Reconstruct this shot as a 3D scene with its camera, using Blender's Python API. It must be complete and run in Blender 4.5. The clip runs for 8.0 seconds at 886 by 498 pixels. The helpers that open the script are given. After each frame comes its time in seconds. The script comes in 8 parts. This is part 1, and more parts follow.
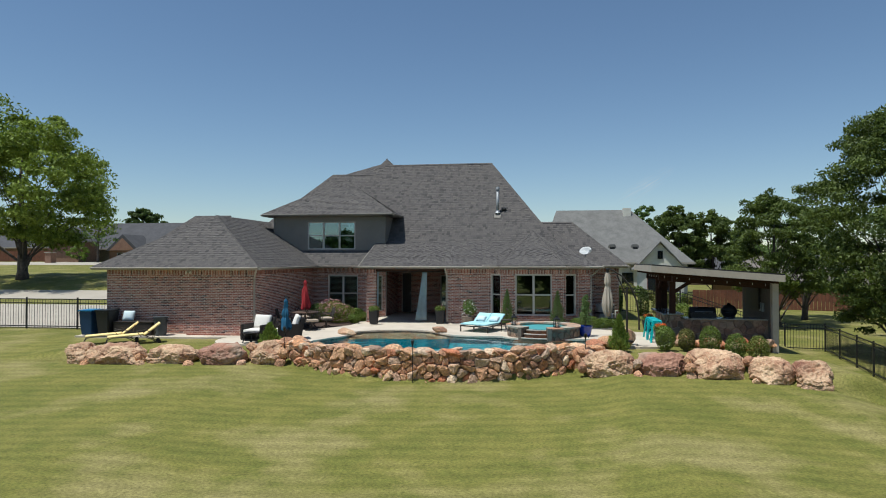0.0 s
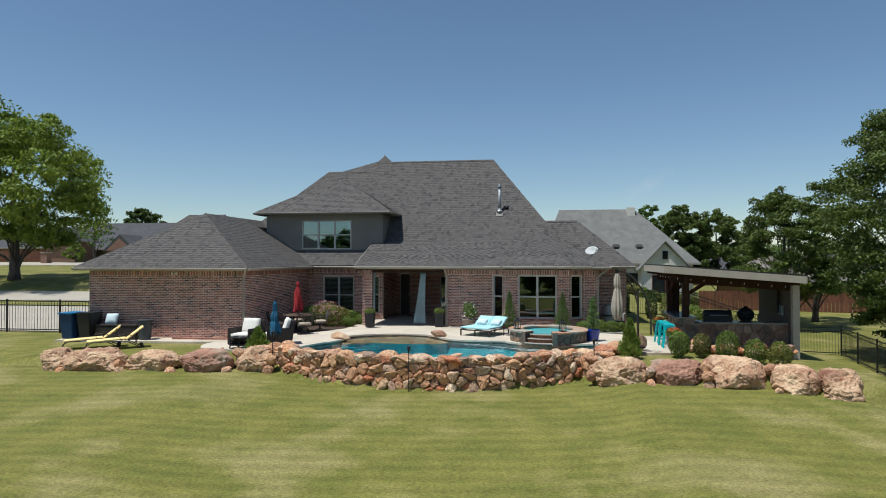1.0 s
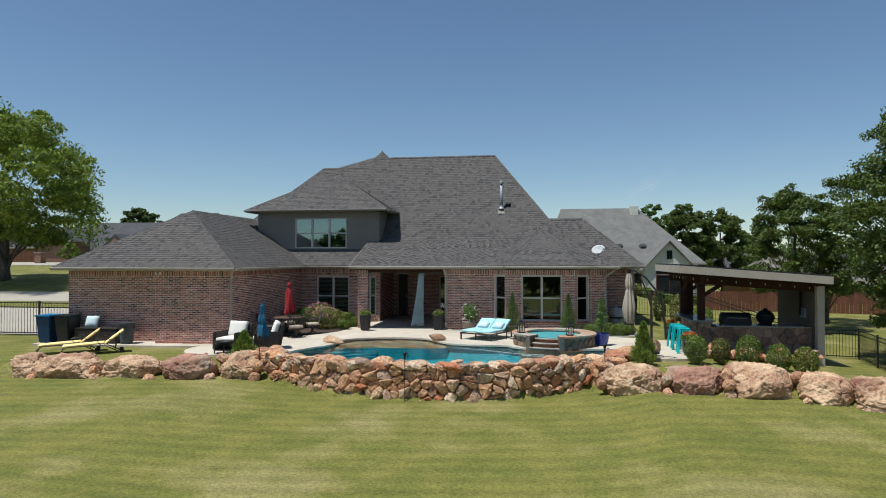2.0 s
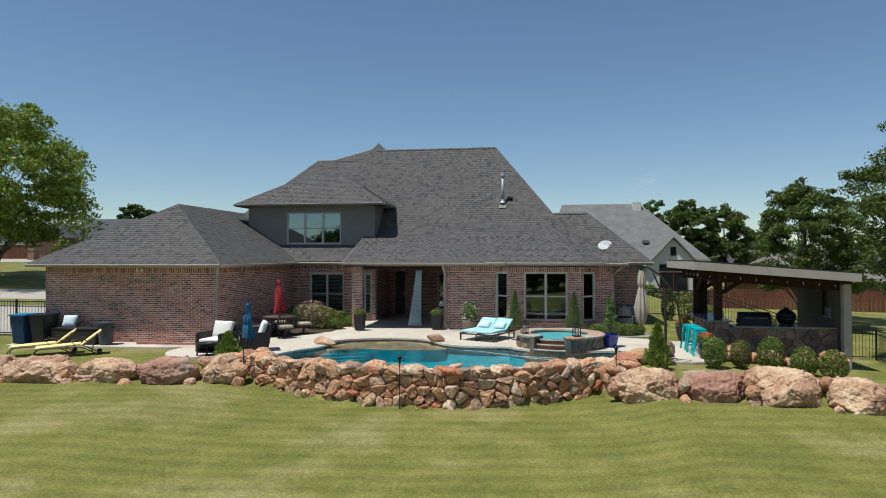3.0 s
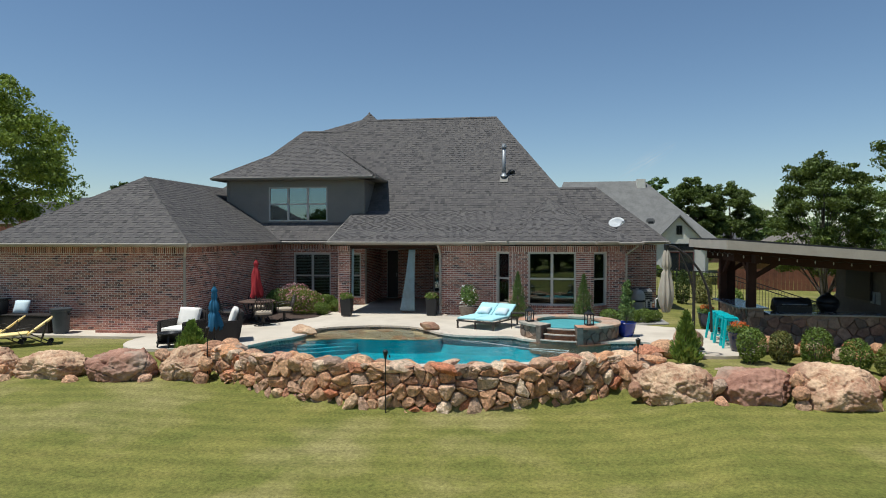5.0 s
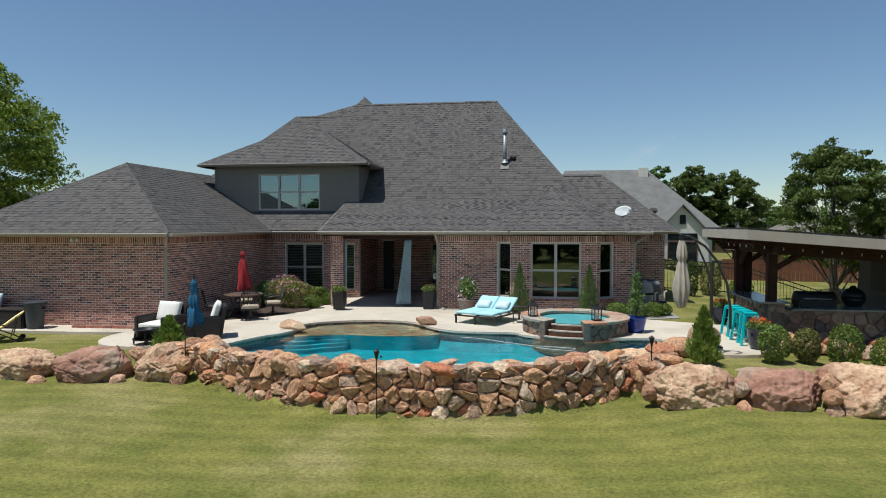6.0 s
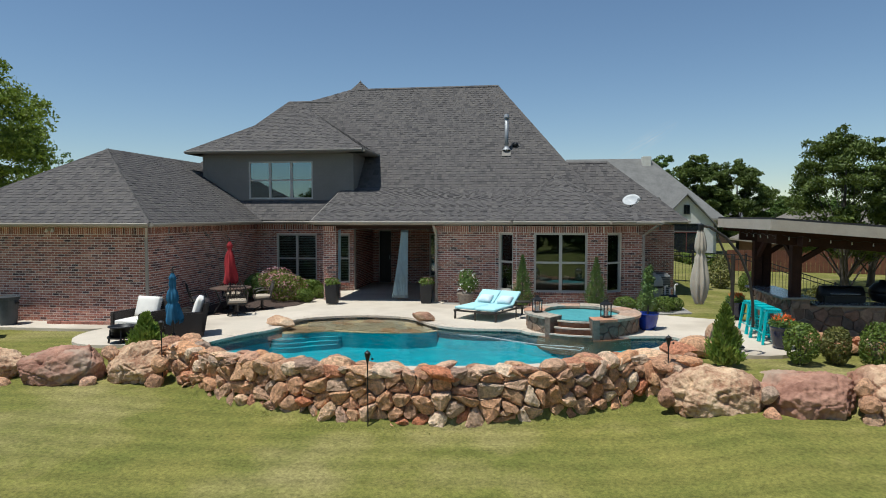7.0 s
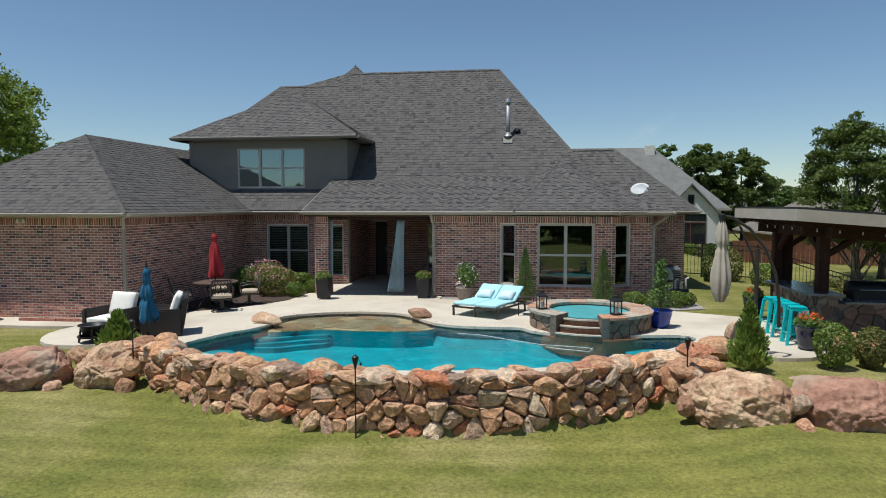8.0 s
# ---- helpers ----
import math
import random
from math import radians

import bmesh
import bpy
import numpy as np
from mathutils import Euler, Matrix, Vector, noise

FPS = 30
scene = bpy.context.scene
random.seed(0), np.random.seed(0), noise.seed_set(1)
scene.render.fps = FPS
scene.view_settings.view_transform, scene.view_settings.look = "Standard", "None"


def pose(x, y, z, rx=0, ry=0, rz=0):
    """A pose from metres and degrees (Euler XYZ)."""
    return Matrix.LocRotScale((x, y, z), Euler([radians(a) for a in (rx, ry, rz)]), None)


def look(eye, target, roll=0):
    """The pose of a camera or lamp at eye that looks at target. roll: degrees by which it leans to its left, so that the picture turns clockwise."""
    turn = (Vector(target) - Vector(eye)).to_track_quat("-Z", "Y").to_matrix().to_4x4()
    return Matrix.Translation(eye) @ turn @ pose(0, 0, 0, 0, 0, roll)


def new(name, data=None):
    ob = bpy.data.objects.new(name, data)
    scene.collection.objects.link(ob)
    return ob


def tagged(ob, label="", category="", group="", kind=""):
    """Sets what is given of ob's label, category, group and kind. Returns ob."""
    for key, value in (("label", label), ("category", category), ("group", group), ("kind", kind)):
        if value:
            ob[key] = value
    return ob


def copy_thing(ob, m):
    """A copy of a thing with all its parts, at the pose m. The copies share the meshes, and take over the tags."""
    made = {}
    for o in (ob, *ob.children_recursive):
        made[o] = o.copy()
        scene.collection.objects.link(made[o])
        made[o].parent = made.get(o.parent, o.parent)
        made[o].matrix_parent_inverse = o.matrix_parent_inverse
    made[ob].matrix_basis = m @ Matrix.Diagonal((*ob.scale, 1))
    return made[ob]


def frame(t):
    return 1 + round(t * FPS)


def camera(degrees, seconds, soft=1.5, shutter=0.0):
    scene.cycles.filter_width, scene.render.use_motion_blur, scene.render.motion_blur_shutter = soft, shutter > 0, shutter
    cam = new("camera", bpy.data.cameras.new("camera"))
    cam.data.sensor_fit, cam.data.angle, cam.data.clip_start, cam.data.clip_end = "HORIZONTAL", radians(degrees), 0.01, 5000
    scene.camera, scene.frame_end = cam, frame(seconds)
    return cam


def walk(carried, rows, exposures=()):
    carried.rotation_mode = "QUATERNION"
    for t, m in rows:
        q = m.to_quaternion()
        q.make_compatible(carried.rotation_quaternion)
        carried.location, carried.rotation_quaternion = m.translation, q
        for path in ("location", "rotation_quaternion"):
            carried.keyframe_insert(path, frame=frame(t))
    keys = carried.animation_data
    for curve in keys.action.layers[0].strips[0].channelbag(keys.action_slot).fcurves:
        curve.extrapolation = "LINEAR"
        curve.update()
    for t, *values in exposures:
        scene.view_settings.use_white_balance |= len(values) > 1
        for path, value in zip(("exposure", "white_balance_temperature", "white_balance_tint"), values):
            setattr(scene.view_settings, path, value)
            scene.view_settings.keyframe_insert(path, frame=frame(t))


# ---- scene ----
cam = camera(69.5, 8.0, soft=1.0)
PATH = [
    (0, (4.073, -28.598, 2.882), (3.782, -26.619, 2.913), 0.0),
    (0.5, (4.024, -27.947, 2.885), (3.731, -25.969, 2.917), 0.0),
    (1, (3.964, -27.293, 2.874), (3.669, -25.315, 2.906), 0.0),
    (1.5, (3.879, -26.622, 2.857), (3.584, -24.644, 2.89), -0.0),
    (3, (3.625, -24.639, 2.808), (3.332, -22.66, 2.831), 0.0),
    (3.5, (3.557, -24.032, 2.802), (3.266, -22.054, 2.808), -0.0),
    (4, (3.498, -23.455, 2.793), (3.209, -21.476, 2.784), -0.0),
    (4.5, (3.437, -22.883, 2.78), (3.149, -20.904, 2.755), 0.0),
    (6, (3.267, -21.162, 2.747), (2.982, -19.184, 2.674), 0.0),
    (6.5, (3.209, -20.611, 2.738), (2.925, -18.633, 2.65), 0.0),
    (7, (3.147, -20.071, 2.734), (2.863, -18.094, 2.63), 0.0),
    (7.5, (3.084, -19.515, 2.725), (2.802, -17.538, 2.605), 0.0),
    (8, (3.052, -18.975, 2.715), (2.768, -17.0, 2.581), 0.0),
]
walk(cam, [(t, look(eye, target, roll)) for t, eye, target, roll in PATH], exposures=[(0.0, 0.0, 6050, 5.0), (8.0, 0.0, 6050, 5.0)])

# ---------- light ----------
SUN_DIR = Vector((-0.26, -0.205, 0.945)).normalized()
world = bpy.data.worlds.new("sky")
scene.world = world
world.use_nodes = True
wn = world.node_tree.nodes
sky = wn.new("ShaderNodeTexSky")
sky.sky_type = "NISHITA"
sky.sun_disc = False
sky.sun_elevation = math.asin(SUN_DIR.z)
sky.sun_rotation = math.atan2(SUN_DIR.x, SUN_DIR.y)
sky.altitude = 900
sky.air_density = 1.12
sky.dust_density = 0.05
sky.ozone_density = 2.0
world.node_tree.links.new(sky.outputs[0], wn["Background"].inputs[0])
wn["Background"].inputs[1].default_value = 0.09
sun = new("sun", bpy.data.lights.new("sun", "SUN"))
sun.data.energy = 4.8
sun.data.angle = radians(0.55)
sun.data.color = (1.0, 0.95, 0.87)
sun.matrix_world = look((0, 0, 60), Vector((0, 0, 60)) - SUN_DIR)
scene.view_settings.exposure = 0.0


# ---------- materials ----------
def material(name, a, b=None, rough=0.8, scale=6.0, fine=60.0, bump=0.2, metal=0.0, island=0.0, obj=0.0, spec=0.4, dist=0.01, stain=None, stain_scale=0.6):
    """Two-scale noise between colours a and b; island and obj vary the value piece by piece."""
    m = bpy.data.materials.new(name)
    m.use_nodes = True
    n, l = m.node_tree.nodes, m.node_tree.links
    p = n["Principled BSDF"]
    p.inputs["Roughness"].default_value = rough
    p.inputs["Metallic"].default_value = metal
    p.inputs["Specular IOR Level"].default_value = spec
    tc = n.new("ShaderNodeTexCoord")
    big = n.new("ShaderNodeTexNoise")
    big.inputs["Scale"].default_value = scale
    big.inputs["Detail"].default_value = 5
    big.inputs["Roughness"].default_value = 0.65
    small = n.new("ShaderNodeTexNoise")
    small.inputs["Scale"].default_value = fine
    small.inputs["Detail"].default_value = 4
    geo = n.new("ShaderNodeNewGeometry")
    l.new(geo.outputs["Position"], big.inputs["Vector"])
    l.new(geo.outputs["Position"], small.inputs["Vector"])
    ramp = n.new("ShaderNodeValToRGB")
    ramp.color_ramp.elements[0].position, ramp.color_ramp.elements[1].position = 0.32, 0.68
    b = b or tuple(c * 0.75 for c in a)
    ramp.color_ramp.elements[0].color, ramp.color_ramp.elements[1].color = (*b, 1), (*a, 1)
    add = n.new("ShaderNodeMath")
    add.operation = "MULTIPLY_ADD"
    l.new(small.outputs["Fac"], add.inputs[0])
    add.inputs[1].default_value = 0.5
    l.new(big.outputs["Fac"], add.inputs[2])
    sub = n.new("ShaderNodeMath")
    sub.operation = "SUBTRACT"
    l.new(add.outputs[0], sub.inputs[0])
    sub.inputs[1].default_value = 0.25
    l.new(sub.outputs[0], ramp.inputs[0])
    colour = ramp.outputs[0]
    if stain:
        st = n.new("ShaderNodeTexNoise")
        st.inputs["Scale"].default_value = stain_scale
        st.inputs["Detail"].default_value = 6
        l.new(geo.outputs["Position"], st.inputs["Vector"])
        mr = n.new("ShaderNodeMapRange")
        mr.inputs["From Min"].default_value, mr.inputs["From Max"].default_value = 0.5, 0.68
        l.new(st.outputs["Fac"], mr.inputs["Value"])
        mx = n.new("ShaderNodeMix")
        mx.data_type = "RGBA"
        l.new(mr.outputs[0], mx.inputs[0])
        l.new(colour, mx.inputs[6])
        mx.inputs[7].default_value = (*stain, 1)
        colour = mx.outputs[2]
    for amount, source in ((island, geo.outputs["Random Per Island"]), (obj, None)):
        if amount:
            if source is None:
                source = n.new("ShaderNodeObjectInfo").outputs["Random"]
            hsv = n.new("ShaderNodeHueSaturation")
            mr = n.new("ShaderNodeMapRange")
            mr.inputs["To Min"].default_value, mr.inputs["To Max"].default_value = 1 - amount, 1 + amount
            l.new(source, mr.inputs["Value"])
            l.new(mr.outputs[0], hsv.inputs["Value"])
            l.new(colour, hsv.inputs["Color"])
            colour = hsv.outputs[0]
    l.new(colour, p.inputs["Base Color"])
    if bump:
        bm_ = n.new("ShaderNodeBump")
        bm_.inputs["Strength"].default_value = bump
        bm_.inputs["Distance"].default_value = dist
        l.new(add.outputs[0], bm_.inputs["Height"])
        l.new(bm_.outputs[0], p.inputs["Normal"])
    return m


def pieces_material(name, colours, rough=0.85, per_object=False, noise_scale=25.0, noise_amount=0.35, bump=0.5, dist=0.01, spec=0.3):
    """Each piece takes one of several colours at random, with its own mottling."""
    m = bpy.data.materials.new(name)
    m.use_nodes = True
    n, l = m.node_tree.nodes, m.node_tree.links
    p = n["Principled BSDF"]
    p.inputs["Roughness"].default_value = rough
    p.inputs["Specular IOR Level"].default_value = spec
    geo = n.new("ShaderNodeNewGeometry")
    if per_object:
        rnd = n.new("ShaderNodeObjectInfo").outputs["Random"]
    else:
        rnd = geo.outputs["Random Per Island"]
    ramp = n.new("ShaderNodeValToRGB")
    ramp.color_ramp.interpolation = "LINEAR"
    els = ramp.color_ramp.elements
    while len(els) < len(colours):
        els.new(0.5)
    for i, c in enumerate(colours):
        els[i].position = i / (len(colours) - 1)
        els[i].color = (*c, 1)
    l.new(rnd, ramp.inputs[0])
    no = n.new("ShaderNodeTexNoise")
    no.inputs["Scale"].default_value = noise_scale
    no.inputs["Detail"].default_value = 6
    no.inputs["Roughness"].default_value = 0.7
    l.new(geo.outputs["Position"], no.inputs["Vector"])
    mr = n.new("ShaderNodeMapRange")
    mr.inputs["From Min"].default_value, mr.inputs["From Max"].default_value = 0.3, 0.7
    mr.inputs["To Min"].default_value, mr.inputs["To Max"].default_value = 1 - noise_amount, 1 + noise_amount
    l.new(no.outputs["Fac"], mr.inputs["Value"])
    hsv = n.new("ShaderNodeHueSaturation")
    l.new(mr.outputs[0], hsv.inputs["Value"])
    l.new(ramp.outputs[0], hsv.inputs["Color"])
    l.new(hsv.outputs[0], p.inputs["Base Color"])
    bm_ = n.new("ShaderNodeBump")
    bm_.inputs["Strength"].default_value = bump
    bm_.inputs["Distance"].default_value = dist
    l.new(no.outputs["Fac"], bm_.inputs["Height"])
    l.new(bm_.outputs[0], p.inputs["Normal"])
    return m


def leaf_material(name, colours, translucent=0.35):
    m = pieces_material(name, colours, rough=0.55, noise_scale=0.7, noise_amount=0.25, bump=0.0, spec=0.35)
    n, l = m.node_tree.nodes, m.node_tree.links
    p = n["Principled BSDF"]
    out = n["Material Output"]
    tr = n.new("ShaderNodeBsdfTranslucent")
    mixs = n.new("ShaderNodeMixShader")
    mixs.inputs[0].default_value = translucent
    l.new(p.inputs["Base Color"].links[0].from_socket, tr.inputs["Color"])
    l.new(p.outputs[0], mixs.inputs[1])
    l.new(tr.outputs[0], mixs.inputs[2])
    l.new(mixs.outputs[0], out.inputs["Surface"])
    return m


BRICKS = [(0.075, 0.05, 0.05), (0.28, 0.12, 0.09), (0.34, 0.145, 0.105), (0.42, 0.19, 0.135), (0.31, 0.125, 0.095), (0.5, 0.27, 0.2), (0.15, 0.078, 0.068), (0.38, 0.17, 0.125)]
M_BRICK = pieces_material("brick_red_blend", BRICKS, noise_scale=40)
M_BRICK_OBJ = pieces_material("brick_red_blend_single", BRICKS, noise_scale=40, per_object=True)
M_MORTAR = material("mortar", (0.8, 0.74, 0.66), (0.62, 0.57, 0.5), scale=1.6, fine=60, bump=0.4)
SHINGLES = [(0.068, 0.063, 0.063), (0.1, 0.092, 0.089), (0.122, 0.111, 0.105), (0.106, 0.097, 0.093), (0.13, 0.118, 0.109), (0.112, 0.103, 0.098), (0.086, 0.08, 0.078)]
M_SHINGLE = pieces_material("asphalt_shingle", SHINGLES, rough=0.95, noise_scale=90, noise_amount=0.25, spec=0.2)
M_SHINGLE_OBJ = pieces_material("asphalt_shingle_single", SHINGLES, rough=0.95, noise_scale=90, noise_amount=0.25, per_object=True, spec=0.2)
M_ROOFBASE = material("roof_underlay", (0.07, 0.07, 0.075), (0.05, 0.05, 0.055), rough=0.95, scale=2, fine=60, bump=0.3)
M_TRIM = material("painted_trim", (0.36, 0.32, 0.27), (0.32, 0.285, 0.24), rough=0.6, scale=2, fine=30, bump=0.05)
M_SIDING = material("grey_siding_paint", (0.225, 0.205, 0.178), (0.195, 0.178, 0.155), rough=0.7, scale=1.5, fine=30, bump=0.05)
M_FRAME = material("window_frame_vinyl", (0.5, 0.475, 0.43), (0.44, 0.42, 0.38), rough=0.5, scale=3, fine=40, bump=0.03)
M_CONCRETE = material("patio_concrete", (0.62, 0.54, 0.44), (0.52, 0.45, 0.36), rough=0.85, scale=0.8, fine=45, bump=0.12, stain=(0.45, 0.38, 0.30), stain_scale=0.5)
M_DRIVE = material("driveway_concrete", (0.43, 0.38, 0.31), (0.37, 0.325, 0.265), rough=0.9, scale=0.3, fine=20, bump=0.1)
STONES = [(0.492, 0.238, 0.128), (0.639, 0.37, 0.208), (0.345, 0.169, 0.105), (0.762, 0.507, 0.312), (0.541, 0.2, 0.099), (0.479, 0.328, 0.232), (0.676, 0.349, 0.179), (0.356, 0.238, 0.175), (0.8, 0.592, 0.407), (0.553, 0.275, 0.165)]
M_STONE = pieces_material("sandstone_rubble", STONES, noise_scale=14, noise_amount=0.55, per_object=True, bump=1.0, dist=0.07)
M_STONE_JOIN = pieces_material("sandstone_pieces", STONES, noise_scale=7, noise_amount=0.45, bump=0.9, dist=0.03)
M_BOULDER = material("sandstone_boulder", (0.66, 0.47, 0.3), (0.32, 0.165, 0.095), rough=0.9, scale=2.6, fine=20, bump=1.0, dist=0.05, obj=0.14, stain=(0.24, 0.11, 0.07), stain_scale=0.9)
M_BOULDER_RED = material("red_sandstone_boulder", (0.44, 0.24, 0.165), (0.22, 0.105, 0.07), rough=0.9, scale=1.6, fine=12, bump=0.9, dist=0.05, stain=(0.4, 0.3, 0.22), stain_scale=1.3)
M_ROCKFILL = material("rock_backfill", (0.3, 0.225, 0.17), (0.2, 0.145, 0.11), scale=4, fine=30, bump=0.8)
M_WOOD = material("dark_stained_timber", (0.05, 0.023, 0.016), (0.03, 0.015, 0.011), spec=0.15, rough=0.75, scale=5, fine=60, bump=0.2)
M_BLACK = material("black_metal", (0.015, 0.015, 0.016), (0.01, 0.01, 0.011), rough=0.45, scale=4, fine=50, bump=0.03)
M_STEEL = material("galvanised_steel", (0.36, 0.37, 0.38), (0.28, 0.29, 0.3), rough=0.55, scale=6, fine=60, bump=0.05, metal=0.5)
# dim of the unlit rooms, put into the wall colour
M_DARKROOM = material("interior_wall_unlit", (0.10, 0.085, 0.07), (0.08, 0.07, 0.06), scale=1, fine=20, bump=0.05)


def grass_material():
    m = material("mown_grass", (0.2, 0.182, 0.045), (0.122, 0.13, 0.027), rough=0.9, scale=0.9, fine=70, bump=0.5, dist=0.015, stain=(0.245, 0.212, 0.08), stain_scale=0.45, spec=0.2)
    n, l = m.node_tree.nodes, m.node_tree.links
    p = n["Principled BSDF"]
    src = p.inputs["Base Color"].links[0].from_socket
    geo = n.new("ShaderNodeNewGeometry")
    wave = n.new("ShaderNodeTexWave")
    wave.inputs["Scale"].default_value = 0.62
    wave.inputs["Distortion"].default_value = 1.2
    wave.inputs["Detail"].default_value = 3
    wave.inputs["Detail Scale"].default_value = 0.4
    rot = n.new("ShaderNodeMapping")
    rot.inputs["Rotation"].default_value = (0, 0, radians(83))
    l.new(geo.outputs["Position"], rot.inputs[0])
    l.new(rot.outputs[0], wave.inputs["Vector"])
    mr = n.new("ShaderNodeMapRange")
    mr.inputs["To Min"].default_value, mr.inputs["To Max"].default_value = 0.91, 1.09
    l.new(wave.outputs["Fac"], mr.inputs["Value"])
    hsv = n.new("ShaderNodeHueSaturation")
    l.new(mr.outputs[0], hsv.inputs["Value"])
    l.new(src, hsv.inputs["Color"])
    tex = n.new("ShaderNodeTexNoise")
    tex.inputs["Scale"].default_value = 16
    tex.inputs["Detail"].default_value = 9
    tex.inputs["Roughness"].default_value = 0.78
    l.new(geo.outputs["Position"], tex.inputs["Vector"])
    mr2 = n.new("ShaderNodeMapRange")
    mr2.inputs["From Min"].default_value, mr2.inputs["From Max"].default_value = 0.32, 0.68
    mr2.inputs["To Min"].default_value, mr2.inputs["To Max"].default_value = 0.48, 1.52
    l.new(tex.outputs["Fac"], mr2.inputs["Value"])
    hsv2 = n.new("ShaderNodeHueSaturation")
    l.new(mr2.outputs[0], hsv2.inputs["Value"])
    l.new(hsv.outputs[0], hsv2.inputs["Color"])
    l.new(hsv2.outputs[0], p.inputs["Base Color"])
    return m


M_GRASS = grass_material()


def glass_material(name, ior, tint, coat=(0.86, 0.97, 0.95)):
    """A pane: tinted see-through glass under a mirror coat as strong as its index gives."""
    m = bpy.data.materials.new(name)
    m.use_nodes = True
    n, l = m.node_tree.nodes, m.node_tree.links
    n.remove(n["Principled BSDF"])
    tr, gl, fr, mixs = n.new("ShaderNodeBsdfTransparent"), n.new("ShaderNodeBsdfGlossy"), n.new("ShaderNodeFresnel"), n.new("ShaderNodeMixShader")
    tr.inputs["Color"].default_value = (*tint, 1)
    gl.inputs["Color"].default_value = (*coat, 1)
    gl.inputs["Roughness"].default_value = 0.02
    fr.inputs["IOR"].default_value = ior
    no, bu, geo = n.new("ShaderNodeTexNoise"), n.new("ShaderNodeBump"), n.new("ShaderNodeNewGeometry")
    no.inputs["Scale"].default_value = 0.9
    bu.inputs["Strength"].default_value = 0.03
    l.new(geo.outputs["Position"], no.inputs["Vector"])
    l.new(no.outputs["Fac"], bu.inputs["Height"])
    l.new(bu.outputs[0], gl.inputs["Normal"])
    l.new(fr.outputs[0], mixs.inputs[0])
    l.new(tr.outputs[0], mixs.inputs[1])
    l.new(gl.outputs[0], mixs.inputs[2])
    l.new(mixs.outputs[0], n["Material Output"].inputs["Surface"])
    return m


M_GLASS = glass_material("window_glass", 2.0, (0.5, 0.56, 0.54))
M_GLASS_PLAIN = glass_material("plain_window_glass", 1.5, (0.7, 0.8, 0.78))
M_GLASS_COATED = glass_material("coated_window_glass", 3.4, (0.5, 0.6, 0.62), (0.66, 0.86, 0.92))


def water_material():
    m = bpy.data.materials.new("pool_water")
    m.use_nodes = True
    n, l = m.node_tree.nodes, m.node_tree.links
    n.remove(n["Principled BSDF"])
    gl = n.new("ShaderNodeBsdfGlossy")
    gl.inputs["Roughness"].default_value = 0.02
    tr = n.new("ShaderNodeBsdfTransparent")
    tr.inputs["Color"].default_value = (0.86, 0.97, 0.97, 1)
    fr = n.new("ShaderNodeFresnel")
    fr.inputs["IOR"].default_value = 1.33
    mixs = n.new("ShaderNodeMixShader")
    geo = n.new("ShaderNodeNewGeometry")
    no = n.new("ShaderNodeTexNoise")
    no.inputs["Scale"].default_value = 4.5
    no.inputs["Detail"].default_value = 3
    no.inputs["Distortion"].default_value = 0.6
    l.new(geo.outputs["Position"], no.inputs["Vector"])
    bu = n.new("ShaderNodeBump")
    bu.inputs["Strength"].default_value = 0.3
    bu.inputs["Distance"].default_value = 0.06
    l.new(no.outputs["Fac"], bu.inputs["Height"])
    l.new(bu.outputs[0], gl.inputs["Normal"])
    l.new(bu.outputs[0], fr.inputs["Normal"])
    l.new(fr.outputs[0], mixs.inputs[0])
    l.new(tr.outputs[0], mixs.inputs[1])
    l.new(gl.outputs[0], mixs.inputs[2])
    l.new(mixs.outputs[0], n["Material Output"].inputs["Surface"])
    return m


M_WATER = water_material()
M_POOL = material("pool_plaster", (0.012, 0.33, 0.4), (0.01, 0.27, 0.34), rough=0.6, scale=1.2, fine=5, bump=0.1, stain=(0.02, 0.4, 0.47), stain_scale=2.5)
M_SHELF = pieces_material("flagstone_wet", [(0.5, 0.37, 0.21), (0.42, 0.28, 0.15), (0.52, 0.3, 0.15), (0.54, 0.43, 0.27), (0.46, 0.34, 0.2)], rough=0.5, noise_scale=4, noise_amount=0.25)


# ---------- mesh helpers ----------
def empty(name, label, category, group="", at=(0, 0, 0), rz=0.0):
    ob = new(name)
    ob.matrix_world = pose(*at, 0, 0, rz)
    return tagged(ob, label, category, group)


def link_mesh(name, me, parent=None, label=""):
    ob = new(name, me)
    if parent is not None:
        ob.parent = parent
    if label:
        ob["label"] = label
    return ob


def part(name, bm, mat, parent=None, label="", smooth=False):
    me = bpy.data.meshes.new(name)
    bm.to_mesh(me)
    bm.free()
    me.materials.append(mat)
    if smooth:
        me.shade_smooth()
    return link_mesh(name, me, parent, label)


def mesh_of(name, verts, faces, mat, smooth=False):
    me = bpy.data.meshes.new(name)
    me.from_pydata([tuple(v) for v in verts], [], faces)
    me.materials.append(mat)
    if smooth:
        me.shade_smooth()
    return me


def box(bm, x0, x1, y0, y1, z0, z1, bevel=0.0):
    r = bmesh.ops.create_cube(bm, size=1.0, matrix=Matrix.LocRotScale(((x0 + x1) / 2, (y0 + y1) / 2, (z0 + z1) / 2), None, (abs(x1 - x0), abs(y1 - y0), abs(z1 - z0))))
    if bevel:
        es = {e for v in r["verts"] for e in v.link_edges}
        bmesh.ops.bevel(bm, geom=list(es), offset=bevel, segments=2, affect="EDGES")
    return bm


def boxes(*rows, bevel=0.0):
    bm = bmesh.new()
    for r in rows:
        box(bm, *r, bevel=bevel)
    return bm


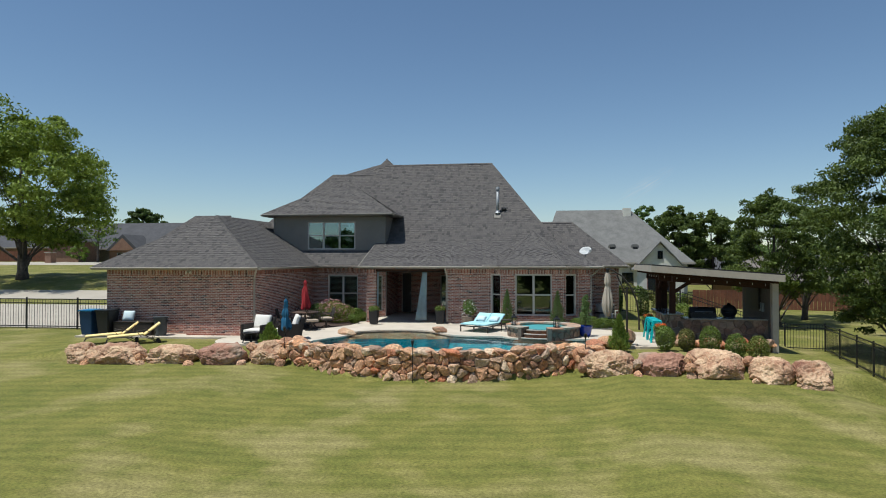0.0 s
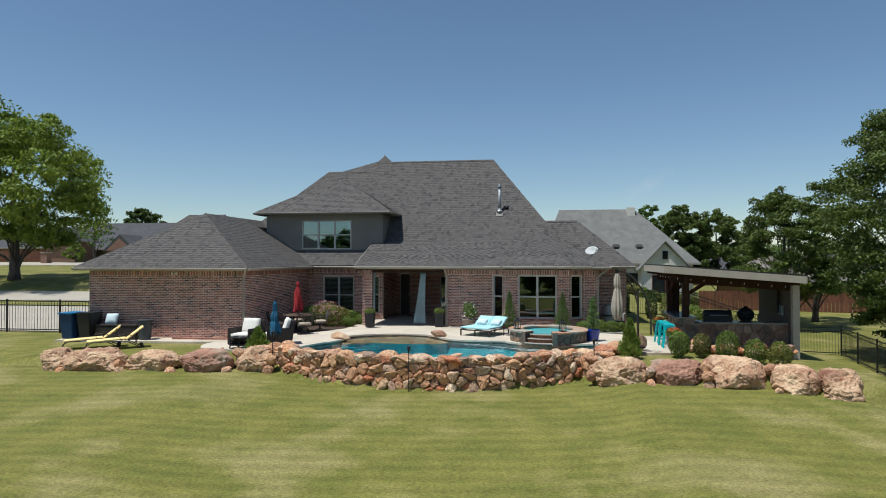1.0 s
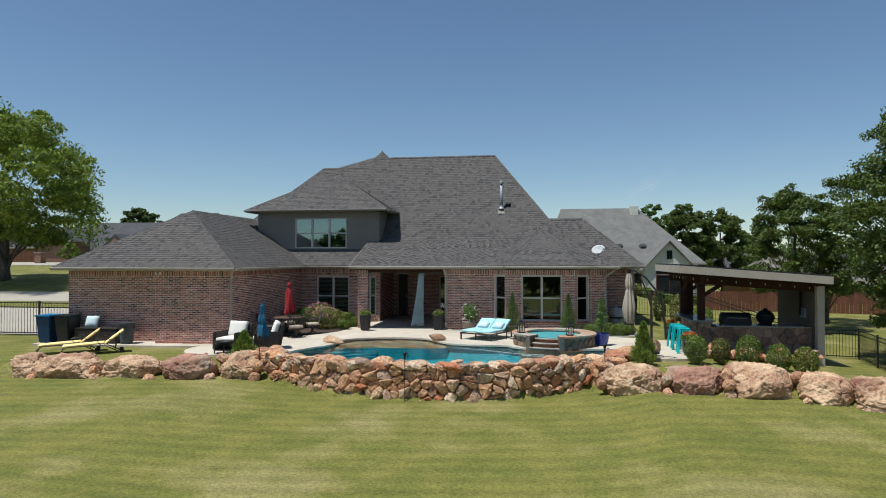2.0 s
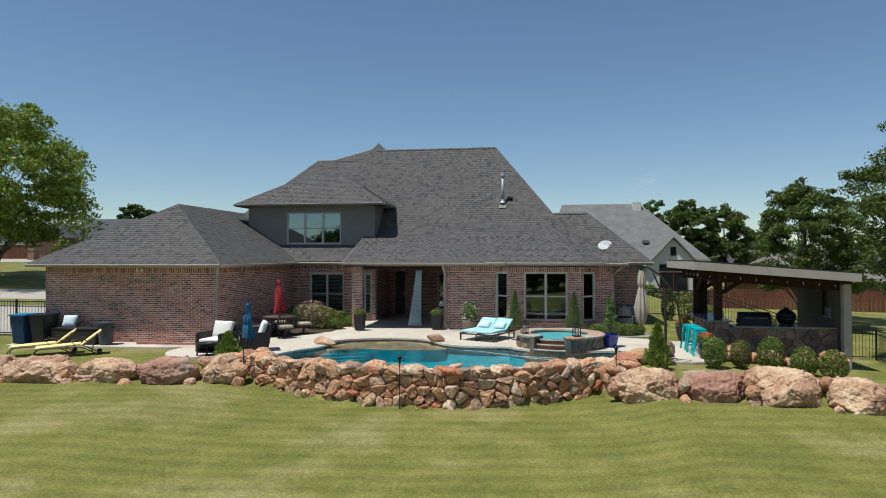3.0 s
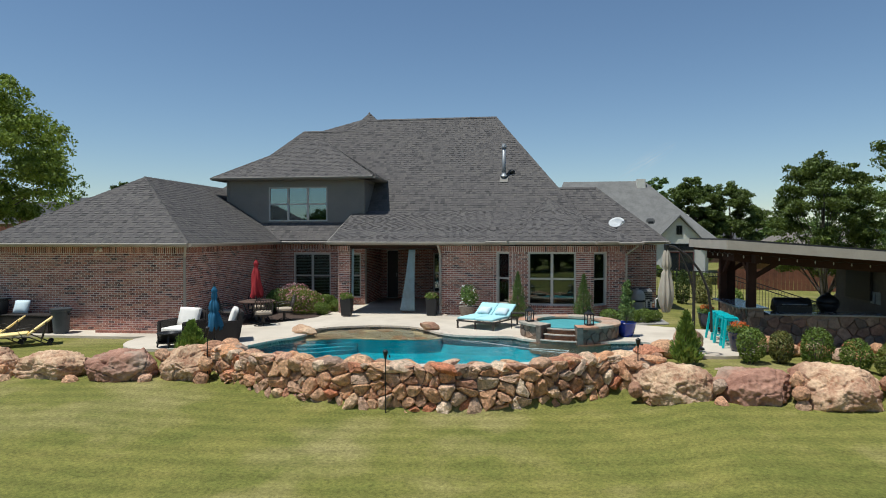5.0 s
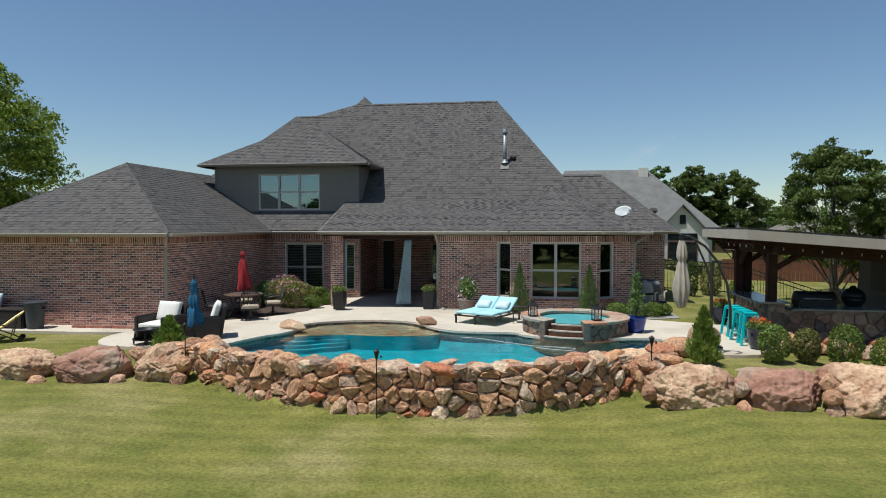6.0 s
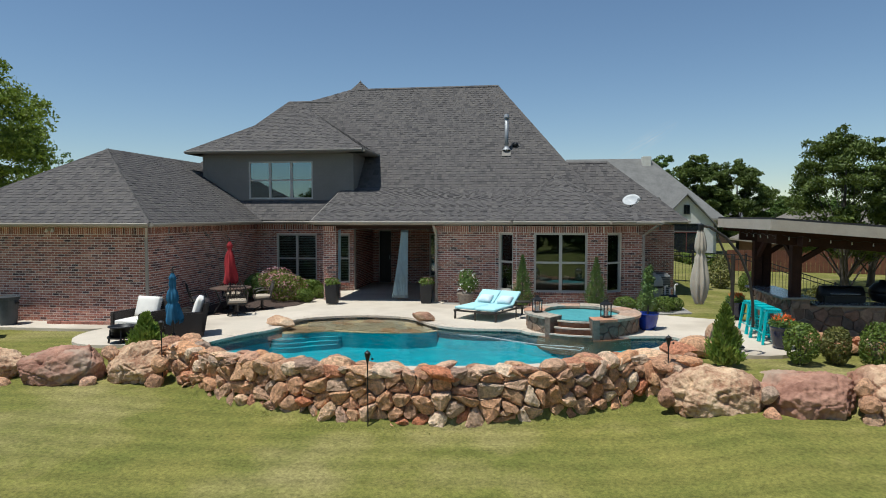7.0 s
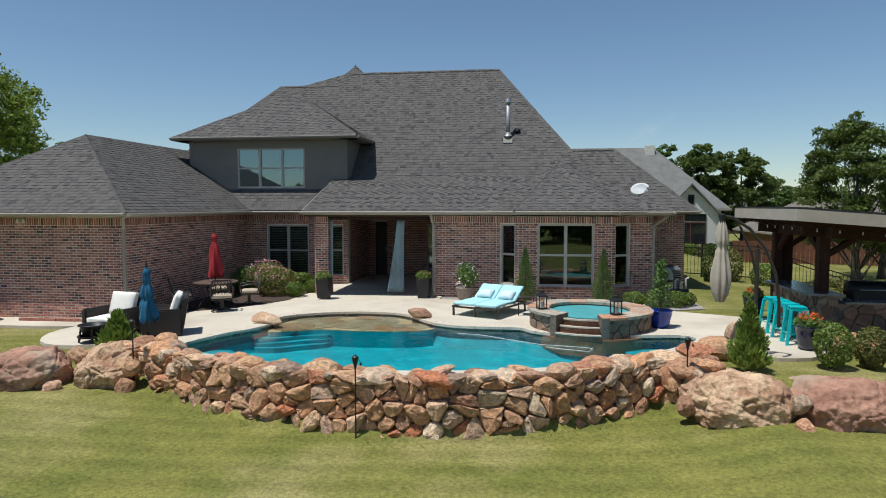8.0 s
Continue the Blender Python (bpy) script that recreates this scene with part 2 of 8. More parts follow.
def beam(bm, a, b, w, h=None, up=(0, 0, 1)):
    """A bar of section w by h from a to b."""
    a, b = Vector(a), Vector(b)
    h = h or w
    d = (b - a).normalized()
    u = Vector(up)
    if abs(d.dot(u)) > 0.98:
        u = Vector((0, 1, 0))
    s = d.cross(u).normalized()
    u = s.cross(d)
    vs = [bm.verts.new(p + s * i * w / 2 + u * j * h / 2) for p in (a, b) for i, j in ((-1, -1), (1, -1), (1, 1), (-1, 1))]
    for f in ((3, 2, 1, 0), (4, 5, 6, 7), (0, 1, 5, 4), (1, 2, 6, 5), (2, 3, 7, 6), (3, 0, 4, 7)):
        bm.faces.new([vs[i] for i in f])
    return bm


def tube(bm, pts, radii, sides=8, cap=True):
    pts = [Vector(p) for p in pts]
    if not hasattr(radii, "__len__"):
        radii = [radii] * len(pts)
    rings = []
    ref = Vector((0.3, 0.2, 1)).normalized()
    for i, p in enumerate(pts):
        d = (pts[min(i + 1, len(pts) - 1)] - pts[max(i - 1, 0)]).normalized()
        if abs(d.dot(ref)) > 0.95:
            ref = Vector((1, 0.1, 0)).normalized()
        s = d.cross(ref).normalized()
        u = s.cross(d)
        rings.append([bm.verts.new(p + (s * math.cos(k * 2 * math.pi / sides) + u * math.sin(k * 2 * math.pi / sides)) * radii[i]) for k in range(sides)])
    for a, b in zip(rings, rings[1:]):
        for k in range(sides):
            bm.faces.new((a[k], a[(k + 1) % sides], b[(k + 1) % sides], b[k]))
    if cap:
        bm.faces.new(rings[0][::-1])
        bm.faces.new(rings[-1])
    return bm


def lathe(bm, profile, sides=24, at=(0, 0, 0)):
    """Turns (r, z) rows round a vertical axis."""
    x, y, z0 = at
    rings = [[bm.verts.new((x + r * math.cos(k * 2 * math.pi / sides), y + r * math.sin(k * 2 * math.pi / sides), z0 + z)) for k in range(sides)] for r, z in profile]
    for a, b in zip(rings, rings[1:]):
        for k in range(sides):
            bm.faces.new((a[k], a[(k + 1) % sides], b[(k + 1) % sides], b[k]))
    if profile[0][0] > 1e-4:
        bm.faces.new(rings[0][::-1])
    if profile[-1][0] > 1e-4:
        bm.faces.new(rings[-1])
    return bm


def prism(bm, poly, z0, z1):
    """An upright prism over a plan polygon, counter-clockwise."""
    lo = [bm.verts.new((x, y, z0)) for x, y in poly]
    hi = [bm.verts.new((x, y, z1)) for x, y in poly]
    n = len(poly)
    for i in range(n):
        bm.faces.new((lo[i], lo[(i + 1) % n], hi[(i + 1) % n], hi[i]))
    bm.faces.new(hi)
    bm.faces.new(lo[::-1])
    return bm


def smooth_loop(points, per=6):
    """Closed Catmull-Rom through plan points."""
    out, n = [], len(points)
    for i in range(n):
        p0, p1, p2, p3 = (Vector(points[(i + k) % n]) for k in (-1, 0, 1, 2))
        for k in range(per):
            t = k / per
            out.append(0.5 * (2 * p1 + (p2 - p0) * t + (2 * p0 - 5 * p1 + 4 * p2 - p3) * t * t + (3 * p1 - p0 - 3 * p2 + p3) * t ** 3))
    return [(v.x, v.y) for v in out]


def inside(poly, x, y):
    c, n = False, len(poly)
    for i in range(n):
        (x1, y1), (x2, y2) = poly[i], poly[i - 1]
        if (y1 > y) != (y2 > y) and x < (x2 - x1) * (y - y1) / (y2 - y1) + x1:
            c = not c
    return c


def lerp_rows(rows, v):
    """Piecewise linear through (v, value) rows."""
    return float(np.interp(v, [r[0] for r in rows], [r[1] for r in rows]))


def smoothstep(a, b, v):
    t = min(1.0, max(0.0, (v - a) / (b - a)))
    return t * t * (3 - 2 * t)


# ---------- ground ----------
FRONT = [(-40, -8.6), (-12.2, -8.6), (-9, -8.5), (-6, -8.2), (-4.6, -7.95), (-3.8, -8.3), (-2.5, -8.95), (-1.4, -9.25), (0.0, -9.5), (0.9, -9.55), (1.8, -9.45), (2.6, -9.25), (3.5, -8.9), (4.4, -8.35), (5.2, -7.85), (5.7, -8.2), (7.6, -8.7), (10.4, -9.1), (12.6, -9.8), (40, -12)]
FOOT = [(-40, -0.8), (-12, -0.62), (-9, -0.6), (-7, -0.56), (-5.4, -0.54), (-4.2, -0.62), (-2.5, -0.78), (0.0, -0.85), (2.0, -0.85), (4.0, -0.81), (5.8, -0.68), (6.6, -0.52), (9.0, -0.55), (12.0, -0.68), (14.5, -1.4), (17, -1.75), (40, -2.0)]
DECKZ = [(-15, -0.22), (-13, -0.22), (-7.5, -0.17), (-4.0, -0.04), (-3.0, 0.0), (8.6, 0.0), (10, -0.1), (12.6, -0.22)]


def deck_z(x):
    return lerp_rows(DECKZ, x)


def ground_z(x, y):
    fy = lerp_rows(FRONT, x)
    foot = lerp_rows(FOOT, x)
    d = fy - y
    low = foot - 0.055 * min(max(d, 0), 7) - 0.012 * max(d - 7, 0) * (1 if d < 40 else 40 / d)
    low -= 0.05 * min(max(x - 6, 0), 6) * smoothstep(0, 5, d)
    up = deck_z(x) - 0.07
    up -= 0.35 * smoothstep(12, 45, y)
    up -= 1.55 * smoothstep(12.6, 16.5, x) * (1 - 0.3 * smoothstep(14, 40, y))
    rise = smoothstep(16, 34, -x)
    up += rise * (1.5 * smoothstep(19, 30, y) + 1.2 * smoothstep(30, 66, y) + 0.35 * smoothstep(12, 45, y))
    k = smoothstep(-0.05, 0.35, y - fy)
    if x < -12.2:
        k = k * (1 - smoothstep(-12.2, -14.5, x)) + smoothstep(-1.0, 3.5, y - fy) * smoothstep(-12.2, -14.5, x)
    if x > 13:
        k = k * (1 - smoothstep(13, 14.5, x)) + smoothstep(-2.5, 4.0, y - fy) * smoothstep(13, 14.5, x)
    return low + (up - low) * k


POOL = smooth_loop([(-3.83, -7.38), (-3.5, -6.25), (-3.15, -5.65), (-3.0, -4.85), (-3.1, -4.1), (-2.46, -3.5), (-1.39, -3.1), (-0.18, -3.3), (0.55, -4.2), (1.14, -4.63), (1.93, -4.74), (2.75, -4.72), (3.1, -5.1), (4.13, -5.5), (4.98, -5.3), (6.1, -5.1), (6.35, -5.55), (5.6, -6.55), (4.6, -7.4), (3.5, -8.15), (2.4, -8.55), (1.2, -8.78), (0.2, -8.85), (-1.2, -8.62), (-2.4, -8.3), (-3.4, -7.9)], 4)


def spread(a, b, lo, hi, n_mid, n_out):
    mid = np.linspace(lo, hi, n_mid)
    left = lo - (np.geomspace(1, 1 + lo - a, n_out)[1:] - 1)
    right = hi + (np.geomspace(1, 1 + b - hi, n_out)[1:] - 1)
    return np.concatenate([left[::-1], mid, right])


def build_ground():
    xs = spread(-420, 420, -20, 20, 161, 40)
    ys = spread(-160, 600, -20, 12, 150, 40)
    vs, fs = [], []
    for y in ys:
        for x in xs:
            z = ground_z(x, y)
            if -4.6 < x < 7.2 and -9.5 < y < -2 and inside(POOL_WIDE, x, y):
                z = -2.2
            z += 0.02 * noise.noise((x * 0.4, y * 0.4, 0)) if -30 < x < 30 else 0
            vs.append((x, y, z))
    w = len(xs)
    for j in range(len(ys) - 1):
        for i in range(w - 1):
            a = j * w + i
            fs.append((a, a + 1, a + w + 1, a + w))
    ob = new("ground", mesh_of("ground", vs, fs, M_GRASS, True))
    tagged(ob, "mown green and straw-coloured lawn sloping gently", "lawn", kind="structure")



# ---------- patio deck and pool ----------
DECK = [(-14.4, -4.0), (-14.4, -5.2), (-8.6, -5.22), (-8.2, -5.2), (-7.89, -5.1), (-7.95, -5.55), (-7.89, -6.0), (-7.72, -6.42), (-7.45, -6.79), (-7.1, -7.07), (-6.69, -7.24), (-6.25, -7.3), (-5.81, -7.24), (-5.0, -7.35), (-4.4, -7.55), (-3.8, -7.98), (-2.5, -8.62), (-1.3, -8.95), (0.3, -9.15), (1.6, -9.1), (2.6, -8.85), (3.6, -8.45), (4.6, -7.75), (5.5, -7.0), (6.3, -6.5), (7.11, -6.88), (7.4, -6.95), (7.7, -6.93), (7.99, -6.84), (8.24, -6.67), (8.44, -6.44), (8.58, -6.16), (8.65, -5.85), (8.64, -5.58), (8.7, -5.0), (9.0, -4.4), (9.0, -2.4), (8.2, -2.6), (6.3, -1.75), (4.6, -1.5), (3.0, -1.45), (1.0, -0.75), (0.3, -0.6), (0.3, 5.65), (-3.45, 5.65), (-3.45, 2.7), (-4.0, 2.7), (-4.05, -0.2), (-4.1, -1.2), (-5.0, -2.5), (-6.2, -3.1), (-7.15, -3.3), (-7.15, -4.0)]


def filled(outer, inner, zf, thick, mat, name, parent=None, label=""):
    bm = bmesh.new()
    loops = [outer] + ([inner] if inner else [])
    edges = []
    for lp in loops:
        v = [bm.verts.new((x, y, zf(x, y))) for x, y in lp]
        edges += [bm.edges.new((v[i], v[(i + 1) % len(v)])) for i in range(len(v))]
    bmesh.ops.triangle_fill(bm, edges=edges, use_beauty=True, use_dissolve=False)
    for f in bm.faces:
        if f.normal.z < 0:
            f.normal_flip()
    rim = [e for e in bm.edges if e.is_boundary]
    ext = bmesh.ops.extrude_edge_only(bm, edges=rim)
    for v in [g for g in ext["geom"] if isinstance(g, bmesh.types.BMVert)]:
        v.co.z -= thick
    bmesh.ops.recalc_face_normals(bm, faces=bm.faces)
    return part(name, bm, mat, parent, label)


deck = filled(DECK, POOL, lambda x, y: deck_z(x), 0.14, M_CONCRETE, "patio")
tagged(deck, "pale broom-finished concrete pool patio", "patio", kind="structure")


def offset_loop(loop, d):
    n = len(loop)
    out = []
    for i in range(n):
        a, b = Vector(loop[i - 1]), Vector(loop[(i + 1) % n])
        t = (b - a).normalized()
        out.append((loop[i][0] + t.y * d, loop[i][1] - t.x * d))
    return out


def area(loop):
    return sum(loop[i - 1][0] * loop[i][1] - loop[i][0] * loop[i - 1][1] for i in range(len(loop))) / 2


OUTW = 1 if area(POOL) > 0 else -1
POOL_WIDE = offset_loop(POOL, 0.34 * OUTW)
build_ground()
pool = empty("swimming_pool", "freeform swimming pool with turquoise plaster and stone coping", "pool")
M_COPING = pieces_material("coping_stone", [(0.55, 0.47, 0.38), (0.52, 0.44, 0.355), (0.57, 0.49, 0.395), (0.54, 0.46, 0.37)], noise_scale=12, noise_amount=0.2)
M_TILE = material("waterline_tile", (0.03, 0.11, 0.14), (0.02, 0.07, 0.10), rough=0.3, scale=12, fine=30, bump=0.2)


def ring_strip(inner, outer, z_in, z_out):
    bm = bmesh.new()
    n = len(inner)
    a = [bm.verts.new((*p, z_in)) for p in inner]
    b = [bm.verts.new((*p, z_out)) for p in outer]
    for i in range(n):
        j = (i + 1) % n
        bm.faces.new((a[i], a[j], b[j], b[i]))
    bmesh.ops.recalc_face_normals(bm, faces=bm.faces)
    return bm


part("waterline_tile", ring_strip(POOL, POOL, 0.0, -0.3), M_TILE, pool, "dark blue waterline tile band")
part("pool_wall", ring_strip(POOL, offset_loop(POOL, -0.12 * OUTW), -0.3, -0.52), M_POOL, pool)
bm = bmesh.new()
bm.faces.new([bm.verts.new((*p, -0.52)) for p in offset_loop(POOL, -0.1 * OUTW)])
part("pool_floor", bm, M_POOL, pool)
bm = bmesh.new()
bm.faces.new([bm.verts.new((*p, -0.075)) for p in offset_loop(POOL, 0.01 * OUTW)])
for f in bm.faces:
    f.normal_update()
    if f.normal.z < 0:
        f.normal_flip()
wat = part("water_surface", bm, M_WATER, pool, "clear rippled water")
wat.visible_shadow = False


def coping():
    pts = POOL
    n = len(pts)
    mid, outr = offset_loop(pts, -0.03 * OUTW), offset_loop(pts, 0.27 * OUTW)
    i = 0
    while i < n:
        k = 3
        vs, seg = [], [(i + q) % n for q in range(k + 1)]
        bm = bmesh.new()
        top = []
        for q, s in enumerate(seg):
            a, b = Vector(mid[s]), Vector(outr[s])
            if q in (0, k):
                t = Vector(mid[seg[1]]) - Vector(mid[seg[0]]) if q == 0 else Vector(mid[seg[-2]]) - Vector(mid[seg[-1]])
                t = t.normalized() * 0.008
                a, b = a + t, b + t
            top.append((a, b))
        h = 0.004 + 0.004 * random.random()
        z = 0.0
        hi = [[bm.verts.new((p.x, p.y, z + h)) for p in ab] for ab in top]
        lo = [[bm.verts.new((p.x, p.y, z - 0.05)) for p in ab] for ab in top]
        for q in range(k):
            for f in ((hi[q][0], hi[q + 1][0], hi[q + 1][1], hi[q][1]), (lo[q][0], lo[q + 1][0], hi[q + 1][0], hi[q][0]), (lo[q][1], hi[q][1], hi[q + 1][1], lo[q + 1][1])):
                bm.faces.new(f)
        for q in (0, k):
            bm.faces.new((lo[q][0], lo[q][1], hi[q][1], hi[q][0]))
        bmesh.ops.recalc_face_normals(bm, faces=bm.faces)
        part("coping_stone", bm, M_COPING, pool)
        i += k


coping()
# tanning shelf paved in flagstone, and entry steps
SHELF = [p for p in smooth_loop([(-2.95, -5.3), (-3.0, -4.2), (-2.4, -3.5), (-1.3, -3.15), (-0.2, -3.3), (0.5, -4.2), (0.75, -4.5), (0.1, -4.85), (-0.9, -4.95), (-1.8, -4.9), (-2.5, -5.2)], 4)]
bm = bmesh.new()
prism(bm, SHELF, -1.3, -0.15)
part("shelf_body", bm, M_POOL, pool)
bm = bmesh.new()
prism(bm, SHELF, -0.146, -0.13)
part("tanning_shelf", bm, M_SHELF, pool, "shallow tanning shelf")


def crazy_paving(parent, poly, z, size, mat, seed, name="flagstone", gap=0.02, height=0.015, limit=300):
    """Irregular slabs: a jittered grid of points and the cells round them."""
    rnd = random.Random(seed)
    xs, ys = [p[0] for p in poly], [p[1] for p in poly]
    pts = []
    j, y = 0, min(ys) - size
    while y < max(ys) + size:
        x = min(xs) - size + (size / 2 if j % 2 else 0)
        while x < max(xs) + size:
            pts.append((x + rnd.uniform(-0.36, 0.36) * size, y + rnd.uniform(-0.36, 0.36) * size))
            x += size
        y += size * 0.85
        j += 1
    for c in pts:
        if not inside(poly, *c):
            continue
        cell = [Vector((c[0] + size * 1.6 * math.cos(a), c[1] + size * 1.6 * math.sin(a))) for a in np.linspace(0, 2 * math.pi, 12, endpoint=False)]
        for q in pts:
            d = Vector(q) - Vector(c)
            if 0 < d.length < size * 3.2:
                lim, nn = d.length / 2 - gap / 2, d.normalized()
                out = []
                for k in range(len(cell)):
                    a, b = cell[k] - Vector(c), cell[(k + 1) % len(cell)] - Vector(c)
                    da, db = a.dot(nn) - lim, b.dot(nn) - lim
                    if da <= 0:
                        out.append(cell[k])
                    if da * db < 0:
                        out.append(cell[k] + (cell[(k + 1) % len(cell)] - cell[k]) * (da / (da - db)))
                cell = out
                if len(cell) < 3:
                    break
        if len(cell) < 3:
            continue
        if sum(inside(poly, v.x, v.y) for v in cell) < len(cell) * 0.6:
            continue
        bm = bmesh.new()
        hh = height * rnd.uniform(0.7, 1.2)
        lo = [bm.verts.new((v.x, v.y, z)) for v in cell]
        hi = [bm.verts.new((v.x + (c[0] - v.x) * 0.03, v.y + (c[1] - v.y) * 0.03, z + hh)) for v in cell]
        for k in range(len(cell)):
            bm.faces.new((lo[k], lo[(k + 1) % len(cell)], hi[(k + 1) % len(cell)], hi[k]))
        bm.faces.new(hi)
        part(name, bm, mat, parent)


M_SHELF_OBJ = pieces_material("flagstone_wet_single", [(0.31, 0.236, 0.136), (0.279, 0.18, 0.099), (0.335, 0.186, 0.093), (0.335, 0.273, 0.18), (0.31, 0.248, 0.155), (0.26, 0.211, 0.136)], rough=0.5, noise_scale=4, noise_amount=0.25, per_object=True)
crazy_paving(pool, SHELF, -0.13, 0.5, M_SHELF_OBJ, 4)
for r, z in ((0.14, -0.25), (0.3, -0.33), (0.46, -0.41)):
    bm = bmesh.new()
    prism(bm, smooth_loop([(-3.05, -5.2), (-2.5, -5.15), (-2.0, -4.85), (-1.6, -4.85), (-1.65, -4.9 - r * 0.5), (-2.1, -4.95 - r), (-2.6, -5.3 - r), (-3.1, -5.55 - r * 0.4)], 4), -1.3, z)
    part("entry_step", bm, M_POOL, pool)
bm = bmesh.new()
prism(bm, smooth_loop([(-3.75, -7.5), (-3.55, -6.75), (-3.1, -6.7), (-2.9, -7.2), (-3.2, -7.75)], 4), -1.3, -0.27)
part("corner_bench", bm, M_POOL, pool)
bm = bmesh.new()
prism(bm, smooth_loop([(5.0, -5.35), (6.15, -5.15), (6.3, -5.5), (5.6, -6.3), (5.1, -6.0)], 4), -1.3, -0.3)
part("swim_out_bench", bm, M_POOL, pool)

# ---------- house ----------
house = empty("house", "red brick house with steep grey shingle roof and dormer", "house")
BW, BH, BM = 0.2032, 0.0677, 0.014


def frame_of(p0, p1):
    a, b = Vector((*p0, 0)), Vector((*p1, 0))
    d = (b - a).normalized()
    return a, d, Vector((d.y, -d.x, 0)), (b - a).length


def brick_piece(w, h, depth, c=0.004):
    """Verts and faces of one brick whose face looks along -y, centred on x and z."""
    x, z = w / 2, h / 2
    v = [(-x, 0, -z), (x, 0, -z), (x, 0, z), (-x, 0, z), (-x + c, -depth, -z + c), (x - c, -depth, -z + c), (x - c, -depth, z - c), (-x + c, -depth, z - c)]
    f = [(4, 5, 6, 7), (0, 1, 5, 4), (1, 2, 6, 5), (2, 3, 7, 6), (3, 0, 4, 7)]
    return v, f


BRICK_MESH = {}


def brick_mesh(w, h):
    key = (round(w, 3), round(h, 3))
    if key not in BRICK_MESH:
        v, f = brick_piece(w, h, 0.007)
        BRICK_MESH[key] = mesh_of("brick", v, f, M_BRICK_OBJ)
    return BRICK_MESH[key]


def clear_of(openings, u0, u1, z0, z1):
    return not any(u0 < o[1] and u1 > o[0] and z0 < o[3] and z1 > o[2] for o in openings)


def brick_wall(name, p0, p1, z0, z1, openings=(), thick=0.22, single=None, soldier=True, label="", butt=(0, 0)):
    """Backing wall with holes, and bricks laid in running bond on its outer face. single: (u0, u1) stretch whose bricks are objects; butt: how far the backing stops short of a corner at each end."""
    a, d, n, length = frame_of(p0, p1)
    bm = bmesh.new()
    cuts = sorted({butt[0], length - butt[1], *[o[0] for o in openings], *[o[1] for o in openings]})

    def slab(u0, u1, s0, s1):
        q = [a + d * u + Vector((0, 0, z)) - n * w for w in (0, thick) for u, z in ((u0, s0), (u1, s0), (u1, s1), (u0, s1))]
        vs = [bm.verts.new(v) for v in q]
        for f in ((0, 1, 2, 3), (7, 6, 5, 4), (1, 0, 4, 5), (2, 1, 5, 6), (3, 2, 6, 7), (0, 3, 7, 4)):
            bm.faces.new([vs[k] for k in f])
    for u0, u1 in zip(cuts, cuts[1:]):
        mid = (u0 + u1) / 2
        here = sorted(((o[2], o[3]) for o in openings if o[0] <= mid <= o[1]))
        z = z0
        for s0, s1 in here:
            if s0 > z:
                slab(u0, u1, z, s0)
            z = s1
        if z < z1:
            slab(u0, u1, z, z1)
    bmesh.ops.remove_doubles(bm, verts=bm.verts, dist=0.0005)
    wall = part(name, bm, M_MORTAR, house, label)
    vs, fs = [], []
    rot = Matrix((d, -n, Vector((0, 0, 1)))).transposed()

    def lay(u0, u1, s0, s1):
        if u1 - u0 < 0.03 or not clear_of(openings, u0 + 0.002, u1 - 0.002, s0 + 0.002, s1 - 0.002):
            return
        c = a + d * ((u0 + u1) / 2) + Vector((0, 0, (s0 + s1) / 2))
        w, h = u1 - u0 - BM, s1 - s0 - BM
        if single and single[0] <= (u0 + u1) / 2 <= single[1]:
            ob = new("brick", brick_mesh(w, h))
            ob.parent = wall
            ob.matrix_basis = Matrix.Translation(c) @ rot.to_4x4()
            return
        v, f = brick_piece(w, h, 0.005 + 0.004 * random.random())
        k = len(vs)
        vs.extend(c + rot @ Vector(q) for q in v)
        fs.extend(tuple(i + k for i in q) for q in f)
    top = z1
    if soldier:
        u = 0.0
        while u < length - 0.02:
            lay(u, min(u + BH, length), z1 - BW, z1)
            u += BH
        top = z1 - BW
    rows = int((top - z0) / BH + 0.5)
    for r in range(rows):
        s1 = top - r * BH
        s0 = s1 - BH
        edges = sorted({0.0, length, *[o[0] for o in openings if o[2] < s1 - 0.01 and o[3] > s0 + 0.01], *[o[1] for o in openings if o[2] < s1 - 0.01 and o[3] > s0 + 0.01]})
        for e0, e1 in zip(edges, edges[1:]):
            if not clear_of(openings, e0 + 0.01, e1 - 0.01, s0 + 0.01, s1 - 0.01):
                continue
            u = e0 - ((BW / 2) if r % 2 else 0)
            while u < e1 - 0.001:
                lay(max(u, e0), min(u + BW, e1), s0, s1)
                u += BW
    for o in openings:
        if o[2] > z0 + 0.3:
            u = o[0]
            while u < o[1] - 0.02:
                q = min(u + BH, o[1])
                c = a + d * ((u + q) / 2) + Vector((0, 0, o[2] - 0.045)) + n * 0.02
                v, f = brick_piece(q - u - BM, 0.085, 0.03)
                k = len(vs)
                vs.extend(c + rot @ Vector(w) for w in v)
                fs.extend(tuple(i + k for i in w) for w in f)
                u += BH
    if vs:
        tagged(link_mesh("brickwork", mesh_of("brickwork", vs, fs, M_BRICK), wall), kind="stuff")
    return wall


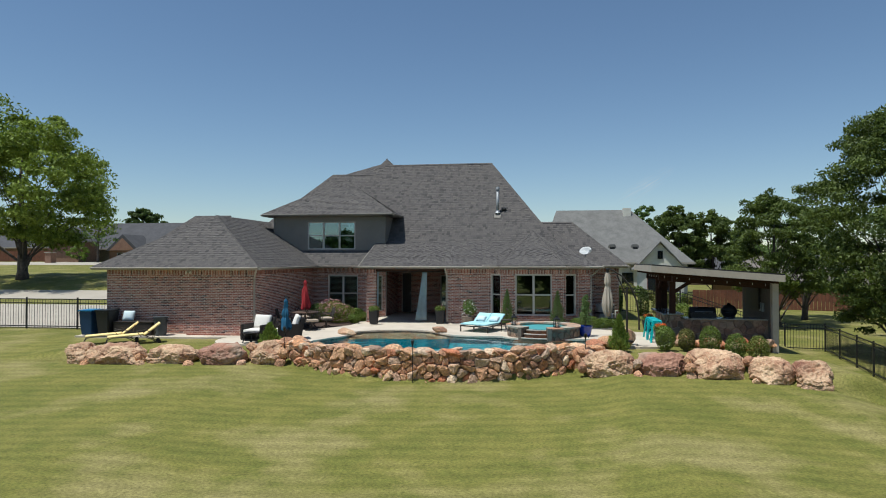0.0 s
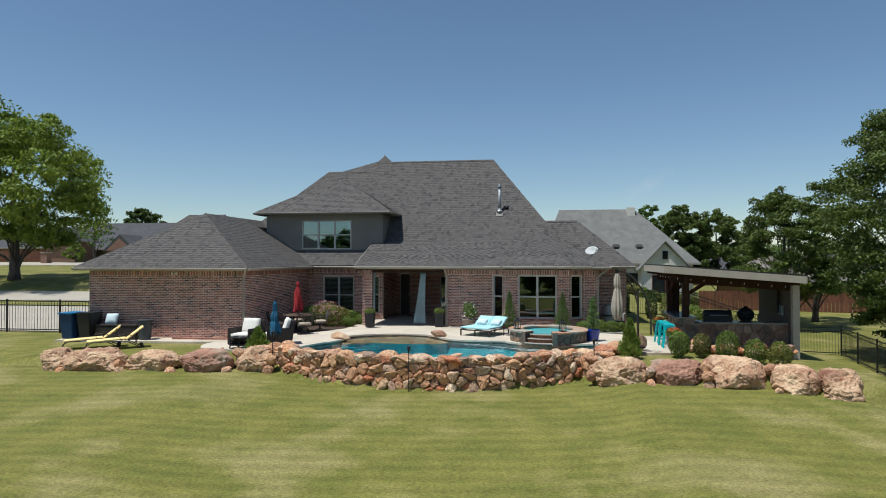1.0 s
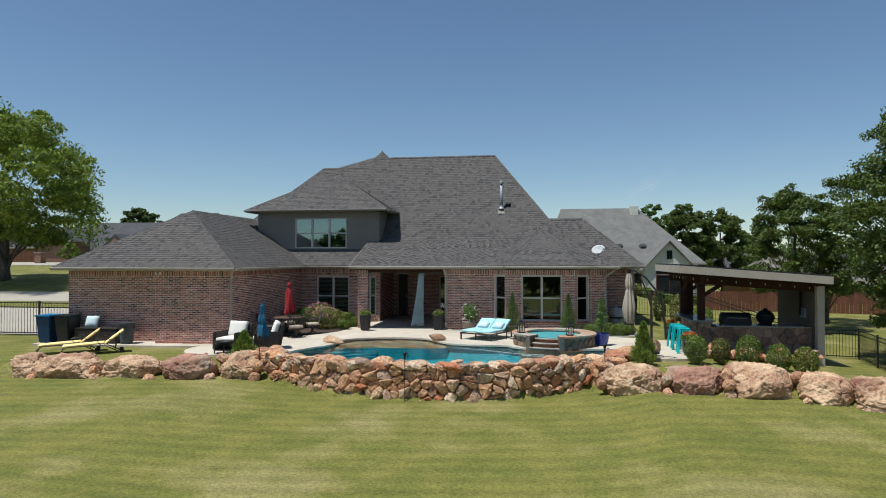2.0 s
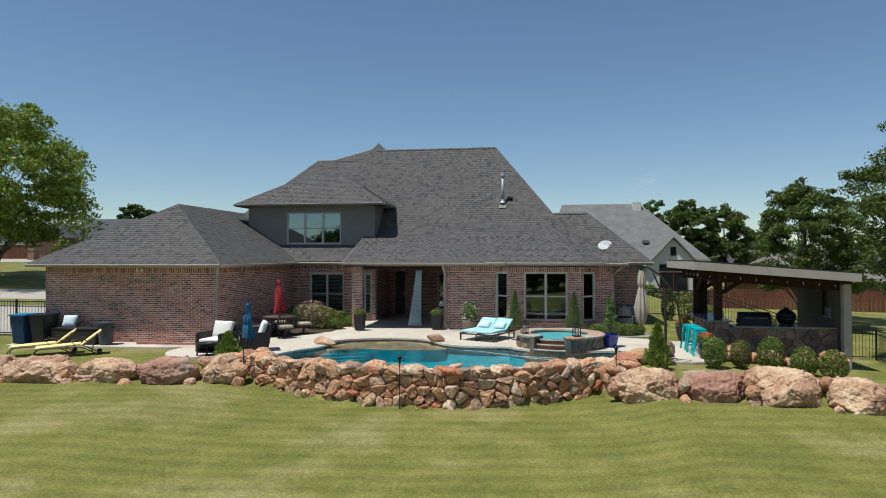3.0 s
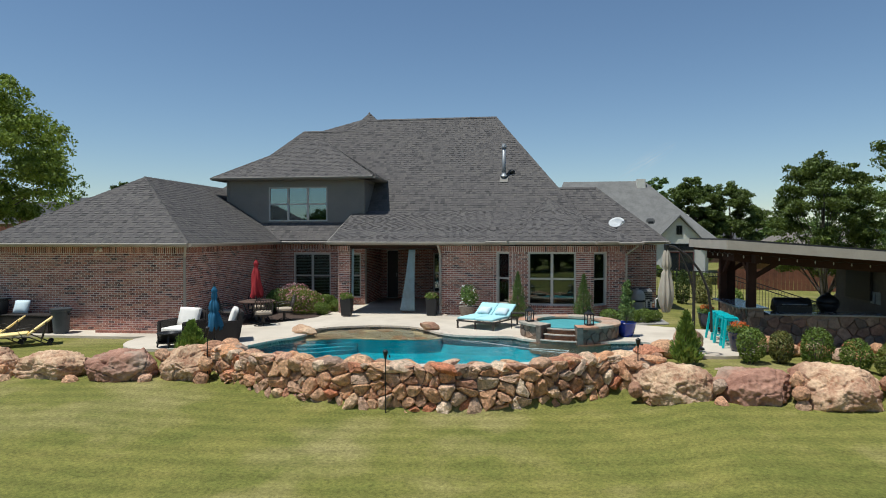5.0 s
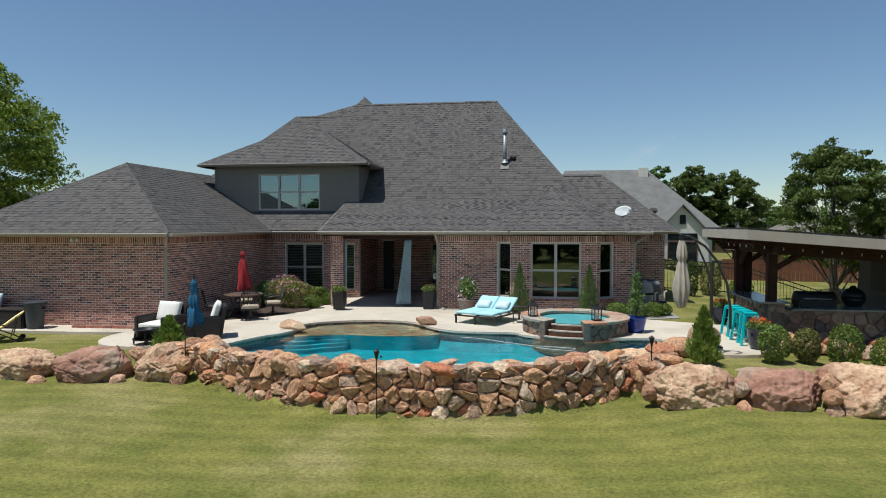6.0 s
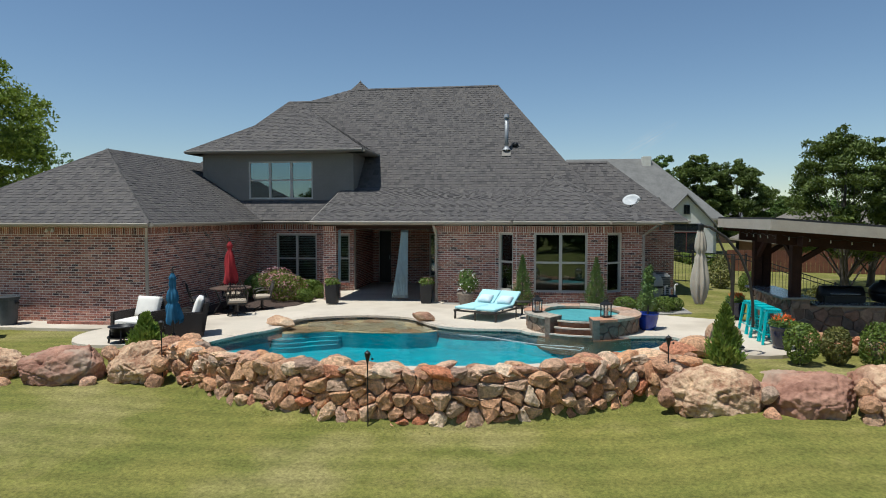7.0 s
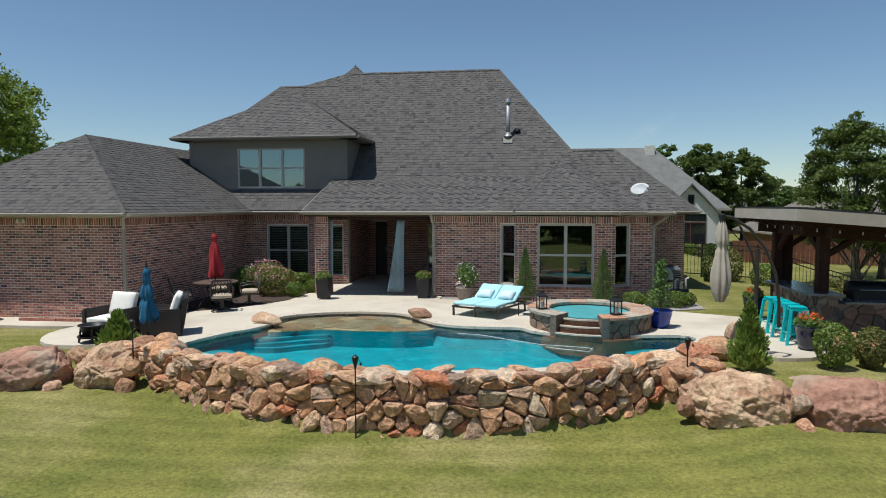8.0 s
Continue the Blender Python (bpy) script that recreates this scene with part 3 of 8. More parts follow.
def window(p0, p1, u0, u1, z0, z1, cols=2, blinds=0, name="window", depth=0.09, glass=None):
    """A sash window: frame, meeting rail, one pane a light; blinds: slats behind it."""
    a, d, n, length = frame_of(p0, p1)
    rot = Matrix((d, -n, Vector((0, 0, 1)))).transposed().to_4x4()
    win = new(name)
    win.parent = house
    win.matrix_basis = Matrix.Translation(a + d * u0 + Vector((0, 0, z0)) - n * depth) @ rot
    w, h, t = u1 - u0, z1 - z0, 0.055
    bm = bmesh.new()
    for r in ((0, w, -0.05, 0.03, 0, t), (0, w, -0.05, 0.03, h - t, h), (0, t, -0.05, 0.03, t, h - t), (w - t, w, -0.05, 0.03, t, h - t)):
        box(bm, *r)
    for k in range(1, cols):
        box(bm, w * k / cols - 0.045, w * k / cols + 0.045, -0.055, 0.03, t, h - t)
    part("frame", bm, M_FRAME, win)
    for k in range(cols):
        x0, x1 = (t if k == 0 else w * k / cols + 0.045), (w - t if k == cols - 1 else w * (k + 1) / cols - 0.045)
        part("meeting_rail", boxes((x0, x1, -0.045, 0.02, h * 0.5 - 0.03, h * 0.5 + 0.03)), M_FRAME, win)
        for s0, s1 in ((t, h * 0.5 - 0.03), (h * 0.5 + 0.03, h - t)):
            pane = part("pane", boxes((x0, x1, -0.012, -0.004, s0, s1)), glass or M_GLASS, win)
            pane.visible_shadow = False
    if blinds:
        bm = bmesh.new()
        z = t + 0.03
        while z < h - t:
            beam(bm, (t, 0.09, z), (w - t, 0.09, z), 0.055, 0.006, up=(0, 0.55, 1))
            z += 0.062
        part("blinds", bm, M_BLIND, win, "closed horizontal slat blinds")
    return win


M_BLIND = material("blind_slats", (0.5, 0.52, 0.5), (0.44, 0.46, 0.44), rough=0.5, bump=0.02)
EAVE = 2.55
# wing
WX0, WX1, WY = -13.75, -7.25, -4.15
WB = -0.3
brick_wall("wing_wall_south", (WX0, WY), (WX1, WY), WB, 2.42, single=(5.4, 6.5), label="brick wing wall with a soldier course")
brick_wall("wing_wall_east", (WX1, WY), (WX1, 2.8), WB + 0.1, 2.42, butt=(0.224, 0))
brick_wall("wing_wall_west", (WX0, 9.0), (WX0, WY), WB, 2.42, butt=(0, 0.224))
# recessed wall behind the porch
RY = 2.8
rec = [(0.8, 2.35, 0.22, 2.05), (3.04, 3.62, 0.26, 2.05)]
PX, PYB = -3.45, 5.6
brick_wall("recess_wall", (WX1, RY), (PX, RY), -0.1, 2.42, rec)
alc = [(0.25, 0.75, 0.0, 2.1), (2.35, 3.1, 0.25, 2.0)]
brick_wall("porch_back_wall", (PX, PYB), (0.0, PYB), -0.1, 2.42, alc)
brick_wall("porch_west_wall", (PX, RY + 0.22), (PX, PYB), -0.1, 2.42)
window((WX1, RY), (PX, RY), *rec[0], cols=2, blinds=1, glass=M_GLASS_PLAIN)
window((WX1, RY), (PX, RY), *rec[1], cols=1, blinds=1, glass=M_GLASS_PLAIN)
window((PX, PYB), (0, PYB), *alc[1], cols=1, blinds=1)
bm = boxes((PX + 0.26, PX + 0.74, PYB + 0.04, PYB + 0.09, 0.0, 2.08), bevel=0.01)
pdoor = part("door", bm, material("dark_door", (0.03, 0.026, 0.024), rough=0.5), house, "dark panelled porch door")
part("handle", boxes((PX + 0.68, PX + 0.7, PYB - 0.02, PYB + 0.04, 0.95, 1.1)), M_STEEL, pdoor)
# porch column and main wall with the bay
brick_wall("porch_column", (-3.68, 0.0), (-3.27, 0.0), -0.05, 2.42)
brick_wall("porch_column_side", (-3.27, 0.0), (-3.27, 0.48), -0.05, 2.42, butt=(0.224, 0))
brick_wall("porch_column_west", (-3.68, 0.48), (-3.68, 0.0), -0.05, 2.42, butt=(0, 0.224))
brick_wall("porch_wall_east", (0.0, PYB), (0.0, 0.0), -0.05, 2.42, butt=(0, 0.224))
BY = -0.55
brick_wall("garden_wall", (0.0, 0.0), (1.93, 0.0), -0.1, 2.42)
a1 = ((1.93, 0.0), (2.6, BY))
w1 = (0.14, 0.72, 0.42, 2.2)
brick_wall("bay_side", *a1, -0.1, 2.42, [w1])
window(*a1, *w1, cols=1)
b1 = ((2.6, BY), (5.2, BY))
w2 = (0.54, 2.11, 0.42, 2.21)
brick_wall("bay_front", *b1, -0.1, 2.42, [w2])
window(*b1, *w2, cols=2)
c1 = ((5.2, BY), (5.87, 0.0))
w3 = (0.14, 0.72, 0.42, 2.2)
brick_wall("bay_side", *c1, -0.1, 2.42, [w3])
window(*c1, *w3, cols=1)
brick_wall("garden_wall", (5.87, 0.0), (6.4, 0.0), -0.1, 2.42)
brick_wall("east_wall", (6.4, 0.0), (6.4, 3.3), -0.1, 2.42, butt=(0.224, 0))
brick_wall("east_block_wall", (6.4, 3.3), (8.0, 3.3), -0.2, 2.42)
brick_wall("east_block_side", (8.0, 3.3), (8.0, 12.0), -0.2, 2.42, butt=(0.224, 0))
# rooms: floor, back and side walls so that the windows look into a room; walls and ceiling coloured dark as if unlit
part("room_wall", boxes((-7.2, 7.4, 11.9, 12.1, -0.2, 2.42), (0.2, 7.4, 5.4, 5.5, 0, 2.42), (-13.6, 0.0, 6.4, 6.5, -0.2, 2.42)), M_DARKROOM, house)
part("room_floor", boxes((-13.7, 7.5, 5.85, 12.0, -0.15, 0.02), (-13.5, -3.7, 3.05, 5.85, -0.15, 0.02), (0.24, 6.2, 0.24, 5.4, -0.15, 0.02)), material("wood_floor", (0.16, 0.1, 0.06), rough=0.4), house)
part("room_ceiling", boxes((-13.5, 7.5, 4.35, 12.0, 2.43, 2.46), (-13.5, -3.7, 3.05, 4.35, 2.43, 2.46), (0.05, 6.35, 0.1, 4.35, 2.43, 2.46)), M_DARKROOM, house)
part("porch_ceiling", boxes((-3.9, 0.0, -0.3, 2.8, 2.40, 2.44), (-3.5, 0.0, 2.8, 5.65, 2.40, 2.44)), material("porch_ceiling_boards", (0.07, 0.05, 0.036), bump=0.1), house)
part("porch_beam", boxes((-3.27, 0.0, 0.03, 0.3, 2.32, 2.40)), M_WOOD, house)

# ---------- roof ----------
def shingle_plane(poly, name="roof_slope", single=False, parent=None, row=0.14, tab=0.15):
    """poly: corners of one plane, the first two along its eave, left to right as seen from outside."""
    parent = parent or house
    P = [Vector(p) for p in poly]
    nrm = (P[1] - P[0]).cross(P[-1] - P[0]).normalized()
    if nrm.z < 0:
        nrm = -nrm
    u = Vector((0, 0, 1)).cross(nrm).normalized() * -1
    u = -u
    v = nrm.cross(u).normalized()
    if v.z < 0:
        u, v = -u, -v
    o = P[0]
    Q = [((p - o).dot(u), (p - o).dot(v)) for p in P]
    bm = bmesh.new()
    lo = [bm.verts.new(p - nrm * 0.05) for p in P]
    hi = [bm.verts.new(p - nrm * 0.004) for p in P]
    k = len(P)
    bm.faces.new(hi)
    bm.faces.new(lo[::-1])
    for i in range(k):
        bm.faces.new((lo[i], lo[(i + 1) % k], hi[(i + 1) % k], hi[i]))
    bmesh.ops.recalc_face_normals(bm, faces=bm.faces)
    base = part(name, bm, M_ROOFBASE, parent)

    def span(vv):
        xs = []
        for i in range(k):
            (x1, y1), (x2, y2) = Q[i], Q[i - 1]
            if (y1 > vv) != (y2 > vv):
                xs.append(x1 + (x2 - x1) * (vv - y1) / (y2 - y1))
        return (min(xs), max(xs)) if len(xs) >= 2 else None
    v0, v1 = min(q[1] for q in Q), max(q[1] for q in Q)
    vs, fs = [], []
    r, vv, count = 0, v0, 0
    while vv < v1 - 0.02:
        b, t = span(vv + 0.002), span(min(vv + row * 1.02, v1 - 0.002))
        if b and t:
            x = min(b[0], t[0]) - random.random() * tab
            tooth = random.random() < 0.5
            while x < max(b[1], t[1]):
                w = tab * random.choice((0.7, 0.9, 1.1, 1.4))
                tooth = not tooth
                x0b, x1b = max(x, b[0]), min(x + w - 0.006, b[1])
                x0t, x1t = max(x, t[0]), min(x + w - 0.006, t[1])
                if x1b - x0b > 0.01 or x1t - x0t > 0.01:
                    x1b, x1t = max(x0b, x1b), max(x0t, x1t)
                    lift = (0.015 if tooth else 0.004) + 0.003 * random.random()
                    c = [o + u * x0b + v * vv + nrm * lift, o + u * x1b + v * vv + nrm * lift, o + u * x1t + v * (vv + row) + nrm * 0.003, o + u * x0t + v * (vv + row) + nrm * 0.003, o + u * x0b + v * vv - nrm * 0.002, o + u * x1b + v * vv - nrm * 0.002]
                    if single and r < 12 and count < 290:
                        me = mesh_of("shingle", c, [(0, 1, 2, 3), (4, 5, 1, 0)], M_SHINGLE_OBJ)
                        link_mesh("shingle", me, base)
                        count += 1
                    else:
                        q = len(vs)
                        vs.extend(c)
                        fs.extend(((q, q + 1, q + 2, q + 3), (q + 4, q + 5, q + 1, q)))
                x += w
        vv += row
        r += 1
    tagged(link_mesh("shingles", mesh_of("shingles", vs, fs, M_SHINGLE), base), kind="stuff")
    return base


def ridge_cap(*pts, parent=None):
    """Cap shingles along hips and ridges."""
    vs, fs = [], []
    for a, b in zip(pts, pts[1:]):
        a, b = Vector(a), Vector(b)
        d = (b - a)
        L = d.length
        d.normalize()
        s = d.cross(Vector((0, 0, 1))).normalized()
        upv = s.cross(d)
        q = 0.0
        while q < L:
            e = min(q + 0.2, L)
            k = len(vs)
            l0, l1 = 0.028, 0.02
            for t, l in ((q, l0), (e, l1)):
                c = a + d * t
                vs.extend([c - s * 0.09 + upv * (l - 0.075), c + upv * l, c + s * 0.09 + upv * (l - 0.075)])
            fs.extend(((k, k + 1, k + 4, k + 3), (k + 1, k + 2, k + 5, k + 4), (k, k + 3, k + 4), ))
            q += 0.2
    me = mesh_of("ridge_cap", vs, [f for f in fs if len(f) == 4], M_SHINGLE)
    ob = link_mesh("ridge_cap", me, parent or house)
    return tagged(ob, kind="stuff")


def eave(a, b, z, out, parent=None, mat=None):
    """Fascia, gutter and soffit along an eave from a to b in plan; out: outward direction."""
    a, b, n = Vector((*a, z)), Vector((*b, z)), Vector((*out, 0)).normalized()
    up = Vector((0, 0, 1))
    bm = bmesh.new()
    prof = [(-0.02, -0.005), (0.10, -0.005), (0.115, -0.03), (0.10, -0.075), (0.055, -0.105), (0.0, -0.115), (-0.02, -0.115)]
    r0 = [bm.verts.new(a + n * x + up * y) for x, y in prof]
    r1 = [bm.verts.new(b + n * x + up * y) for x, y in prof]
    m = len(prof)
    for i in range(m):
        bm.faces.new((r0[i], r0[(i + 1) % m], r1[(i + 1) % m], r1[i]))
    bm.faces.new(r0)
    bm.faces.new(r1[::-1])
    bmesh.ops.recalc_face_normals(bm, faces=bm.faces)
    part("gutter", bm, mat or M_TRIM, parent or house, "grey painted gutter" if mat else "tan painted gutter")
    bm = bmesh.new()
    q = [a - up * 0.118, b - up * 0.118, b - n * 0.62 - up * 0.118, a - n * 0.62 - up * 0.118]
    top = [p + up * 0.03 for p in q]
    vv = [bm.verts.new(p) for p in q + top]
    for f in ((0, 1, 2, 3), (7, 6, 5, 4), (0, 4, 5, 1), (1, 5, 6, 2), (2, 6, 7, 3), (3, 7, 4, 0)):
        bm.faces.new([vv[i] for i in f])
    bmesh.ops.recalc_face_normals(bm, faces=bm.faces)
    part("soffit", bm, mat or M_TRIM, parent or house)


WE0, WE1, WEY = -14.15, -6.88, -4.55
WP = (-10.47, -1.15, 4.86)
shingle_plane([(WE0, WEY, EAVE), (WE1, WEY, EAVE), WP], single=True)
shingle_plane([(WE1, WEY, EAVE), (WE1, 2.45, EAVE), (-10.47, 5.2, 4.86), WP])
shingle_plane([(WE0, 9.4, EAVE), (WE0, WEY, EAVE), WP, (-10.47, 9.4, 4.86)])
ridge_cap((WE0, WEY, EAVE), WP, (-10.47, 5.2, 4.86))
ridge_cap((WE1, WEY, EAVE), WP)
eave((WE0, WEY), (WE1, WEY), EAVE, (0, -1))
eave((WE1, WEY), (WE1, 2.4), EAVE, (1, 0))
eave((WE0, 9.4), (WE0, WEY), EAVE, (-1, 0))
# rear-left block behind the wing
shingle_plane([(-25.0, 13.0, 2.7), (-15.5, 13.0, 2.7), (-18.9, 17.0, 6.15), (-21.8, 17.0, 6.15)])
ridge_cap((-25.0, 13.0, 2.7), (-21.8, 17.0, 6.15), (-18.9, 17.0, 6.15))
brick_wall("rear_block_wall", (-24.6, 13.4), (-15.9, 13.4), -0.2, 2.66)
# main slope, with the left ridge a little lower
ML, MR = (-7.7, 7.35, 7.78), (1.52, 7.9, 8.358)
shingle_plane([(-12.6, 2.4, 2.58), (5.95, 2.4, 2.58), (4.62, 3.95, 4.208), MR, (-4.7, 7.9, 8.358), (-5.15, 7.35, 7.78), ML])
shingle_plane([(5.95, 2.4, 2.58), (5.95, 14, 2.58), (1.52, 8.4, 8.358), MR])
shingle_plane([(-12.6, 13.0, 2.58), (-12.6, 2.4, 2.58), ML, (-7.7, 8.2, 7.78)])
ridge_cap((-12.6, 2.4, 2.58), ML, (-5.15, 7.35, 7.78), (-4.7, 7.9, 8.358), MR, (5.95, 2.4, 2.58))
shingle_plane([(-7.7, 8.2, 7.78), (-4.9, 7.6, 7.9), (-4.75, 9.0, 8.72)])
# front hip crest that shows above the ridge
shingle_plane([(-5.5, 8.0, 8.0), (-3.9, 8.0, 8.0), (-4.78, 8.6, 8.86)])
shingle_plane([(-3.9, 8.0, 8.0), (-3.9, 9.4, 8.0), (-4.78, 8.6, 8.86)])
eave((WE1 - 0.1, 2.4), (-3.95, 2.4), EAVE, (0, -1))
# low-pitched porch roof
LE = -0.47
shingle_plane([(-3.92, LE, 2.57), (6.83, LE, 2.57), (4.95, 3.3, 3.74), (-4.05, 3.3, 3.74)])
shingle_plane([(6.83, LE, 2.57), (6.83, 5.0, 2.57), (4.95, 5.0, 3.74), (4.95, 3.3, 3.74)])
ridge_cap((6.83, LE, 2.57), (4.95, 3.3, 3.74))
part("rake_board", beam(bmesh.new(), (-3.96, LE, 2.5), (-4.09, 3.3, 3.66), 0.03, 0.1), M_SIDING, house)
part("porch_gable_side", prism(bmesh.new(), [(-3.98, 0.0), (-3.9, 0.0), (-3.9, 2.8), (-3.98, 2.8)], 2.42, 2.62), M_SIDING, house)
eave((-3.95, LE), (6.86, LE), 2.57, (0, -1))
eave((6.83, LE), (6.83, 2.9), 2.57, (1, 0))
# bay roof
A = (3.9, 3.75, 4.28)
shingle_plane([(2.5, -1.02, 2.6), (5.3, -1.02, 2.6), A])
shingle_plane([(1.75, -0.5, 2.6), (2.5, -1.02, 2.6), A])
shingle_plane([(5.3, -1.02, 2.6), (6.05, -0.5, 2.6), A])
ridge_cap((2.5, -1.02, 2.6), A)
ridge_cap((5.3, -1.02, 2.6), A)
eave((2.5, -1.02), (5.3, -1.02), 2.59, (0, -1))
eave((1.75, -0.5), (2.5, -1.02), 2.59, (-0.57, -0.82))
eave((5.3, -1.02), (6.05, -0.5), 2.59, (0.57, -0.82))
# east block
shingle_plane([(5.0, 2.88, 2.57), (8.35, 2.88, 2.57), (5.85, 5.0, 4.78), (4.2, 5.0, 4.78)])
shingle_plane([(8.35, 2.88, 2.57), (8.35, 11, 2.57), (5.85, 8.8, 4.78), (5.85, 5.0, 4.78)])
ridge_cap((4.2, 5.0, 4.78), (5.85, 5.0, 4.78), (8.35, 2.88, 2.57))
eave((6.85, 2.88), (8.35, 2.88), 2.57, (0, -1))
eave((8.35, 2.88), (8.35, 11), 2.57, (1, 0))

# dormer
dormer = new("dormer")
dormer.parent = house
DX0, DX1, DY = -9.5, -3.55, 3.1


def lap_siding(p0, p1, zf0, z1, holes, name, parent):
    """Overlapping boards on a wall; zf0(u): lower edge."""
    a, d, n, length = frame_of(p0, p1)
    z = z1
    while z > 3.0:
        segs, cuts = [], sorted({0.0, length, *[h[0] for h in holes], *[h[1] for h in holes]})
        for u0, u1 in zip(cuts, cuts[1:]):
            zz0, zz1 = z - 0.16, z
            m = (u0 + u1) / 2
            for h in holes:
                if h[0] <= m <= h[1]:
                    if zz0 > h[2] - 0.01 and zz1 < h[3] + 0.01:
                        zz0 = zz1
                    elif zz1 > h[2] > zz0:
                        zz1 = h[2]
                    elif zz0 < h[3] < zz1:
                        zz0 = h[3]
            if zz1 - zz0 < 0.01:
                continue
            bm = bmesh.new()
            vs = [bm.verts.new(a + d * u + n * w + Vector((0, 0, s))) for u, w, s in ((u0, 0.024, zz0), (u1, 0.024, zz0), (u1, 0.006, zz1), (u0, 0.006, zz1), (u0, 0, zz0), (u1, 0, zz0))]
            bm.faces.new(vs[:4])
            bm.faces.new((vs[4], vs[5], vs[1], vs[0]))
            part(name, bm, M_SIDING, parent)
        z -= 0.16


dwin = (1.84, 4.38, 3.37, 4.79)
bm = boxes((DX0, DX0 + dwin[0], DY, DY + 0.15, 3.0, 5.1), (DX0 + dwin[1], DX1, DY, DY + 0.15, 3.0, 5.1), (DX0 + dwin[0], DX0 + dwin[1], DY, DY + 0.15, 3.0, dwin[2]), (DX0 + dwin[0], DX0 + dwin[1], DY, DY + 0.15, dwin[3], 5.1))
box(bm, DX1 - 0.15, DX1, DY + 0.15, 6.5, 3.3, 5.1)
box(bm, DX0, DX0 + 0.15, DY + 0.15, 6.5, 3.3, 5.1)
part("dormer_wall", bm, M_SIDING, dormer)
lap_siding((DX0, DY), (DX1, DY), None, 5.08, [dwin], "siding_board", dormer)
lap_siding((DX1, DY), (DX1, 6.0), None, 5.08, [], "siding_board", dormer)
for x in (DX0 + 0.05, DX1 - 0.05):
    part("corner_board", boxes((x - 0.06, x + 0.06, DY - 0.035, DY, 3.05, 5.06)), M_SIDING, dormer)
window((DX0, DY), (DX1, DY), *dwin, cols=3, blinds=1, name="dormer_window", depth=0.04, glass=M_GLASS_COATED)
# backing sheet behind the dormer panes, coloured dark for an unlit room
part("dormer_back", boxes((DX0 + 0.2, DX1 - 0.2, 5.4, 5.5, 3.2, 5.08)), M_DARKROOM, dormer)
DE0, DE1, DEY, DZ = -9.95, -3.08, 2.66, 5.18
DA = (-6.5, 6.1, 7.3)
shingle_plane([(DE0, DEY, DZ), (DE1, DEY, DZ), DA], parent=house)
shingle_plane([(DE1, DEY, DZ), (DE1, 4.95, DZ), DA], parent=house)
shingle_plane([(DE0, 6.0, DZ), (DE0, DEY, DZ), DA], parent=house)
ridge_cap((DE0, DEY, DZ), DA)
ridge_cap((DE1, DEY, DZ), DA)
for pa, pb, o in (((DE0, DEY), (DE1, DEY), (0, -1)), ((DE1, DEY), (DE1, 4.9), (1, 0)), ((DE0, 5.5), (DE0, DEY), (-1, 0))):
    eave(pa, pb, DZ, o, dormer, M_SIDING)

# ---------- stones ----------
def rock_mesh(seed, sub=2, cuts=7, rough=0.22, flat=0.82):
    """An angular rock about 1 m across, broken by flat faces."""
    rnd = random.Random(seed)
    bm = bmesh.new()
    bmesh.ops.create_icosphere(bm, subdivisions=sub, radius=0.5)
    planes = []
    for _ in range(cuts):
        d = Vector((rnd.gauss(0, 1), rnd.gauss(0, 1), rnd.gauss(0, 1))).normalized()
        planes.append((d, 0.5 * rnd.uniform(flat - 0.2, flat + 0.1)))
    off = Vector((rnd.uniform(-9, 9), rnd.uniform(-9, 9), rnd.uniform(-9, 9)))
    for v in bm.verts:
        c = v.co.copy()
        for d, lim in planes:
            k = c.dot(d)
            if k > lim:
                c -= d * (k - lim) * 0.92
        c *= 1 + rough * 0.5 * noise.noise(c * 2.2 + off) + rough * 0.25 * noise.noise(c * 6 + off)
        v.co = c
    return bm


ROCKS = []
for k in range(14):
    bm = rock_mesh(k + 3)
    me = bpy.data.meshes.new("rock")
    bm.to_mesh(me)
    bm.free()
    me.materials.append(M_STONE)
    ROCKS.append(me)


def curve_point(x):
    """Foot of the retaining wall at x, and its outward direction."""
    y = lerp_rows(FRONT, x)
    dx = 0.3
    t = Vector((2 * dx, lerp_rows(FRONT, x + dx) - lerp_rows(FRONT, x - dx), 0)).normalized()
    return Vector((x, y, 0)), t, Vector((t.y, -t.x, 0))


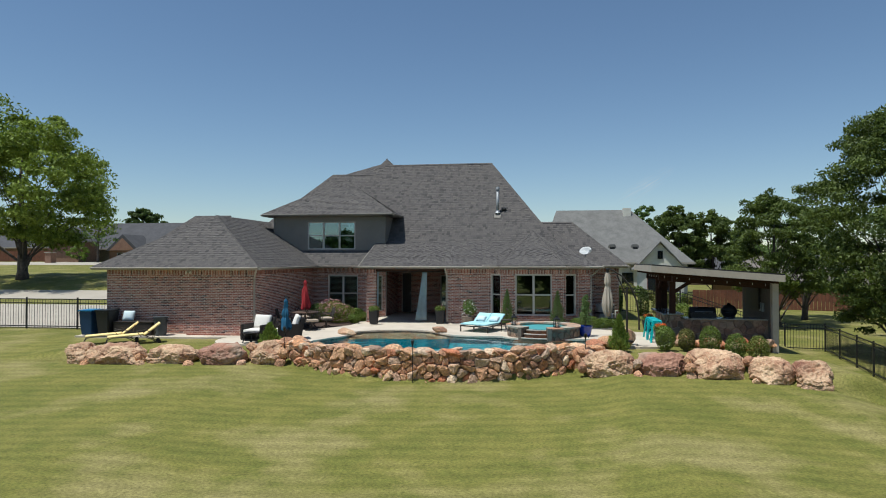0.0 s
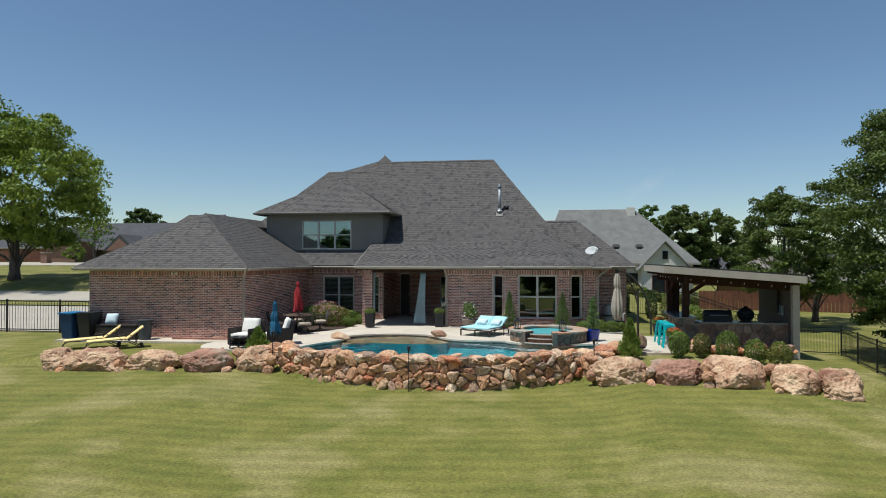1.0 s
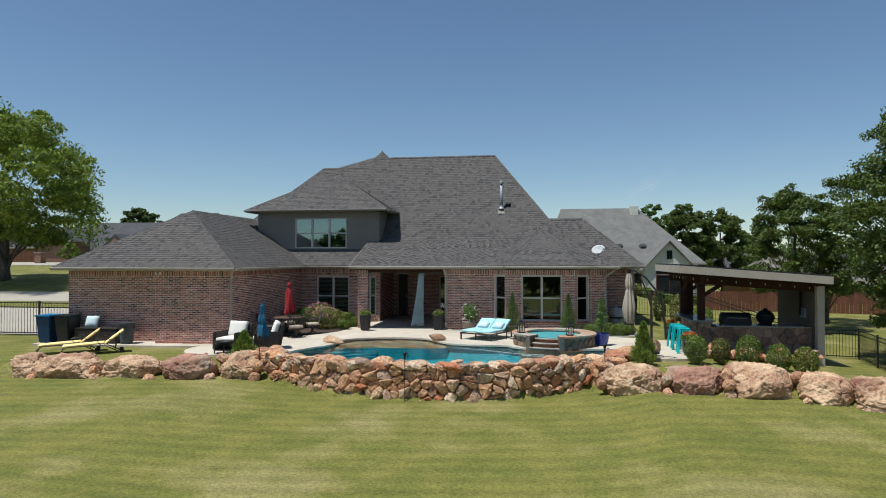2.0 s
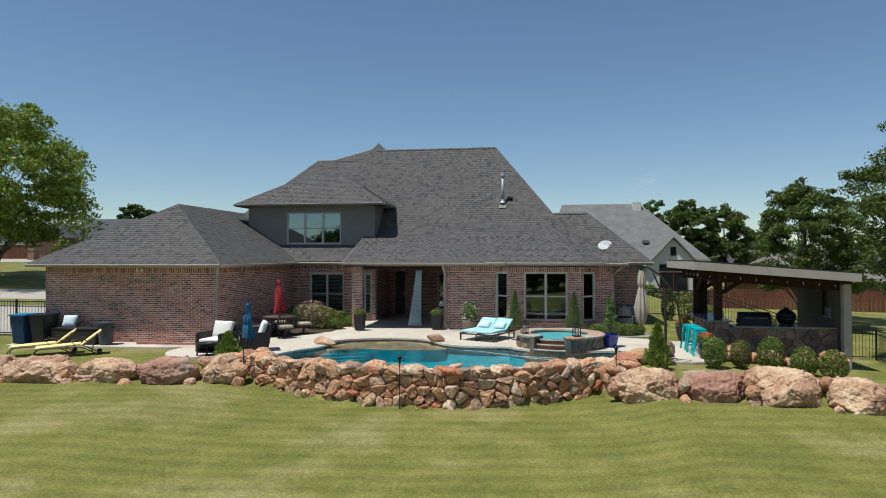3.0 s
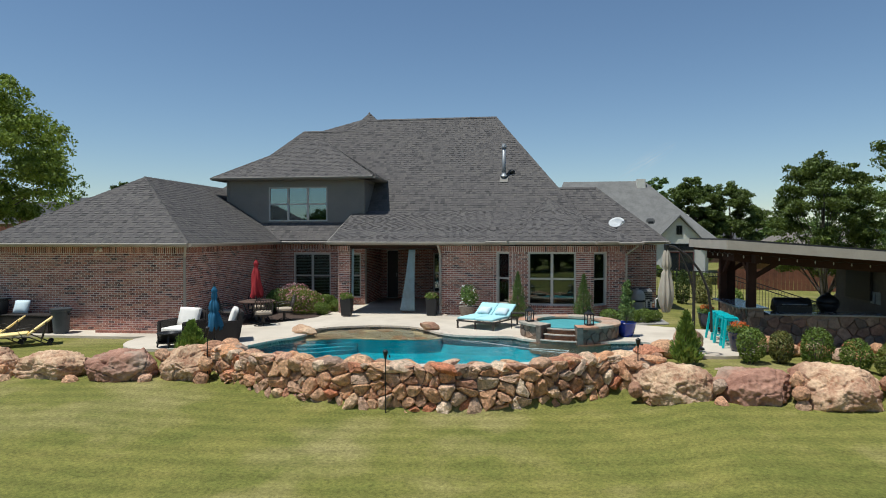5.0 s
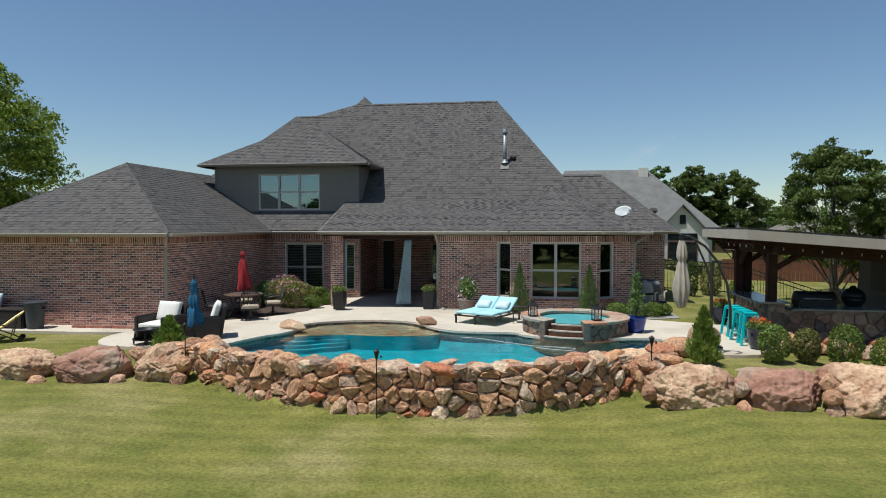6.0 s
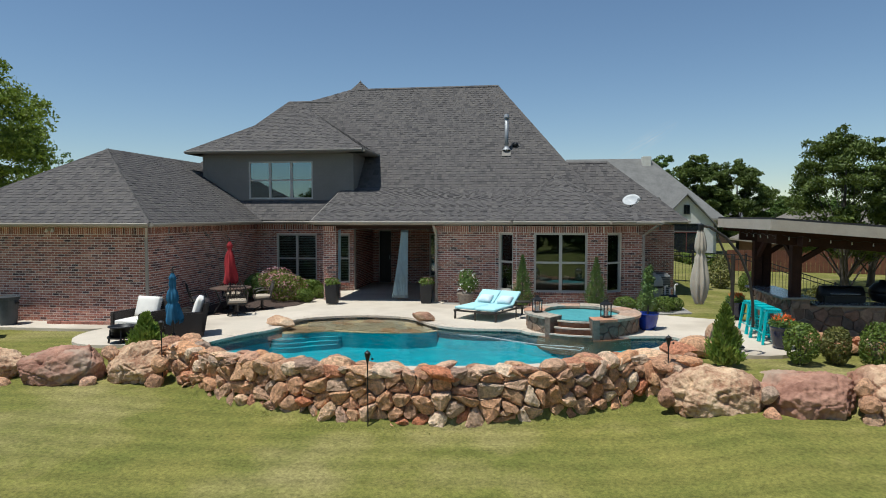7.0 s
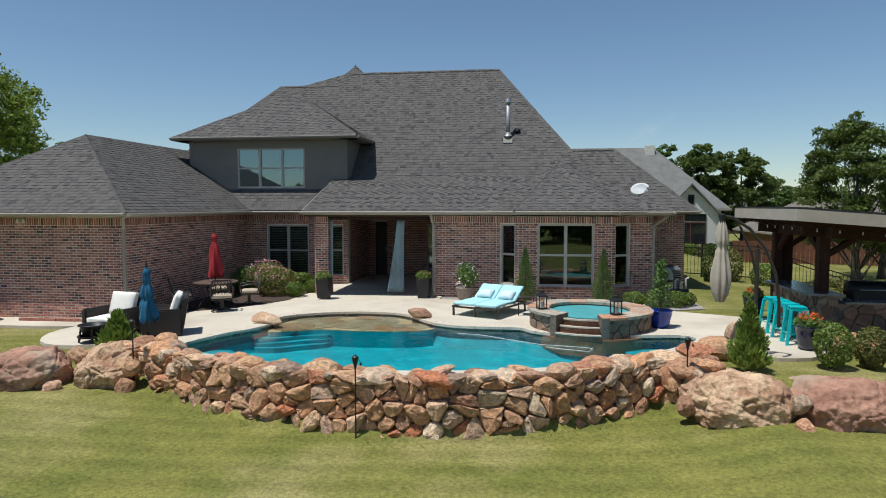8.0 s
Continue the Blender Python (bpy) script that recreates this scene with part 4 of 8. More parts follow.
def retaining_wall():
    rnd = random.Random(11)
    wall = empty("retaining_wall", "curved rubble retaining wall of tan and rust sandstone", "stone wall")
    xs = np.linspace(-4.75, 6.0, 120)
    pts = [curve_point(x) for x in xs]
    s = [0.0]
    for a, b in zip(pts, pts[1:]):
        s.append(s[-1] + (b[0] - a[0]).length)
    total = s[-1]

    def at(u):
        x = float(np.interp(u, s, xs))
        return curve_point(x)
    bm = bmesh.new()
    rows = []
    for x in np.linspace(-4.75, 6.0, 50):
        p, t, n = curve_point(x)
        rows.append([bm.verts.new(p + n * w + Vector((0, 0, z))) for w, z in ((-0.05, lerp_rows(FOOT, x) - 0.4), (-0.13, 0.06), (-0.5, 0.0), (-0.5, -1.4))])
    for a, b in zip(rows, rows[1:]):
        for k in range(3):
            bm.faces.new((a[k], b[k], b[k + 1], a[k + 1]))
    bmesh.ops.recalc_face_normals(bm, faces=bm.faces)
    part("core", bm, M_ROCKFILL, wall)
    size = 0.29
    seeds = []
    j, h = 0, -1.2
    while h < 0.3:
        u = -0.3 + (size / 2 if j % 2 else 0)
        while u < total + 0.3:
            k = rnd.choice((0.3, 0.5, 0.65))
            seeds.append((u + rnd.uniform(-k, k) * size * 1.1, h + rnd.uniform(-k, k) * size * 0.8))
            u += size * rnd.uniform(0.6, 1.9)
        h += size * rnd.uniform(0.56, 0.78)
        j += 1
    for c in seeds:
        if not 0 <= c[0] <= total:
            continue
        p0, t0, n0 = at(c[0])
        foot = lerp_rows(FOOT, p0.x)
        if c[1] < foot - 0.02 or c[1] > 0.12:
            continue
        cv = Vector(c)
        cell = [cv + Vector((0.45 * math.cos(a), 0.3 * math.sin(a))) for a in np.linspace(0, 2 * math.pi, 14, endpoint=False)]
        cell = [Vector((v.x, min(v.y, 0.1))) for v in cell]
        for q in seeds:
            d = Vector(q) - cv
            if 0 < d.length < 1.0:
                lim, nn = d.length / 2 - 0.004, d.normalized()
                out = []
                for k in range(len(cell)):
                    a, b = cell[k] - cv, cell[(k + 1) % len(cell)] - cv
                    da, db = a.dot(nn) - lim, b.dot(nn) - lim
                    if da <= 0:
                        out.append(cell[k])
                    if da * db < 0:
                        out.append(cell[k] + (cell[(k + 1) % len(cell)] - cell[k]) * (da / (da - db)))
                cell = out
        if len(cell) < 3:
            continue
        # round the corners off
        fine = []
        for k in range(len(cell)):
            a, b = cell[k], cell[(k + 1) % len(cell)]
            fine += [a.lerp(b, 0.25), a.lerp(b, 0.75)]
        cell = fine
        m = len(cell)
        proud = rnd.uniform(0.05, 0.15)
        lean = Vector((rnd.uniform(-0.5, 0.5), rnd.uniform(-0.35, 0.7)))
        bm = bmesh.new()
        rings = []
        for sc, dep in ((1.0, -0.16), (1.0, 0.25), (0.93, 0.7), (0.7, 0.95)):
            ring = []
            for v in cell:
                w = cv + (v - cv) * sc
                p, t, n = at(min(max(w.x, 0), total))
                dd = dep * proud if dep > 0 else dep
                if dep > 0.3:
                    dd += (w - cv).dot(lean) * 0.55 + 0.035 * noise.noise(Vector((w.x * 5, w.y * 5, c[0])))
                ring.append(bm.verts.new(p + n * (dd - 0.03 - 0.06 * (w.y + 1)) + Vector((0, 0, w.y))))
            rings.append(ring)
        for a, b in zip(rings, rings[1:]):
            for k in range(m):
                bm.faces.new((a[k], a[(k + 1) % m], b[(k + 1) % m], b[k]))
        top = bm.faces.new(rings[-1])
        for v in rings[-1] + rings[-2]:
            v.co += Vector((rnd.uniform(-1, 1), rnd.uniform(-1, 1), rnd.uniform(-1, 1))) * 0.016
        hub = bmesh.ops.poke(bm, faces=[top])["verts"][0]
        hub.co += n0 * rnd.uniform(-0.01, 0.035) + Vector((0, 0, rnd.uniform(-0.03, 0.04)))
        bmesh.ops.recalc_face_normals(bm, faces=bm.faces)
        part("stone", bm, M_STONE, wall)
    # loose cap rocks
    u = 0.0
    while u < total:
        p, t, n = at(u)
        w = rnd.uniform(0.36, 0.95)
        hgt = rnd.uniform(0.18, 0.31) * (1.25 if rnd.random() < 0.2 else 1)
        ob = new("cap_stone", rnd.choice(ROCKS))
        ob.parent = wall
        z = 0.03 + rnd.uniform(-0.03, 0.04)
        ob.matrix_basis = Matrix.LocRotScale(p - n * rnd.uniform(0.15, 0.26) + Vector((0, 0, z)), Euler((rnd.uniform(-0.3, 0.3), rnd.uniform(-0.3, 0.3), math.atan2(t.y, t.x) + rnd.uniform(-0.3, 0.3))), (w, rnd.uniform(0.4, 0.6), hgt))
        if rnd.random() < 0.7:
            ob = new("cap_stone", rnd.choice(ROCKS))
            ob.parent = wall
            ob.matrix_basis = Matrix.LocRotScale(p - n * rnd.uniform(0.4, 0.55) + Vector((0, 0, z + 0.02)), Euler((rnd.uniform(-0.4, 0.4), rnd.uniform(-0.4, 0.4), rnd.uniform(0, 6))), (w * 0.8, rnd.uniform(0.28, 0.4), hgt * 0.8))
        u += w * 0.78
    # taller outcrops where the wall meets the boulders
    for x, y, z, a, b, c, rz in ((-4.4, -7.6, 0.02, 0.7, 0.5, 0.36, 0.4), (-3.75, -7.85, 0.03, 0.6, 0.5, 0.34, -0.3), (-4.05, -7.5, 0.1, 0.5, 0.45, 0.3, 0.8), (5.45, -7.35, 0.0, 0.9, 0.5, 0.28, -0.5), (6.0, -6.95, 0.06, 0.85, 0.6, 0.38, -0.6), (6.45, -6.75, 0.1, 0.9, 0.7, 0.46, 0.2), (5.45, -7.75, -0.25, 0.8, 0.6, 0.7, 0.2), (-4.8, -7.85, -0.25, 0.5, 0.5, 0.5, 0.9), (4.2, -8.1, 0.04, 0.8, 0.5, 0.3, -0.4)):
        ob = new("cap_stone", rnd.choice(ROCKS))
        ob.parent = wall
        ob.matrix_basis = Matrix.LocRotScale((x, y, z), Euler((0.1, 0.1, rz)), (a, b, c))


retaining_wall()


def boulder(x0, x1, y, z0, z1, depth, seed, label, tilt=0.0, rz=0.0):
    rnd = random.Random(seed)
    bm = bmesh.new()
    bmesh.ops.create_icosphere(bm, subdivisions=6, radius=1.0)
    off = Vector((rnd.uniform(-9, 9), rnd.uniform(-9, 9), rnd.uniform(-9, 9)))
    planes = []
    for _ in range(16):
        d = Vector((rnd.gauss(0, 1), rnd.gauss(0, 1), rnd.gauss(0, 0.8))).normalized()
        planes.append((d, rnd.uniform(0.72, 0.95)))
    a, b, c = (x1 - x0) / 2, depth / 2, (z1 - z0) / 2
    bedding = Vector((rnd.uniform(-0.35, 0.35), rnd.uniform(-0.2, 0.2), 1)).normalized()
    for v in bm.verts:
        p = v.co
        s = (abs(p.x) ** 3.2 + abs(p.y) ** 3.2 + abs(p.z) ** 3.2) ** (-1 / 3.2)
        p = p * s
        for d, lim in planes:
            k = p.dot(d)
            if k > lim * 1.12:
                p = p - d * (k - lim * 1.12) * 0.9
        q = Vector((p.x * a, p.y * b, p.z * c))
        f = 0.10 * noise.noise(q * 1.3 + off) + 0.10 * (0.35 - abs(noise.noise(q * 2.6 + off))) + 0.05 * (0.35 - abs(noise.noise(q * 6 + off))) + 0.028 * noise.noise(q * 13 + off) + 0.014 * noise.noise(q * 27 + off)
        warp = q + Vector((0, 0, 0.12 * noise.noise(q * 1.1 + off)))
        layer = (warp.dot(bedding) * 4.2 + 0.5 * noise.noise(q * 0.8 + off)) % 1.0
        f -= 0.05 * max(0.0, 1 - layer / 0.16) * (0.4 + noise.noise(q * 1.7 - off))
        crack = abs(noise.noise(Vector((q.x * 1.5, q.y * 1.5, q.z * 1.5)) + off * 2))
        f -= 0.06 * max(0, 1 - crack / 0.035)
        v.co = q + p.normalized() * f
    ob = part("boulder", bm, M_BOULDER_RED if label.startswith("rust") else M_BOULDER, None, smooth=True)
    ob.matrix_world = pose((x0 + x1) / 2, y, (z0 + z1) / 2, 0, tilt, rz)
    tagged(ob, label, "boulder", "boulders edging the terrace")
    return ob


TAN, RUST, GREY = "large tan sandstone boulder edging the lawn", "rust-red flat sandstone boulder edging the lawn", "grey weathered sandstone boulder edging the lawn"
boulder(5.46, 7.05, -8.35, -0.88, 0.08, 1.3, 1, TAN, 2)
boulder(7.0, 8.52, -8.5, -0.9, 0.06, 1.3, 2, "rusty brown sandstone boulder edging the lawn", 3)
boulder(8.46, 10.2, -8.6, -0.85, 0.17, 1.4, 3, TAN, 4)
boulder(10.13, 11.3, -8.9, -0.9, 0.0, 1.2, 4, TAN, 5)
boulder(11.2, 12.25, -9.25, -1.0, -0.03, 1.2, 5, GREY, 7)
boulder(-5.6, -4.35, -8.05, -0.85, 0.06, 1.1, 6, GREY, -2)
boulder(-7.3, -5.55, -8.3, -0.85, -0.04, 1.4, 7, RUST, -3)
boulder(-9.0, -7.25, -8.4, -0.9, -0.08, 1.2, 8, GREY, 2)
boulder(-11.1, -8.95, -8.55, -0.92, -0.04, 1.3, 9, TAN, 1)
boulder(-11.95, -10.95, -8.5, -0.95, 0.0, 1.2, 10, TAN, -8)
rnd = random.Random(5)
for x, y, z, s in ((7.03, -9.1, -0.55, 0.3), (7.02, -8.95, -0.25, 0.3), (8.5, -9.2, -0.55, 0.3), (8.48, -9.15, -0.3, 0.34), (8.45, -9.0, -0.05, 0.3), (10.2, -9.4, -0.62, 0.25), (10.17, -8.9, -0.1, 0.35), (11.4, -9.7, -0.75, 0.3), (-5.55, -8.75, -0.55, 0.3), (-7.3, -8.95, -0.62, 0.35), (-9.0, -9.0, -0.66, 0.35), (-9.1, -8.9, -0.4, 0.25), (-10.95, -9.05, -0.7, 0.45), (-5.45, -8.2, -0.1, 0.35), (-4.35, -8.4, -0.6, 0.4), (-4.3, -8.3, -0.25, 0.35), (5.45, -8.6, -0.45, 0.3)):
    ob = new("rock", rnd.choice(ROCKS))
    ob.matrix_world = Matrix.LocRotScale((x, y, z), Euler((rnd.uniform(0, 6), rnd.uniform(0, 6), rnd.uniform(0, 6))), (s * 1.2, s, s))
    tagged(ob, "small sandstone chock rock wedged between boulders", "rock", "rocks between the boulders")
for x, y, a, b, c, rz in ((-3.05, -4.95, 0.8, 0.5, 0.42, 0.35), (0.27, -3.72, 0.85, 0.5, 0.44, -0.3)):
    ob = part("rock", rock_mesh(int(x * 7 + 60), sub=4, cuts=16, rough=0.3, flat=0.66), M_BOULDER, None)
    ob.matrix_world = Matrix.LocRotScale((x, y, 0.09), Euler((0, 0.15, rz)), (a, b, c))
    tagged(ob, "tan sandstone rock on the pool edge", "rock", "rocks on the pool edge")
ob = part("stone_block", rock_mesh(77, sub=4, flat=0.75), M_BOULDER, None, smooth=True)
ob.matrix_world = Matrix.LocRotScale((6.95, -6.42, 0.2), None, (0.85, 0.75, 0.75))
tagged(ob, "squat grey-brown stone block on the patio", "stone")

# ---------- raised spa ----------
SX, SY, SR, SZ = 4.3, -4.2, 1.36, 0.40
spa = empty("raised_spa", "round raised stone spa with spillway steps", "spa")
M_SPA = material("spa_plaster", (0.1, 0.36, 0.37), (0.06, 0.26, 0.28), rough=0.6, scale=3, fine=20, bump=0.1)
GAP0, GAP1 = radians(236), radians(276)


def arc_solid(r0, r1, z0, z1, a0, a1, n=24, cx=SX, cy=SY):
    bm = bmesh.new()
    rows = []
    for k in range(n + 1):
        a = a0 + (a1 - a0) * k / n
        rows.append([bm.verts.new((cx + r * math.cos(a), cy + r * math.sin(a), z)) for r, z in ((r0, z0), (r1, z0), (r1, z1), (r0, z1))])
    for p, q in zip(rows, rows[1:]):
        for i in range(4):
            bm.faces.new((p[i], p[(i + 1) % 4], q[(i + 1) % 4], q[i]))
    bm.faces.new(rows[0])
    bm.faces.new(rows[-1][::-1])
    bmesh.ops.recalc_face_normals(bm, faces=bm.faces)
    return bm


part("wall_core", arc_solid(0.95, SR - 0.05, -0.4, SZ - 0.05, GAP1, GAP0 + 2 * math.pi, 40), M_ROCKFILL, spa)
M_SLATE = pieces_material("dark_veneer_stone", [(0.13, 0.1, 0.08), (0.24, 0.15, 0.1), (0.12, 0.12, 0.1), (0.2, 0.14, 0.1), (0.3, 0.19, 0.12)], noise_scale=9, noise_amount=0.4, per_object=True, rough=0.55, bump=0.7, dist=0.02)


def veneer(parent, to_world, length, z0, z1, size, seed, mat, name="stone", proud=0.035):
    """Irregular flat stones on a face; to_world(u, z, out)."""
    rnd = random.Random(seed)
    seeds = []
    j, h = 0, z0 - size / 2
    while h < z1 + size:
        u = -size + (size / 2 if j % 2 else 0)
        while u < length + size:
            seeds.append(Vector((u + rnd.uniform(-0.35, 0.35) * size, h + rnd.uniform(-0.35, 0.35) * size)))
            u += size
        h += size * 0.85
        j += 1
    for c in seeds:
        if not (0 < c.x < length and z0 < c.y < z1):
            continue
        cell = [c + Vector((size * 1.5 * math.cos(a), size * 1.5 * math.sin(a))) for a in np.linspace(0, 2 * math.pi, 10, endpoint=False)]
        lims = [((q - c).normalized(), (q - c).length / 2 - 0.008) for q in seeds if 0 < (q - c).length < size * 3]
        lims += [(Vector((1, 0)), length - c.x), (Vector((-1, 0)), c.x), (Vector((0, 1)), z1 - c.y), (Vector((0, -1)), c.y - z0)]
        for nn, lim in lims:
            out = []
            for k in range(len(cell)):
                a, b = cell[k] - c, cell[(k + 1) % len(cell)] - c
                da, db = a.dot(nn) - lim, b.dot(nn) - lim
                if da <= 0:
                    out.append(cell[k])
                if da * db < 0:
                    out.append(cell[k] + (cell[(k + 1) % len(cell)] - cell[k]) * (da / (da - db)))
            cell = out
            if len(cell) < 3:
                break
        if len(cell) < 3:
            continue
        bm = bmesh.new()
        pr = proud * rnd.uniform(0.6, 1.3)
        lo = [bm.verts.new(to_world(v.x, v.y, -0.01)) for v in cell]
        mi = [bm.verts.new(to_world(v.x + (c.x - v.x) * 0.02, v.y + (c.y - v.y) * 0.02, pr * 0.7)) for v in cell]
        hi = [bm.verts.new(to_world(v.x + (c.x - v.x) * 0.14, v.y + (c.y - v.y) * 0.14, pr)) for v in cell]
        m = len(cell)
        for a, b in ((lo, mi), (mi, hi)):
            for k in range(m):
                bm.faces.new((a[k], a[(k + 1) % m], b[(k + 1) % m], b[k]))
        bm.faces.new(hi)
        bmesh.ops.recalc_face_normals(bm, faces=bm.faces)
        part(name, bm, mat, parent)


def on_arc(u, z, out):
    a = GAP1 + u / SR
    return Vector((SX + (SR - 0.05 + out) * math.cos(a), SY + (SR - 0.05 + out) * math.sin(a), z))


veneer(spa, on_arc, (2 * math.pi - (GAP1 - GAP0)) * SR, -0.15, SZ - 0.05, 0.26, 3, M_SLATE)
M_CAP = pieces_material("spa_cap_flagstone", [(0.36, 0.31, 0.25), (0.42, 0.35, 0.27), (0.45, 0.22, 0.13), (0.38, 0.33, 0.27), (0.33, 0.29, 0.24)], noise_scale=9, per_object=True)
n_cap = 13
span_ = 2 * math.pi - (GAP1 - GAP0)
for k in range(n_cap):
    a0 = GAP1 + span_ * k / n_cap + 0.006
    a1 = GAP1 + span_ * (k + 1) / n_cap - 0.006
    part("cap_stone", arc_solid(0.9, SR + 0.04, SZ - 0.05, SZ + 0.012 * random.random(), a0, a1, 4), M_CAP, spa)
bm = bmesh.new()
lathe(bm, [(0.96, SZ - 0.08), (0.94, -0.3), (0.5, -0.3)], 40, (SX, SY, 0))
part("basin", bm, M_SPA, spa)
bm = bmesh.new()
lathe(bm, [(0.93, SZ - 0.32), (0.62, SZ - 0.32), (0.6, -0.25)], 40, (SX, SY, 0))
part("bench", bm, M_SPA, spa)
bm = bmesh.new()
bm.faces.new([bm.verts.new((SX + 0.95 * math.cos(a), SY + 0.95 * math.sin(a), SZ - 0.09)) for a in np.linspace(0, 2 * math.pi, 48, endpoint=False)])
w_ = part("water_surface", bm, M_WATER, spa)
w_.visible_shadow = False
M_SPILL = material("wet_rust_tile", (0.3, 0.14, 0.07), (0.16, 0.085, 0.05), rough=0.2, scale=7, fine=40, bump=0.3, spec=0.6)
for r0, r1, z in ((0.93, 1.12, SZ - 0.11), (1.12, 1.27, SZ - 0.24), (1.27, 1.45, SZ - 0.37)):
    part("spill_step", arc_solid(r0, r1, -0.4, z, GAP0 + 0.02, GAP1 - 0.02, 16), M_SPILL, spa)
    part("spill_lip", arc_solid(r1 - 0.04, r1 + 0.03, z, z + 0.03, GAP0 + 0.02, GAP1 - 0.02, 16), M_COPING, spa)
for a, m in ((GAP0, 1), (GAP1, -1)):
    part("spill_cheek", arc_solid(0.92, SR + 0.05, -0.3, SZ, a - 0.11 if m > 0 else a, a if m > 0 else a + 0.11, 3), M_SLATE, spa)
part("base_ledge", arc_solid(1.3, 1.45, -0.35, -0.05, radians(190), radians(345), 40), M_SPILL, spa)


# ---------- foliage ----------
def quads(centres, normals, sizes, rnd, aspect=0.6):
    """Vertices of one small leaf quad at each centre."""
    k = len(centres)
    t = rnd.normal(size=(k, 3))
    u = np.cross(normals, t)
    u /= np.linalg.norm(u, axis=1, keepdims=True) + 1e-9
    w = np.cross(normals, u)
    u *= sizes[:, None]
    w *= sizes[:, None] * aspect
    return np.stack([centres - u, centres - w * 0.8, centres + u, centres + w * 0.8], axis=1).reshape(-1, 3)


def quad_mesh(name, v, mat):
    k = len(v) // 4
    me = bpy.data.meshes.new(name)
    me.vertices.add(len(v))
    me.vertices.foreach_set("co", v.astype(np.float32).ravel())
    me.loops.add(4 * k)
    me.loops.foreach_set("vertex_index", np.arange(4 * k, dtype=np.int32))
    me.polygons.add(k)
    me.polygons.foreach_set("loop_start", np.arange(0, 4 * k, 4, dtype=np.int32))
    me.update()
    me.validate()
    me.materials.append(mat)
    return me


def leaf_ball(centre, radii, count, size, seed, shell=0.55, lumps=7, lump=0.35):
    """Leaf quads in a lumpy ellipsoid, thicker near its skin."""
    rnd = np.random.default_rng(seed)
    d = rnd.normal(size=(count, 3))
    d /= np.linalg.norm(d, axis=1, keepdims=True)
    axes = rnd.normal(size=(lumps, 3))
    axes /= np.linalg.norm(axes, axis=1, keepdims=True)
    bumpy = 1 + lump * (np.max(d @ axes.T, axis=1) - 0.75)
    r = (shell + (1 - shell) * rnd.random(count) ** 0.6) * bumpy
    c = np.array(centre) + d * r[:, None] * np.array(radii)
    nrm = d * 0.7 + rnd.normal(size=(count, 3)) * 0.6
    nrm /= np.linalg.norm(nrm, axis=1, keepdims=True)
    return quads(c, nrm, size * rnd.uniform(0.6, 1.3, count), rnd)


M_LEAF = leaf_material("oak_leaves", [(0.07, 0.12, 0.032), (0.12, 0.19, 0.044), (0.17, 0.25, 0.06), (0.1, 0.16, 0.04)])
M_LEAF_DARK = leaf_material("dark_oak_leaves", [(0.04, 0.066, 0.016), (0.068, 0.102, 0.023), (0.095, 0.14, 0.03), (0.053, 0.083, 0.019)])
M_LEAF_BRIGHT = leaf_material("bright_leaves", [(0.126, 0.196, 0.028), (0.182, 0.266, 0.042), (0.238, 0.322, 0.056), (0.112, 0.168, 0.028)])
M_BOX = leaf_material("boxwood_leaves", [(0.085, 0.136, 0.022), (0.139, 0.201, 0.032), (0.186, 0.245, 0.039), (0.093, 0.144, 0.025)], 0.25)
M_SHRUB_Y = leaf_material("yellow_green_shrub_leaves", [(0.11, 0.14, 0.02), (0.16, 0.19, 0.03), (0.2, 0.22, 0.04)], 0.25)
M_SHRUB_B = leaf_material("bronze_green_shrub_leaves", [(0.109, 0.137, 0.034), (0.164, 0.167, 0.043), (0.218, 0.195, 0.051)], 0.25)
M_JUNIPER = leaf_material("juniper_needles", [(0.076, 0.131, 0.036), (0.116, 0.186, 0.05), (0.178, 0.239, 0.058)], 0.15)
M_CYPRESS = leaf_material("light_cypress_needles", [(0.126, 0.195, 0.038), (0.189, 0.273, 0.045), (0.252, 0.332, 0.06)], 0.2)
M_BARK = material("oak_bark", (0.10, 0.082, 0.066), (0.05, 0.042, 0.035), scale=5, fine=30, bump=0.9, dist=0.03)
M_PETAL = leaf_material("pink_petals", [(0.5, 0.16, 0.2), (0.6, 0.3, 0.3), (0.55, 0.4, 0.38)], 0.3)
M_PETAL_W = leaf_material("white_petals", [(0.8, 0.8, 0.76), (0.75, 0.75, 0.7)], 0.2)
M_PETAL_O = leaf_material("orange_petals", [(0.75, 0.14, 0.03), (0.8, 0.2, 0.05)], 0.2)


